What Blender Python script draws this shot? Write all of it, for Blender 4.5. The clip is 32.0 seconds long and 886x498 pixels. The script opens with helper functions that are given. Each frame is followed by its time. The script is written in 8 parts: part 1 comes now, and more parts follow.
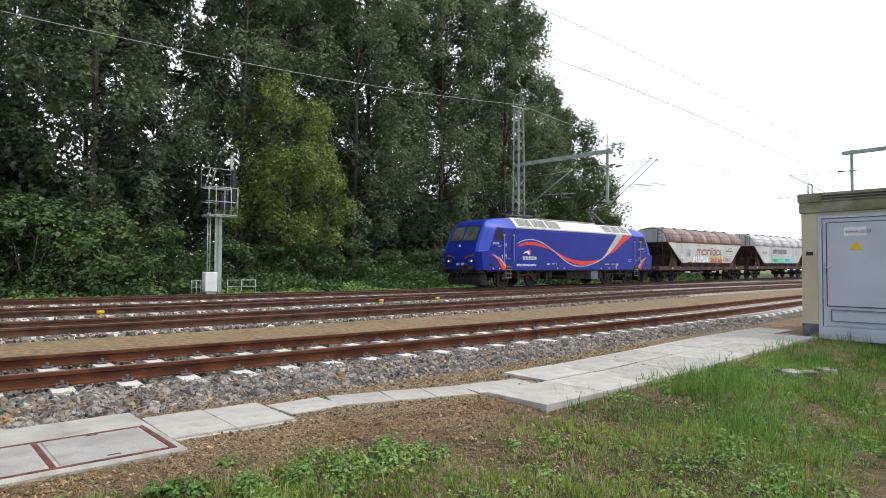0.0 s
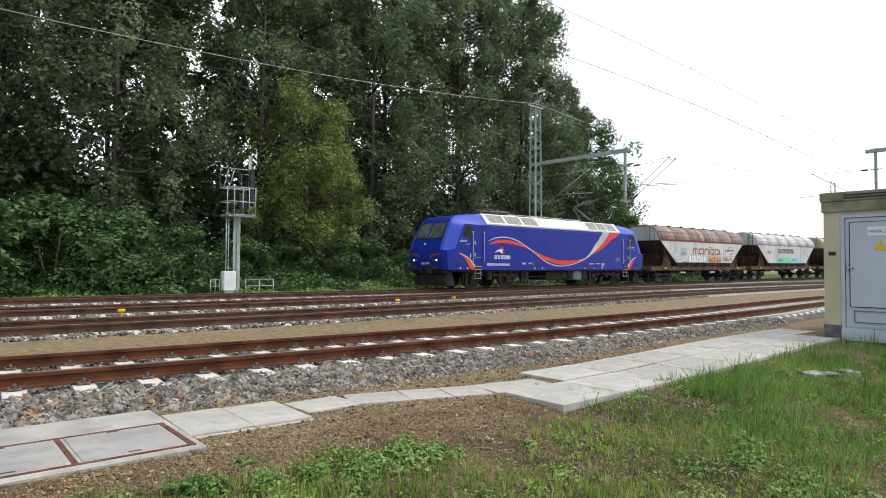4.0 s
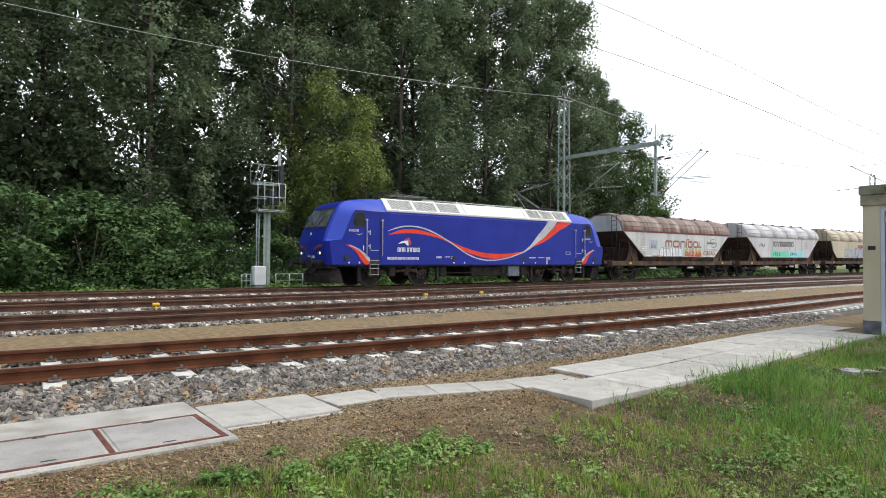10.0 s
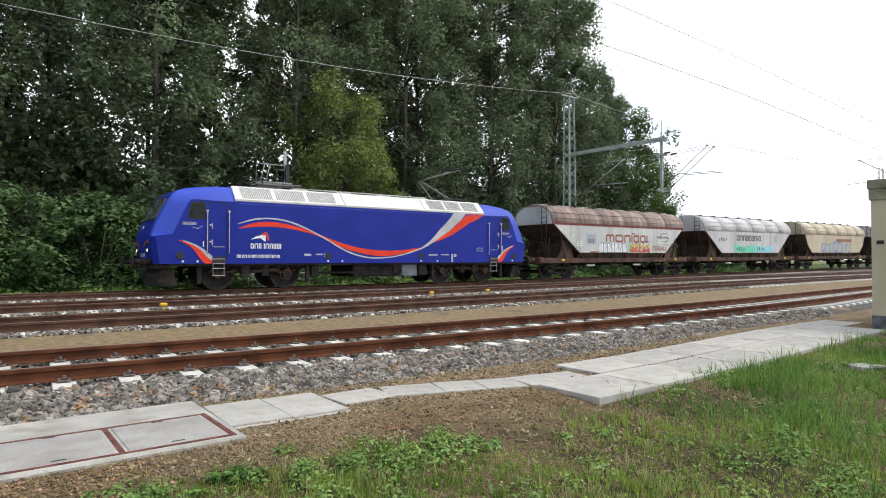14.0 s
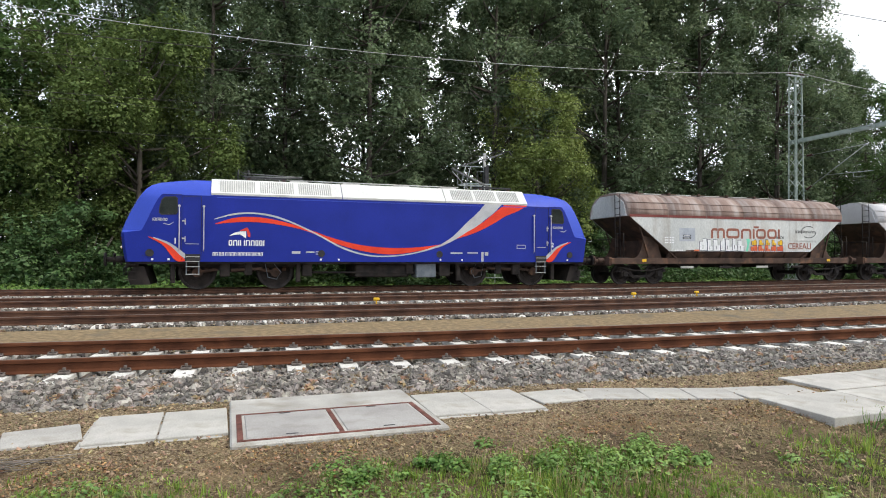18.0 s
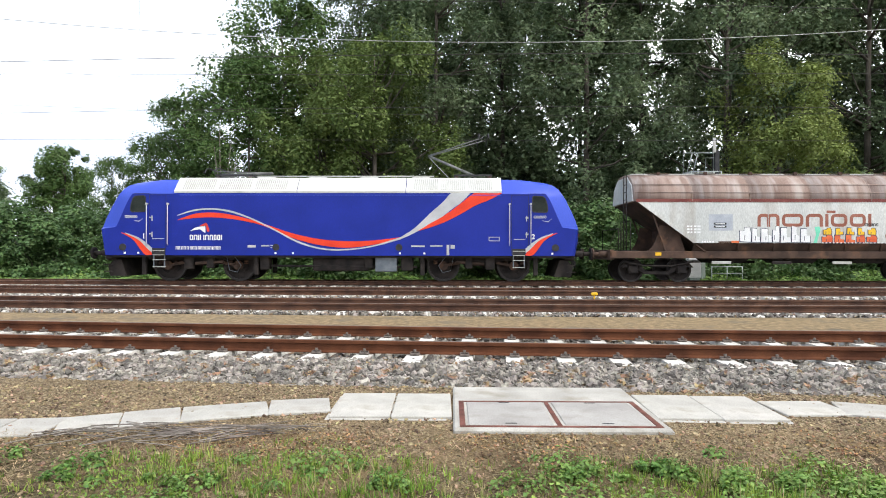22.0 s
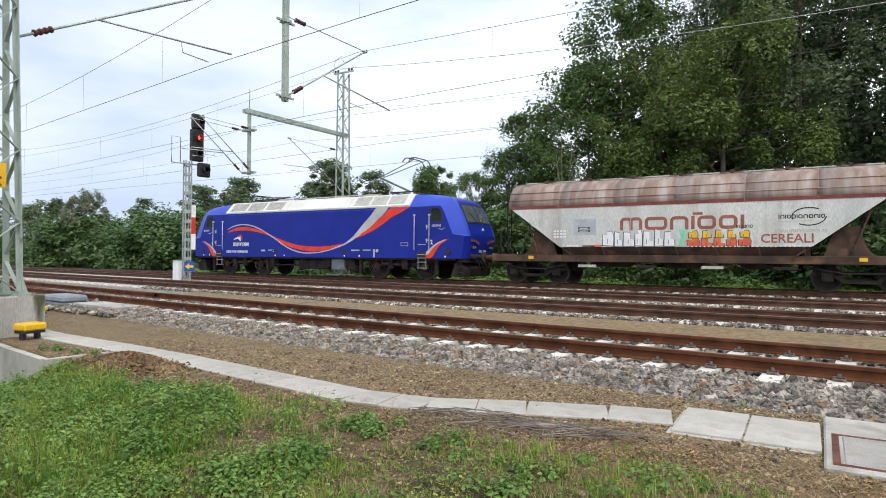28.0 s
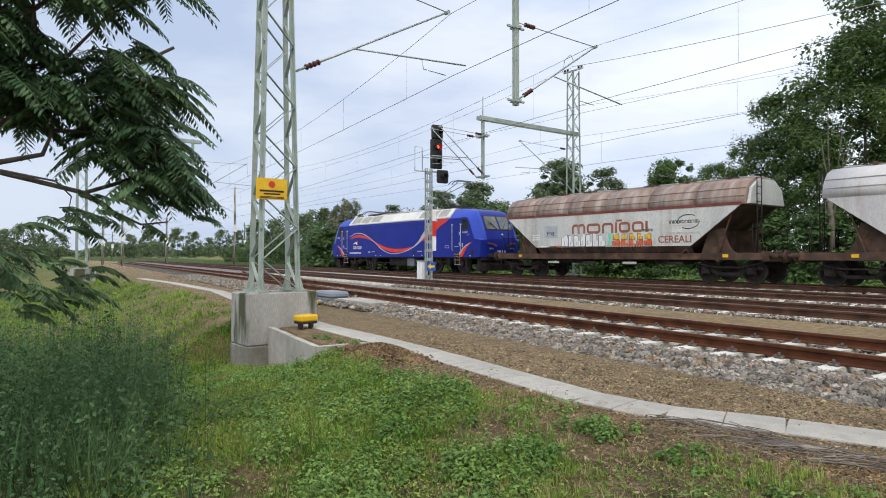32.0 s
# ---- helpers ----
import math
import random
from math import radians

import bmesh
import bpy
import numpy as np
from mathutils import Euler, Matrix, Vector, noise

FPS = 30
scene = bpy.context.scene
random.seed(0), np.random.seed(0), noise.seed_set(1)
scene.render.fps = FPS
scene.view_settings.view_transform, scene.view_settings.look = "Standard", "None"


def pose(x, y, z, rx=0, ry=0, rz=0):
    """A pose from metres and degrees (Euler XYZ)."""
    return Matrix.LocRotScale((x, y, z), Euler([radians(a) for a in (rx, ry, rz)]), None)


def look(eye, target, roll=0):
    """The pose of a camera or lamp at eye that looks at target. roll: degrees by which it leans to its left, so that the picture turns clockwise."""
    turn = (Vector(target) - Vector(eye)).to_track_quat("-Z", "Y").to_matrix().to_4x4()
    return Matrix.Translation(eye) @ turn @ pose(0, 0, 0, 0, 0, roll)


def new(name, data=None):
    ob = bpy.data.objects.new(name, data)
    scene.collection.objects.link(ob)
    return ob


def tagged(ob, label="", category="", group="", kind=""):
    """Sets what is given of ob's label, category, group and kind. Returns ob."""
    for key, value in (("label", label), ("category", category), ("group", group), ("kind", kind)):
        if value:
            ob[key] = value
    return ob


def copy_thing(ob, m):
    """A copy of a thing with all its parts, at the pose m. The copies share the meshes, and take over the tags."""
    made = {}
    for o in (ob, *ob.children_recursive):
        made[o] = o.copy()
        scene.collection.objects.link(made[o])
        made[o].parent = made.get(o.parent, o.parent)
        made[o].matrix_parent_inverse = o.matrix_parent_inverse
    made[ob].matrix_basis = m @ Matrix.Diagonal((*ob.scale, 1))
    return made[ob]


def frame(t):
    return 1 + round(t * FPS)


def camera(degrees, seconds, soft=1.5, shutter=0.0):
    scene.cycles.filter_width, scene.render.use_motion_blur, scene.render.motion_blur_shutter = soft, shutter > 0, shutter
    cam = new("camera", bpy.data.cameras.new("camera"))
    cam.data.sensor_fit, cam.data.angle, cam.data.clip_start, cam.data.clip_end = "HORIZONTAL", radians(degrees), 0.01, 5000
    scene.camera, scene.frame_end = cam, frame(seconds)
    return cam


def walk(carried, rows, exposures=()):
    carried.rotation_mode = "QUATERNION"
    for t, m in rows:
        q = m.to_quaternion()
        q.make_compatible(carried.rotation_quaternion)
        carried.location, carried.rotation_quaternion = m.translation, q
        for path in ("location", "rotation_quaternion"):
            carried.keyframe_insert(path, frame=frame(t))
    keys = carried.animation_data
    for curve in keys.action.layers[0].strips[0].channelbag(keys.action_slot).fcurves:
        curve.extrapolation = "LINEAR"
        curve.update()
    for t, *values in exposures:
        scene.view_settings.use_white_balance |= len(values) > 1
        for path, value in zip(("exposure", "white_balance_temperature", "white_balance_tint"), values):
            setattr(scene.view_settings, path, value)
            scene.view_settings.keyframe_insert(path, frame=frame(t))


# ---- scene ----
cam = camera(70.87, 32.0, soft=1.0)
EYE = 1.077
# seconds, heading, tilt, roll
PATH = [
    (0.0, -41.67, 91.79, -0.24),
    (0.5, -41.70, 91.76, -0.31),
    (1.0, -41.72, 91.74, -0.29),
    (1.5, -41.66, 91.69, -0.28),
    (2.0, -41.54, 91.64, -0.23),
    (2.5, -41.52, 91.72, -0.24),
    (3.0, -41.45, 91.74, -0.35),
    (3.5, -40.14, 91.75, -0.35),
    (5.5, -40.39, 91.74, -0.31),
    (6.0, -40.44, 91.68, -0.41),
    (6.5, -40.09, 91.76, -0.44),
    (7.0, -39.56, 91.84, -0.45),
    (7.5, -39.47, 91.69, -0.51),
    (8.0, -39.27, 91.69, -0.53),
    (8.5, -39.45, 91.77, -0.34),
    (9.0, -38.99, 91.79, -0.32),
    (9.5, -38.19, 91.68, -0.29),
    (10.0, -37.62, 91.25, -0.33),
    (10.5, -37.17, 90.93, -0.31),
    (11.0, -37.37, 91.04, -0.22),
    (11.5, -37.38, 91.11, -0.13),
    (12.0, -37.27, 91.10, -0.06),
    (12.5, -37.13, 91.12, -0.02),
    (13.0, -37.06, 91.04, -0.02),
    (13.5, -37.07, 90.97, 0.06),
    (14.0, -37.07, 91.06, 0.13),
    (14.5, -37.09, 91.18, 0.19),
    (16.5, -35.84, 90.90, 0.32),
    (17.0, -25.88, 91.02, 0.01),
    (17.5, -21.61, 90.98, -0.17),
    (18.0, -19.01, 90.97, -0.15),
    (18.5, -15.79, 90.98, 0.26),
    (19.0, -10.26, 90.86, 0.05),
    (19.5, -9.19, 90.49, -0.35),
    (20.0, -9.04, 90.58, -0.47),
    (20.5, -5.36, 90.41, -0.06),
    (21.0, -1.37, 90.33, -0.21),
    (21.5, -0.56, 90.32, -0.15),
    (22.0, 0.75, 90.38, -0.12),
    (22.5, 1.52, 90.34, -0.08),
    (23.0, 2.01, 90.35, -0.22),
    (23.5, 4.88, 90.36, -0.48),
    (24.0, 11.33, 90.55, -0.23),
    (24.5, 17.85, 90.22, -0.29),
    (25.0, 19.13, 89.94, -0.65),
    (25.5, 20.57, 90.19, -0.72),
    (27.5, 27.93, 90.43, -0.06),
    (28.0, 31.24, 90.67, -0.41),
    (28.5, 35.78, 90.85, 0.08),
    (29.0, 39.37, 90.40, -0.52),
    (29.5, 40.12, 90.20, -0.85),
    (30.0, 43.88, 89.79, -0.64),
    (30.5, 46.68, 89.95, -0.89),
    (31.0, 48.70, 89.84, -0.51),
    (31.5, 50.57, 90.21, -0.20),
    (32.0, 52.30, 90.59, -0.00),
]
walk(cam, [(t, pose(0, 0, EYE, tilt, roll, head)) for t, head, tilt, roll in PATH],
     exposures=[(0, 0.0), (14.5, 0.0), (17, -0.12), (18, 0.09), (19, 0.46), (24, 0.40), (25, 0.24), (28, 0.02), (29, -0.14), (30, -0.17), (32, -0.2)])

# ---- sky and sun: a bright, evenly overcast day ----
world = bpy.data.worlds.new("overcast_sky")
scene.world = world
world.use_nodes = True
wn, wl = world.node_tree.nodes, world.node_tree.links
wn.clear()
w_out = wn.new("ShaderNodeOutputWorld")
w_sky = wn.new("ShaderNodeTexSky")
w_sky.sky_type, w_sky.sun_disc = "NISHITA", False
w_sky.sun_elevation, w_sky.sun_rotation = radians(48), radians(60)
w_sky.air_density, w_sky.dust_density, w_sky.ozone_density = 1.0, 3.0, 1.0
w_bg = wn.new("ShaderNodeBackground")
w_bg.inputs[1].default_value = 0.10
w_cl = wn.new("ShaderNodeBackground")
w_cl.inputs[1].default_value = 1.9
w_co = wn.new("ShaderNodeTexCoord")
w_map = wn.new("ShaderNodeMapping")
w_map.inputs["Scale"].default_value = (1.0, 1.0, 3.4)
w_no = wn.new("ShaderNodeTexNoise")
w_no.inputs["Scale"].default_value, w_no.inputs["Detail"].default_value, w_no.inputs["Roughness"].default_value = 2.6, 7.0, 0.55
w_ra = wn.new("ShaderNodeValToRGB")
w_ra.color_ramp.elements[0].position, w_ra.color_ramp.elements[0].color = 0.34, (0.70, 0.76, 0.88, 1)
w_ra.color_ramp.elements[1].position, w_ra.color_ramp.elements[1].color = 0.62, (1.0, 1.0, 1.01, 1)
w_mix = wn.new("ShaderNodeMixShader")
w_mix.inputs[0].default_value = 0.86
wl.new(w_co.outputs["Generated"], w_map.inputs[0])
wl.new(w_map.outputs[0], w_no.inputs["Vector"])
wl.new(w_no.outputs["Fac"], w_ra.inputs[0])
w_sep = wn.new("ShaderNodeSeparateXYZ")
w_side = wn.new("ShaderNodeMapRange")
w_side.inputs["From Min"].default_value, w_side.inputs["From Max"].default_value = -1.0, 0.35
w_side.inputs["To Min"].default_value, w_side.inputs["To Max"].default_value = 0.0, 1.0
w_tone = wn.new("ShaderNodeValToRGB")
w_tone.color_ramp.elements[0].position, w_tone.color_ramp.elements[0].color = 0.0, (0.47, 0.525, 0.615, 1)
w_tone.color_ramp.elements[1].position, w_tone.color_ramp.elements[1].color = 1.0, (1.0, 1.0, 1.0, 1)
w_mul = wn.new("ShaderNodeMix")
w_mul.data_type, w_mul.blend_type = "RGBA", "MULTIPLY"
w_mul.inputs[0].default_value = 1.0
wl.new(w_co.outputs["Generated"], w_sep.inputs[0])
wl.new(w_sep.outputs[0], w_side.inputs["Value"])
wl.new(w_side.outputs[0], w_tone.inputs[0])
wl.new(w_ra.outputs[0], w_mul.inputs[6])
wl.new(w_tone.outputs[0], w_mul.inputs[7])
wl.new(w_mul.outputs[2], w_cl.inputs[0])
wl.new(w_sky.outputs[0], w_bg.inputs[0])
wl.new(w_bg.outputs[0], w_mix.inputs[1])
wl.new(w_cl.outputs[0], w_mix.inputs[2])
wl.new(w_mix.outputs[0], w_out.inputs[0])

sun_data = bpy.data.lights.new("sun", "SUN")
sun_data.energy, sun_data.angle, sun_data.color = 1.6, radians(14), (1.0, 0.94, 0.85)
sun = new("sun", sun_data)
sun.matrix_world = look((0, 0, 60), (-30, 25, 8))

# ---- materials ----
def rgb(c):
    return (c[0], c[1], c[2], 1.0)


def surface(name, a, b, scale=4.0, fine=60.0, rough=0.8, metal=0.0, bump=0.2, bump_scale=80.0, stain=None, stain_scale=1.2,
            stain_low=0.52, stain_high=0.66, spec=0.4, jitter=0.0, island=False, stretch=(1, 1, 1), translucent=0.0, wet=0.0):
    """Two-scale mottled surface in world size: broad patches from a to b, fine grain, optional stain with soft edges."""
    m = bpy.data.materials.new(name)
    m.use_nodes = True
    n, l = m.node_tree.nodes, m.node_tree.links
    n.clear()
    out, bs = n.new("ShaderNodeOutputMaterial"), n.new("ShaderNodeBsdfPrincipled")
    co = n.new("ShaderNodeTexCoord")
    mp = n.new("ShaderNodeMapping")
    mp.inputs["Scale"].default_value = stretch
    l.new(co.outputs["Object"], mp.inputs[0])
    big, small = n.new("ShaderNodeTexNoise"), n.new("ShaderNodeTexNoise")
    big.inputs["Scale"].default_value, big.inputs["Detail"].default_value = scale, 5
    small.inputs["Scale"].default_value, small.inputs["Detail"].default_value = fine, 3
    l.new(mp.outputs[0], big.inputs["Vector"])
    l.new(mp.outputs[0], small.inputs["Vector"])
    ra = n.new("ShaderNodeValToRGB")
    ra.color_ramp.elements[0].position, ra.color_ramp.elements[0].color = 0.36, rgb(a)
    ra.color_ramp.elements[1].position, ra.color_ramp.elements[1].color = 0.64, rgb(b)
    l.new(big.outputs["Fac"], ra.inputs[0])
    col = ra.outputs[0]
    hs = n.new("ShaderNodeHueSaturation")
    mr = n.new("ShaderNodeMapRange")
    mr.inputs["From Min"].default_value, mr.inputs["From Max"].default_value = 0.25, 0.75
    mr.inputs["To Min"].default_value, mr.inputs["To Max"].default_value = 0.8, 1.2
    l.new(small.outputs["Fac"], mr.inputs["Value"])
    l.new(mr.outputs[0], hs.inputs["Value"])
    l.new(col, hs.inputs["Color"])
    col = hs.outputs[0]
    if stain:
        sn, sr, mx = n.new("ShaderNodeTexNoise"), n.new("ShaderNodeMapRange"), n.new("ShaderNodeMix")
        mx.data_type = "RGBA"
        sn.inputs["Scale"].default_value, sn.inputs["Detail"].default_value = stain_scale, 6
        sr.inputs["From Min"].default_value, sr.inputs["From Max"].default_value = stain_low, stain_high
        l.new(mp.outputs[0], sn.inputs["Vector"])
        l.new(sn.outputs["Fac"], sr.inputs["Value"])
        l.new(sr.outputs[0], mx.inputs[0])
        l.new(col, mx.inputs[6])
        mx.inputs[7].default_value = rgb(stain)
        col = mx.outputs[2]
    if jitter:
        h2, m2 = n.new("ShaderNodeHueSaturation"), n.new("ShaderNodeMapRange")
        if island:
            src = n.new("ShaderNodeNewGeometry").outputs["Random Per Island"]
        else:
            src = n.new("ShaderNodeObjectInfo").outputs["Random"]
        m2.inputs["To Min"].default_value, m2.inputs["To Max"].default_value = 1 - jitter, 1 + jitter
        l.new(src, m2.inputs["Value"])
        l.new(m2.outputs[0], h2.inputs["Value"])
        l.new(col, h2.inputs["Color"])
        m3 = n.new("ShaderNodeMapRange")
        m3.inputs["To Min"].default_value, m3.inputs["To Max"].default_value = 0.5 - jitter * 0.06, 0.5 + jitter * 0.06
        mth = n.new("ShaderNodeMath")
        mth.operation = "FRACT"
        mu = n.new("ShaderNodeMath")
        mu.operation = "MULTIPLY"
        mu.inputs[1].default_value = 7.31
        l.new(src, mu.inputs[0])
        l.new(mu.outputs[0], mth.inputs[0])
        l.new(mth.outputs[0], m3.inputs["Value"])
        l.new(m3.outputs[0], h2.inputs["Hue"])
        col = h2.outputs[0]
    l.new(col, bs.inputs["Base Color"])
    bs.inputs["Roughness"].default_value, bs.inputs["Metallic"].default_value = rough, metal
    bs.inputs["Specular IOR Level"].default_value = spec
    if bump:
        bn, bp = n.new("ShaderNodeTexNoise"), n.new("ShaderNodeBump")
        bn.inputs["Scale"].default_value, bn.inputs["Detail"].default_value = bump_scale, 4
        bp.inputs["Strength"].default_value, bp.inputs["Distance"].default_value = bump, 0.01
        l.new(mp.outputs[0], bn.inputs["Vector"])
        l.new(bn.outputs["Fac"], bp.inputs["Height"])
        l.new(bp.outputs[0], bs.inputs["Normal"])
    sh = bs.outputs[0]
    if translucent:
        tr, ms = n.new("ShaderNodeBsdfTranslucent"), n.new("ShaderNodeMixShader")
        ms.inputs[0].default_value = translucent
        l.new(col, tr.inputs[0])
        l.new(sh, ms.inputs[1])
        l.new(tr.outputs[0], ms.inputs[2])
        sh = ms.outputs[0]
    l.new(sh, out.inputs[0])
    return m


def glow(name, c, strength):
    m = bpy.data.materials.new(name)
    m.use_nodes = True
    bs = m.node_tree.nodes["Principled BSDF"]
    bs.inputs["Base Color"].default_value = rgb(c)
    bs.inputs["Emission Color"].default_value = rgb(c)
    bs.inputs["Emission Strength"].default_value = strength
    return m


M_RAIL = surface("rust_rail", (0.064, 0.022, 0.010), (0.128, 0.047, 0.021), 3, 90, 0.8, 0.0, 0.25, 120, spec=0.2)
M_RAILDARK = surface("dark_oiled_rail", (0.048, 0.021, 0.012), (0.104, 0.048, 0.027), 3, 90, 0.7, 0.0, 0.25, 120, spec=0.3)
M_RAILTOP = surface("worn_rail_head", (0.12, 0.088, 0.068), (0.21, 0.165, 0.13), 2, 60, 0.5, 0.3, 0.1, 90)
M_SLEEPER = surface("pale_concrete_sleeper", (0.50, 0.48, 0.43), (0.68, 0.66, 0.60), 5, 90, 0.9, 0, 0.3, 70, (0.25, 0.19, 0.13), 3.0, 0.62, 0.8, jitter=0.12)
M_CLIP = surface("dark_rusty_steel", (0.085, 0.070, 0.060), (0.19, 0.16, 0.14), 20, 120, 0.7, 0.2, 0.2, 150)
M_STONE = surface("ballast_stone", (0.132, 0.120, 0.105), (0.320, 0.290, 0.250), 6.0, 60, 0.9, 0, 0.3, 90, (0.25, 0.165, 0.092), 7.0, 0.57, 0.65, jitter=0.50, island=True)
# bed under the near stones: shade in their gaps is put into its dark colour
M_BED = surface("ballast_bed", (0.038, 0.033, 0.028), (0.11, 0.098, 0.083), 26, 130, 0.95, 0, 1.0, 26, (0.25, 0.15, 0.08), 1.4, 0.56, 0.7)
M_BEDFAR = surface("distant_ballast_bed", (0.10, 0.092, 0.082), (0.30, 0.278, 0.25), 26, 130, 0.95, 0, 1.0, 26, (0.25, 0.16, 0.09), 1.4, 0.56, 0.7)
M_SANDSTRIP = surface("ochre_gravel_strip", (0.145, 0.104, 0.052), (0.275, 0.198, 0.105), 9, 60, 0.95, 0, 0.8, 60, (0.12, 0.10, 0.07), 1.6, 0.55, 0.7)
M_CONC = surface("pale_concrete", (0.345, 0.33, 0.295), (0.47, 0.45, 0.405), 2.2, 80, 0.9, 0, 0.15, 120, (0.25, 0.225, 0.175), 3.1, 0.53, 0.78, jitter=0.08)
M_CONCOLD = surface("stained_concrete", (0.27, 0.265, 0.245), (0.44, 0.43, 0.40), 1.6, 50, 0.9, 0, 0.3, 70, (0.070, 0.074, 0.040), 2.6, 0.48, 0.58, stretch=(1, 1, 0.22))
M_LID = surface("taupe_concrete_lid", (0.28, 0.265, 0.245), (0.36, 0.345, 0.32), 3.0, 90, 0.9, 0, 0.15, 120, (0.22, 0.20, 0.17), 4.0, 0.55, 0.8)
M_RUSTFRAME = surface("rusty_frame", (0.10, 0.035, 0.025), (0.19, 0.075, 0.055), 8, 90, 0.75, 0.3, 0.2, 120)
M_HUT = surface("buff_render", (0.44, 0.39, 0.26), (0.52, 0.47, 0.33), 1.2, 90, 0.92, 0, 0.25, 150)
M_HUTROOF = surface("mossy_concrete", (0.17, 0.165, 0.115), (0.30, 0.285, 0.20), 2.5, 60, 0.95, 0, 0.4, 60, (0.09, 0.10, 0.045), 2.0, 0.52, 0.7)
M_HUTBASE = surface("grey_plinth", (0.07, 0.072, 0.08), (0.17, 0.17, 0.175), 6, 60, 0.95, 0, 0.3, 80)
M_DOOR = surface("grey_door_paint", (0.44, 0.48, 0.53), (0.49, 0.53, 0.58), 1.5, 120, 0.45, 0.1, 0.03, 100)
M_GALV = surface("galvanised_steel", (0.33, 0.37, 0.36), (0.47, 0.51, 0.49), 5, 60, 0.55, 0.55, 0.05, 60)
M_MAST = surface("grey_green_mast_paint", (0.27, 0.33, 0.29), (0.37, 0.43, 0.39), 3, 70, 0.65, 0.0, 0.1, 80, (0.20, 0.17, 0.12), 5.0, 0.66, 0.8)
M_WIRE = surface("overhead_wire", (0.05, 0.047, 0.045), (0.08, 0.075, 0.07), 3, 60, 0.8, 0.0, 0, spec=0.1)
M_WIRELIGHT = surface("bright_feeder_wire", (0.42, 0.42, 0.40), (0.55, 0.55, 0.53), 3, 60, 0.5, 0.3, 0)
M_INSUL = surface("brown_insulator", (0.045, 0.013, 0.010), (0.075, 0.019, 0.013), 12, 60, 0.35, 0, 0)
M_BLACK = surface("matt_black", (0.012, 0.012, 0.014), (0.03, 0.03, 0.032), 6, 60, 0.55, 0, 0.05)
M_WHITE = surface("white_paint", (0.70, 0.71, 0.71), (0.80, 0.81, 0.81), 3, 90, 0.5, 0, 0.03)
M_YELLOW = surface("yellow_paint", (0.68, 0.40, 0.012), (0.78, 0.48, 0.02), 4, 90, 0.5, 0, 0.05)
M_BLUESIGN = surface("blue_enamel", (0.01, 0.06, 0.33), (0.015, 0.08, 0.4), 3, 60, 0.35, 0, 0)
M_RED = surface("red_paint", (0.52, 0.03, 0.02), (0.62, 0.05, 0.03), 3, 60, 0.45, 0, 0)
M_REDGLOW = glow("red_signal_light", (1.0, 0.03, 0.02), 9.0)
M_HEADLIGHT = glow("headlight_glow", (1.0, 0.80, 0.55), 0.9)
M_BARK = surface("grey_brown_bark", (0.05, 0.042, 0.034), (0.13, 0.11, 0.09), 3, 40, 0.95, 0, 0.6, 30, stretch=(1, 1, 0.25))
M_BARKPALE = surface("pale_bark", (0.17, 0.155, 0.13), (0.30, 0.28, 0.24), 3, 40, 0.95, 0, 0.5, 30, stretch=(1, 1, 0.3))
M_BARKDEAD = surface("weathered_dead_wood", (0.10, 0.088, 0.068), (0.19, 0.17, 0.135), 3, 40, 0.95, 0, 0.5, 30, stretch=(1, 1, 0.3))
M_LEAFDARK = surface("dark_poplar_leaves", (0.070, 0.110, 0.053), (0.245, 0.318, 0.172), 0.5, 8, 0.55, 0, 0, jitter=0.24, island=True, translucent=0.45, spec=0.35)
M_LEAFMID = surface("green_leaves", (0.052, 0.100, 0.026), (0.120, 0.195, 0.055), 0.5, 8, 0.6, 0, 0, jitter=0.26, island=True, translucent=0.28, spec=0.3)
M_LEAFOLIVE = surface("olive_willow_leaves", (0.084, 0.128, 0.034), (0.168, 0.226, 0.066), 0.7, 8, 0.6, 0, 0, jitter=0.15, island=True, translucent=0.3, spec=0.2)
M_LEAFYEL = surface("yellow_green_willow_leaves", (0.150, 0.200, 0.050), (0.280, 0.340, 0.100), 0.7, 8, 0.6, 0, 0, jitter=0.15, island=True, translucent=0.3, spec=0.3)
M_LEAFBUSH = surface("bush_leaves", (0.052, 0.104, 0.032), (0.122, 0.205, 0.068), 0.8, 8, 0.55, 0, 0, jitter=0.32, island=True, translucent=0.25, spec=0.35)
M_LEAFSUMAC = surface("sumac_leaves", (0.050, 0.100, 0.045), (0.115, 0.190, 0.085), 1.5, 12, 0.5, 0, 0, jitter=0.35, island=True, translucent=0.3, spec=0.35)
M_LEAFGREY = surface("grey_green_willow_leaves", (0.16, 0.185, 0.115), (0.24, 0.26, 0.17), 0.5, 8, 0.6, 0, 0, jitter=0.3, island=True, translucent=0.2)
M_GRASS = surface("meadow_grass", (0.112, 0.212, 0.028), (0.285, 0.385, 0.076), 0.9, 20, 0.6, 0, 0, jitter=0.5, island=True, translucent=0.35, spec=0.3)
M_GRASSRANK = surface("rank_grass", (0.085, 0.195, 0.032), (0.205, 0.335, 0.075), 0.9, 20, 0.6, 0, 0, jitter=0.5, island=True, translucent=0.35, spec=0.3)
M_GRASSDRY = surface("dry_grass", (0.32, 0.27, 0.12), (0.45, 0.39, 0.20), 2, 30, 0.8, 0, 0, jitter=0.3, island=True, translucent=0.2)
M_WEED = surface("broad_leaf_weeds", (0.120, 0.225, 0.045), (0.225, 0.345, 0.090), 1.2, 20, 0.5, 0, 0, jitter=0.35, island=True, translucent=0.3, spec=0.35)
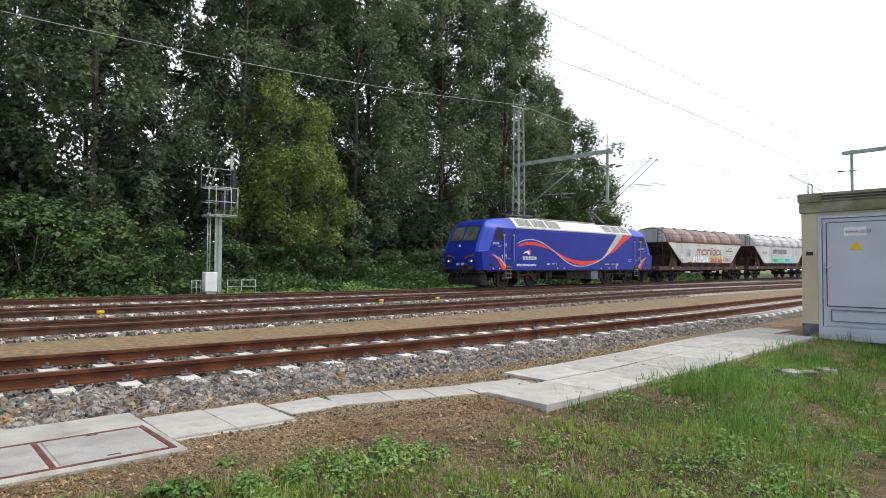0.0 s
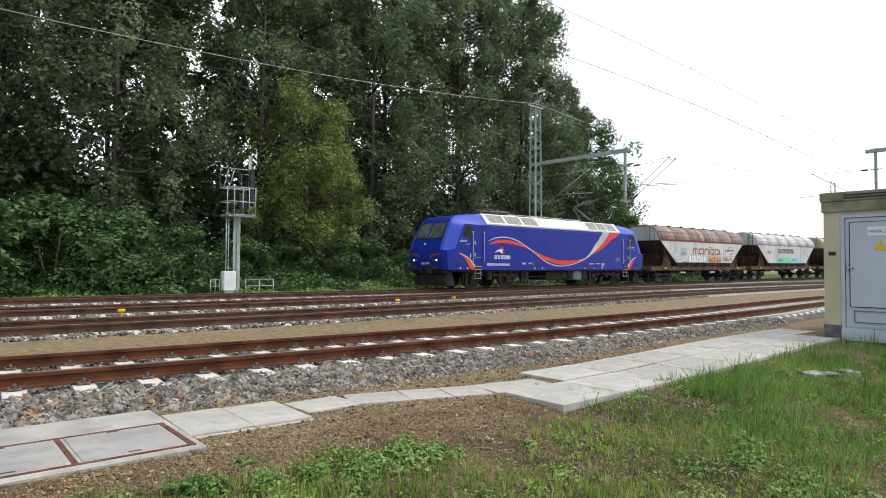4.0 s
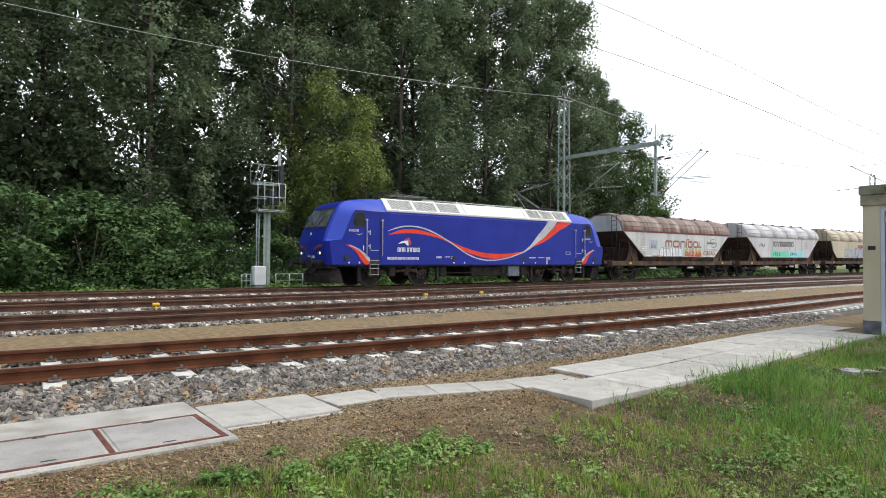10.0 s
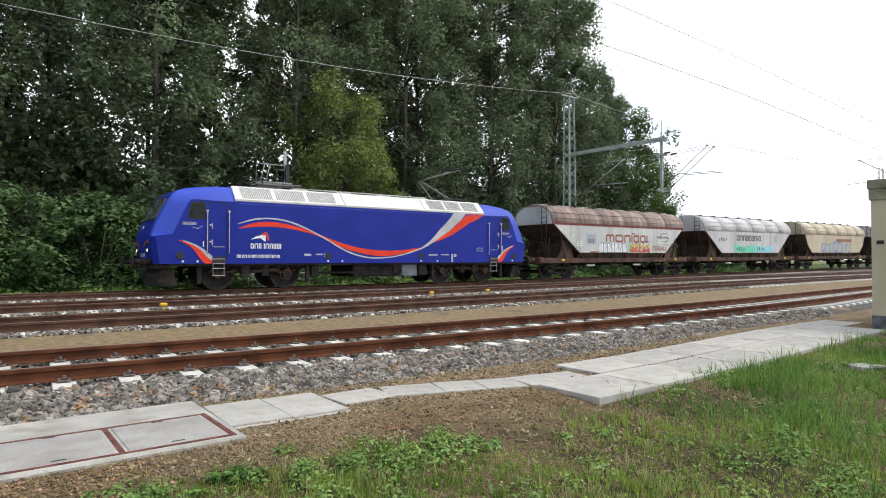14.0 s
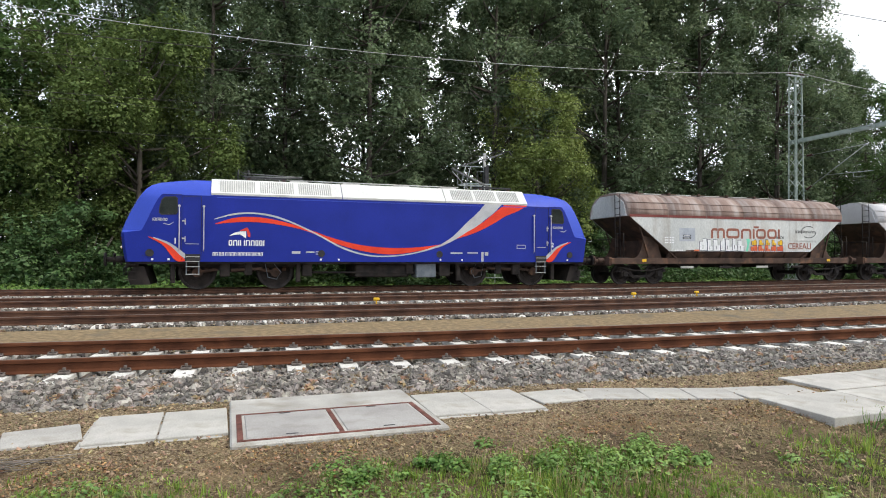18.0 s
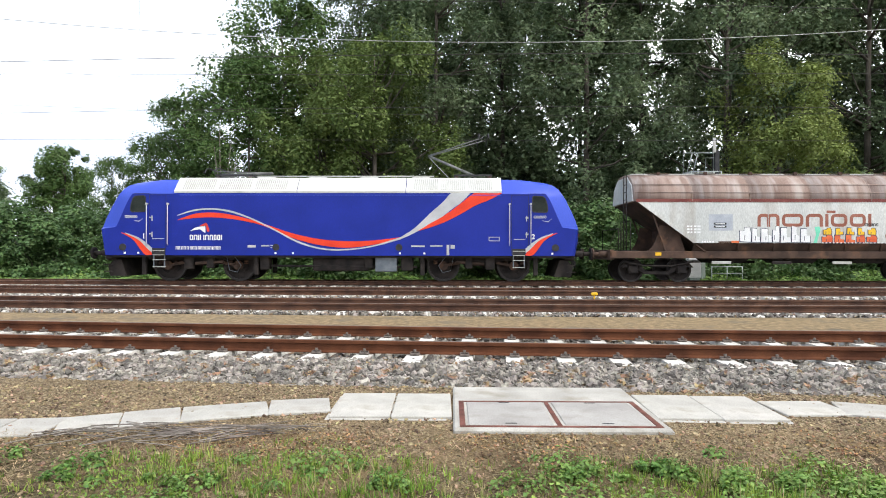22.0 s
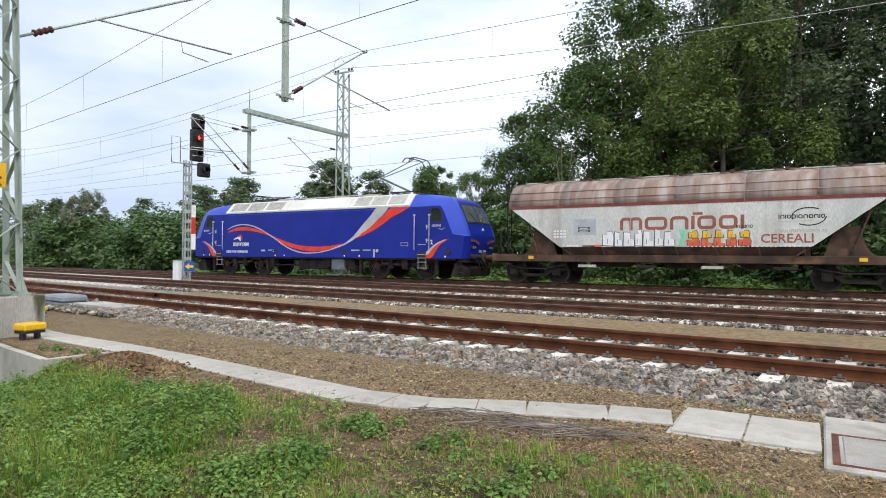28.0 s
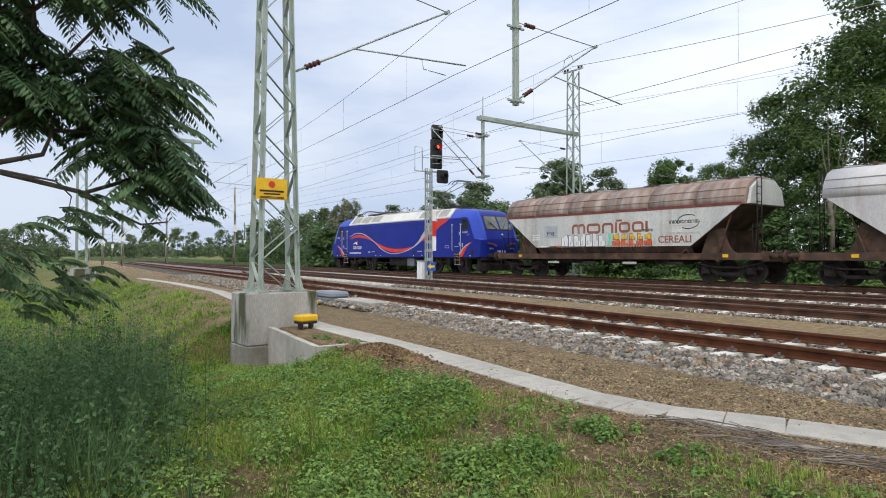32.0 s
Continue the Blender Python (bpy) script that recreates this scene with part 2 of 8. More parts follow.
M_TWIG = surface("dry_twigs", (0.12, 0.10, 0.085), (0.24, 0.21, 0.18), 6, 60, 0.9, 0, 0.2, jitter=0.3, island=True)
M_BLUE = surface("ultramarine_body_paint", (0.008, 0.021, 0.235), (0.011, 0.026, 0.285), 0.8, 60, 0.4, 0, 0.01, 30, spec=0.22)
# body blue made paler: the shoulder's sky reflection is put into the colour
M_BLUELIGHT = surface("sky_paled_blue_paint", (0.030, 0.066, 0.44), (0.039, 0.080, 0.50), 0.8, 60, 0.4, 0, 0.01, 30, spec=0.3)
M_SILVER = surface("silver_grey_paint", (0.40, 0.41, 0.42), (0.50, 0.51, 0.52), 2, 60, 0.4, 0.1, 0)
M_ORANGE = surface("red_orange_paint", (0.66, 0.045, 0.02), (0.76, 0.06, 0.025), 2, 60, 0.45, 0, 0, spec=0.2)
M_ROOFWHITE = surface("off_white_roof_panel", (0.62, 0.62, 0.58), (0.76, 0.76, 0.72), 1.2, 60, 0.5, 0, 0.02, 60, (0.42, 0.41, 0.37), 1.4, 0.62, 0.8)
M_GRILLE = surface("grille_grey", (0.36, 0.36, 0.33), (0.46, 0.46, 0.43), 4, 60, 0.6, 0, 0)
M_UNDER = surface("brake_dust_black", (0.010, 0.008, 0.008), (0.034, 0.027, 0.023), 3, 60, 0.85, 0.1, 0.3, 60)
M_UNDERBROWN = surface("rust_brown_frame", (0.045, 0.028, 0.020), (0.10, 0.060, 0.043), 2, 50, 0.85, 0.1, 0.3, 60, (0.16, 0.085, 0.05), 1.8, 0.56, 0.7)
M_GLASSDARK = surface("dark_cab_glass", (0.012, 0.016, 0.018), (0.03, 0.036, 0.038), 2, 20, 0.12, 0, 0, spec=0.35)
M_WAGONWHITE = surface("dirty_white_wagon_paint", (0.47, 0.49, 0.475), (0.60, 0.61, 0.58), 0.7, 40, 0.65, 0, 0.06, 40, (0.25, 0.19, 0.14), 0.9, 0.58, 0.8, stretch=(1, 1, 0.3))
M_WAGONROOF = surface("rusty_brown_roof", (0.21, 0.145, 0.120), (0.31, 0.235, 0.20), 0.9, 40, 0.85, 0, 0.15, 50, (0.46, 0.41, 0.38), 1.1, 0.47, 0.78, stretch=(3.0, 1, 0.22), spec=0.2)
M_WAGONGREY = surface("light_grey_wagon_paint", (0.46, 0.45, 0.45), (0.58, 0.57, 0.57), 0.7, 40, 0.65, 0, 0.06, 40, (0.27, 0.21, 0.18), 0.9, 0.58, 0.8, stretch=(1.8, 1, 0.3))
M_WAGONCREAM = surface("cream_wagon_paint", (0.44, 0.38, 0.27), (0.55, 0.48, 0.36), 0.7, 40, 0.65, 0, 0.06, 40, (0.26, 0.19, 0.12), 0.9, 0.58, 0.8, stretch=(1.8, 1, 0.3))
M_BROWNTEXT = surface("brown_lettering", (0.24, 0.085, 0.055), (0.31, 0.12, 0.08), 5, 60, 0.7, 0, 0)
M_MAROON = surface("maroon_band", (0.155, 0.045, 0.04), (0.21, 0.07, 0.06), 3, 60, 0.8, 0, 0, spec=0.2)
M_GREENPAINT = surface("mint_spray_paint", (0.13, 0.55, 0.36), (0.18, 0.65, 0.45), 3, 60, 0.55, 0, 0)
M_CYANPAINT = surface("cyan_spray_paint", (0.22, 0.55, 0.58), (0.30, 0.66, 0.68), 3, 60, 0.55, 0, 0)
M_BLUEPAINT = surface("blue_spray_paint", (0.06, 0.15, 0.38), (0.30, 0.36, 0.5), 2, 60, 0.55, 0, 0)
M_INK = surface("dark_blue_spray_edge", (0.035, 0.04, 0.07), (0.07, 0.08, 0.12), 4, 60, 0.6, 0, 0)
M_SPRAYORANGE = surface("orange_red_spray_paint", (0.58, 0.09, 0.03), (0.70, 0.16, 0.05), 3, 60, 0.6, 0, 0)
M_GREYBOX = surface("grey_plastic_cover", (0.10, 0.12, 0.14), (0.15, 0.17, 0.19), 4, 60, 0.6, 0, 0.05)
M_NOTICE = surface("blue_grey_panel_paint", (0.34, 0.37, 0.42), (0.42, 0.45, 0.49), 3, 60, 0.6, 0, 0)
M_FIELD = surface("far_meadow", (0.13, 0.16, 0.05), (0.20, 0.22, 0.08), 0.02, 2, 0.9, 0, 0)

# ---- building helpers ----
def part(name, bm, material, parent, label=""):
    me = bpy.data.meshes.new(name)
    bm.to_mesh(me)
    bm.free()
    me.materials.append(material)
    ob = new(name, me)
    ob.parent = parent
    return tagged(ob, label)


def thing(name, m, label, category, group="", kind=""):
    ob = new(name)
    ob.matrix_basis = m
    return tagged(ob, label, category, group, kind)


def share(name, me, parent, m, label=""):
    ob = new(name, me)
    ob.parent = parent
    ob.matrix_basis = m
    return tagged(ob, label)


def mesh_of(name, bm, material):
    me = bpy.data.meshes.new(name)
    bm.to_mesh(me)
    bm.free()
    me.materials.append(material)
    return me


def box(bm, x0, y0, z0, x1, y1, z1, bevel=0.0, m=None):
    vs = [bm.verts.new(p) for p in ((x0, y0, z0), (x1, y0, z0), (x1, y1, z0), (x0, y1, z0), (x0, y0, z1), (x1, y0, z1), (x1, y1, z1), (x0, y1, z1))]
    fs = [bm.faces.new([vs[i] for i in f]) for f in ((0, 3, 2, 1), (4, 5, 6, 7), (0, 1, 5, 4), (1, 2, 6, 5), (2, 3, 7, 6), (3, 0, 4, 7))]
    if bevel:
        es = list({e for f in fs for e in f.edges})
        r = bmesh.ops.bevel(bm, geom=es, offset=bevel, segments=1, profile=0.6, affect="EDGES")
        vs = list({v for f in r["faces"] for v in f.verts} | {v for v in vs if v.is_valid})
    if m is not None:
        bmesh.ops.transform(bm, matrix=m, verts=[v for v in vs if v.is_valid])
    return bm


def boxes(*rows, bevel=0.0):
    bm = bmesh.new()
    for r in rows:
        box(bm, *r, bevel=bevel)
    return bm


def beam(bm, a, b, w, h=None, up=(0, 0, 1)):
    """A straight bar of rectangular section from a to b."""
    a, b = Vector(a), Vector(b)
    h = w if h is None else h
    d = (b - a).normalized()
    u = Vector(up)
    if abs(d.dot(u)) > 0.98:
        u = Vector((1, 0, 0))
    s = d.cross(u).normalized()
    t = s.cross(d).normalized()
    ring = []
    for p in (a, b):
        ring.append([bm.verts.new(p + s * (i * w / 2) + t * (j * h / 2)) for i, j in ((-1, -1), (1, -1), (1, 1), (-1, 1))])
    for k in range(4):
        bm.faces.new((ring[0][k], ring[0][(k + 1) % 4], ring[1][(k + 1) % 4], ring[1][k]))
    bm.faces.new(ring[0][::-1])
    bm.faces.new(ring[1])
    return bm


def tube(bm, pts, r, n=6, r2=None):
    """A round bar along a line of points, tapering from r to r2."""
    pts = [Vector(p) for p in pts]
    r2 = r if r2 is None else r2
    rings = []
    for k, p in enumerate(pts):
        d = (pts[min(k + 1, len(pts) - 1)] - pts[max(k - 1, 0)]).normalized()
        u = Vector((0, 0, 1)) if abs(d.z) < 0.95 else Vector((1, 0, 0))
        s = d.cross(u).normalized()
        t = s.cross(d)
        rr = r + (r2 - r) * k / max(1, len(pts) - 1)
        rings.append([bm.verts.new(p + (s * math.cos(a) + t * math.sin(a)) * rr) for a in [2 * math.pi * i / n for i in range(n)]])
    for q, w in zip(rings, rings[1:]):
        for i in range(n):
            f = bm.faces.new((q[i], q[(i + 1) % n], w[(i + 1) % n], w[i]))
            f.smooth = n > 4
    bm.faces.new(rings[0][::-1])
    bm.faces.new(rings[-1])
    return bm


def prism(bm, outline, y0, y1, axis="y"):
    """A closed outline of (u, z) pushed from y0 to y1 along y, or along x."""
    def at(u, z, w):
        return (u, w, z) if axis == "y" else (w, u, z)
    a = [bm.verts.new(at(u, z, y0)) for u, z in outline]
    b = [bm.verts.new(at(u, z, y1)) for u, z in outline]
    n = len(outline)
    for k in range(n):
        bm.faces.new((a[k], a[(k + 1) % n], b[(k + 1) % n], b[k]))
    bm.faces.new(a[::-1])
    bm.faces.new(b)
    bmesh.ops.recalc_face_normals(bm, faces=bm.faces[:])
    return bm


def disc(bm, c, r, depth, axis="y", n=24, inner=0.0):
    """A wheel-like disc or ring, its axis along y, x or z."""
    c = Vector(c)
    rot = {"y": Matrix.Rotation(radians(90), 4, "X"), "x": Matrix.Rotation(radians(90), 4, "Y"), "z": Matrix.Identity(4)}[axis]
    def ring(rr, h):
        return [bm.verts.new(c + (rot @ Vector((rr * math.cos(2 * math.pi * i / n), rr * math.sin(2 * math.pi * i / n), h)))) for i in range(n)]
    a, b = ring(r, -depth / 2), ring(r, depth / 2)
    for i in range(n):
        bm.faces.new((a[i], a[(i + 1) % n], b[(i + 1) % n], b[i])).smooth = True
    if inner:
        ai, bi = ring(inner, -depth / 2), ring(inner, depth / 2)
        for i in range(n):
            j = (i + 1) % n
            bm.faces.new((ai[j], ai[i], bi[i], bi[j]))
            bm.faces.new((a[j], a[i], ai[i], ai[j]))
            bm.faces.new((b[i], b[j], bi[j], bi[i]))
    else:
        bm.faces.new(a[::-1])
        bm.faces.new(b)
    return bm


def quads_mesh(name, verts, faces_per, material, smooth=False):
    """A mesh from a numpy array of corner points, faces_per corners to a face."""
    verts = np.asarray(verts, dtype=np.float32).reshape(-1, 3)
    nv = len(verts)
    nf = nv // faces_per
    me = bpy.data.meshes.new(name)
    me.vertices.add(nv)
    me.vertices.foreach_set("co", verts.ravel())
    me.loops.add(nv)
    me.loops.foreach_set("vertex_index", np.arange(nv, dtype=np.int32))
    me.polygons.add(nf)
    me.polygons.foreach_set("loop_start", np.arange(0, nv, faces_per, dtype=np.int32))
    me.update(calc_edges=True)
    me.materials.append(material)
    return me


def leaves(name, at, size, material, rng, long=1.6, up=0.35, droop=0.0, out=None, delta=False):
    """One mesh of many small pointed leaves round the given places; out turns their upper sides that way, delta makes them three-cornered."""
    at = np.asarray(at, dtype=np.float64)
    n = len(at)
    d = rng.normal(size=(n, 3))
    d[:, 2] = d[:, 2] * 0.7 - droop
    d /= np.linalg.norm(d, axis=1, keepdims=True)
    nrm = rng.normal(size=(n, 3))
    nrm[:, 2] += up * 3
    if out is not None:
        nrm = nrm * 0.42 + out
        nrm /= np.linalg.norm(nrm, axis=1, keepdims=True) + 1e-9
        d -= nrm * np.sum(d * nrm, axis=1, keepdims=True)
        d /= np.linalg.norm(d, axis=1, keepdims=True) + 1e-9
    s = np.cross(d, nrm)
    s /= np.linalg.norm(s, axis=1, keepdims=True) + 1e-9
    k = (size * rng.uniform(0.6, 1.35, n))[:, None]
    h = np.cross(s, d) * k * 0.16
    w = s * k * 0.5 / long * 1.25
    tip, base = at + d * k * 0.5, at - d * k * 0.5
    left, right = at - w - d * k * 0.06 + h, at + w - d * k * 0.06 + h
    if delta:
        return quads_mesh(name, np.stack([base + w, tip, base - w], 1), 3, material)
    return quads_mesh(name, np.stack([base, right, tip, left], 1), 4, material)


def swept(name, pts, profile, material, parent, label=""):
    """A section (across, up) carried along a level line of points."""
    pts = np.asarray(pts, float)
    d = np.gradient(pts, axis=0)
    d /= np.linalg.norm(d[:, :2], axis=1, keepdims=True)
    side = np.stack([-d[:, 1], d[:, 0], np.zeros(len(d))], 1)
    bm = bmesh.new()
    rows = [[bm.verts.new(p + s * u + np.array([0, 0, z])) for u, z in profile] for p, s in zip(pts, side)]
    n = len(profile)
    for a, b in zip(rows, rows[1:]):
        for k in range(n):
            bm.faces.new((a[k], b[k], b[(k + 1) % n], a[(k + 1) % n]))
    bm.faces.new(rows[0])
    bm.faces.new(rows[-1][::-1])
    bmesh.ops.recalc_face_normals(bm, faces=bm.faces[:])
    return part(name, bm, material, parent, label)


def text_part(name, words, size, mat, parent, m, label="", bold=0.0):
    cu = bpy.data.curves.new(name, "FONT")
    cu.body, cu.size, cu.extrude, cu.offset = words, size, 0.003, bold
    cu.resolution_u = 3
    tmp = bpy.data.objects.new("tmp", cu)
    me = bpy.data.meshes.new_from_object(tmp)
    bpy.data.objects.remove(tmp)
    me.materials.append(mat)
    ob = new(name, me)
    ob.parent, ob.matrix_basis = parent, m
    return tagged(ob, label)


def sorted_box(x0, y0, z0, x1, y1, z1):
    return (min(x0, x1), min(y0, y1), z0, max(x0, x1), max(y0, y1), z1)


def block_letters(parent, mat, x0, z0, widths, height, y, gap=0.06, wob=0.0, ring=0.0):
    """A row of plain upright blocks standing for painted letters."""
    x = x0
    rng = random.Random(int(x0 * 100) + len(widths))
    for w in widths:
        if w > 0:
            a, b = z0 + rng.uniform(-wob, wob), z0 + height + rng.uniform(-wob, wob)
            if ring:
                bm = boxes((x, y - 0.004, a, x + ring, y, b), (x + w - ring, y - 0.004, a, x + w, y, b), (x + ring, y - 0.004, b - ring, x + w - ring, y, b))
            else:
                bm = bmesh.new()
                prism(bm, [(x, a), (x + w * 0.95, a + wob * 0.5), (x + w, b), (x + w * 0.06, b - wob * 0.4)], y - 0.004, y)
            part("lettering_bar", bm, mat, parent)
        x += abs(w) + gap
    return x

def plain_marks_row(parent, mat, x0, z0, height, stroke, plan, y, name="mark_shape"):
    """A painted mark drawn as plain shapes: bars, arches and rings of the mark's size and stroke, one mesh each."""
    x = x0
    for kind, w in plan:
        bm = bmesh.new()
        if kind == "bar":
            box(bm, x, y - 0.004, z0, x + stroke, y, z0 + height)
            w = stroke
        elif kind in ("ring", "arch", "twin"):
            spans = [(x, w)] if kind != "twin" else [(x, w / 2 + stroke / 2), (x + w / 2 - stroke / 2, w / 2 + stroke / 2)]
            for lay, (a, ww) in enumerate(spans):
                front = y - 0.004 - 0.0015 * lay
                r = min(ww, height) * 0.36
                outer, inner = [], []
                turns = [0, 1] if kind != "ring" else [0, 1, 2, 3]
                for q in turns:
                    cx = a + ww - r if q in (0, 3) else a + r
                    cz = z0 + height - r if q in (0, 1) else z0 + r
                    for k in range(5):
                        g = (q + k / 4) * math.pi / 2
                        outer.append((cx + r * math.cos(g), cz + r * math.sin(g)))
                        inner.append((cx + max(r - stroke, 0.004) * math.cos(g), cz + max(r - stroke, 0.004) * math.sin(g)))
                if kind != "ring":
                    outer = [(a + ww, z0)] + outer + [(a, z0)]
                    inner = [(a + ww - stroke, z0)] + inner + [(a + stroke, z0)]
                n = len(outer)
                vo = [bm.verts.new((u, front, v)) for u, v in outer]
                vi = [bm.verts.new((u, front, v)) for u, v in inner]
                for k in range(n if kind == "ring" else n - 1):
                    j = (k + 1) % n
                    bm.faces.new((vo[k], vo[j], vi[j], vi[k]))
            r2 = bmesh.ops.extrude_face_region(bm, geom=bm.faces[:])
            bmesh.ops.translate(bm, verts=[v for v in r2["geom"] if isinstance(v, bmesh.types.BMVert)], vec=(0, 0.003, 0))
            bmesh.ops.recalc_face_normals(bm, faces=bm.faces[:])
        if len(bm.verts):
            part(name, bm, mat, parent)
        else:
            bm.free()
        x += w + stroke * 0.75
    return x


# ---- the four tracks: lines of the centre, as headings along x ----
TRACKS = {
    1: (8.339, ((-300, -0.115), (-40, -0.115), (-12, -0.128), (0, -0.078), (20, 0.085), (45, 0.02), (300, 0.0))),
    2: (13.963, ((-300, -0.115), (-20, -0.111), (0, -0.034), (20, 0.110), (45, 0.02), (300, 0.0))),
    3: (18.788, ((-300, -0.115), (-24, -0.105), (0, -0.018), (20, 0.110), (40, 0.02), (300, 0.0))),
    4: (24.40, ((-300, -0.115), (-110, -0.115), (-60, 0.0), (0, 0.0), (22, 0.0), (29, 0.03), (40, 0.0), (300, 0.0))),
}
GRID_X = np.arange(-300, 300.01, 0.25)
LINE_Y = {}
for k, (y_zero, nodes) in TRACKS.items():
    s = np.interp(GRID_X, [a for a, _ in nodes], [b for _, b in nodes])
    run = np.concatenate([[0], np.cumsum((s[1:] + s[:-1]) / 2 * 0.25)])
    LINE_Y[k] = run - np.interp(0, GRID_X, run) + y_zero


def line_y(k, x):
    return np.interp(x, GRID_X, LINE_Y[k])


def rise(k, x):
    """How much higher the rails lie: the last track climbs a little."""
    return np.interp(x, (18, 36, 50, 62, 110), (0, 0.07, 0.15, 0.25, 0.5)) if k == 4 else 0.0 * x


def heading(k, x):
    return math.degrees(math.atan2(line_y(k, x + 0.25) - line_y(k, x - 0.25), 0.5))


# ---- ground ----
def smooth(a, b, v):
    t = np.clip((v - a) / (b - a), 0, 1)
    return t * t * (3 - 2 * t)


def ground_z(x, y):
    x, y = np.asarray(x, float), np.asarray(y, float)
    near = smooth(4.7, 1.2, y) * 0.26
    deep = np.interp(x, (-12.2, -11.2, -8.4, -6.3), (0.72, 0.68, 0.30, 0.0))
    kerb = np.interp(x, (-12.2, -11.3, -8.5, -8.3), (4.70, 4.62, 4.19, 4.17))
    step = np.where(x < -8.3, smooth(0.17, 0.03, y - kerb), smooth(4.6, 3.4, y))
    crest = np.interp(x, (-80, -40, -25, -12.2), (6.0, 6.6, 6.6, 4.9))
    bank = 0.85 * smooth(0, 3.2, crest - y)
    drop = np.where(x > -12.2, deep * step, np.maximum(bank, deep * step * smooth(-13.2, -12.2, x)))
    drop = drop * smooth(-3, 1.0, y + 4)
    back = smooth(27.5, 34, y) * 0.30
    right = smooth(5, 13, x) * smooth(7, 5, y) * 0.12
    z = -0.297 - near * smooth(-14, -9, x) - drop + back + right
    bumps = 0.025 * np.sin(x * 1.7 + y * 0.9) * np.sin(y * 1.3 - x * 0.6) * smooth(4.5, 3.5, y)
    return z + bumps


def spaced(*stretches):
    return np.unique(np.concatenate([np.arange(a, b, s) for a, b, s in stretches]))


def build_ground():
    gx = spaced((-3000, -300, 300), (-300, -60, 20), (-60, -16, 2), (-16, 18, 0.22), (18, 60, 2), (60, 300, 20), (300, 3001, 300))
    gy = spaced((-3000, -300, 300), (-300, -30, 30), (-30, -2, 2), (-2, 3.8, 0.2), (3.8, 4.9, 0.05), (4.9, 7, 0.2), (7, 40, 1.5), (40, 100, 10), (100, 300, 40), (300, 3001, 300))
    xx, yy = np.meshgrid(gx, gy)
    zz = ground_z(xx, yy)
    nx, ny = len(gx), len(gy)
    v = np.stack([xx, yy, zz], -1).reshape(-1, 3)
    i = np.arange(nx * ny).reshape(ny, nx)
    f = np.stack([i[:-1, :-1], i[:-1, 1:], i[1:, 1:], i[1:, :-1]], -1).reshape(-1, 4)
    me = bpy.data.meshes.new("ground")
    me.from_pydata(v.tolist(), [], f.tolist())
    for p in me.polygons:
        p.use_smooth = True
    me.materials.append(ground_material())
    tagged(new("ground", me), "brown gravelly earth with patches of grass, running out to fields", "ground", kind="structure")


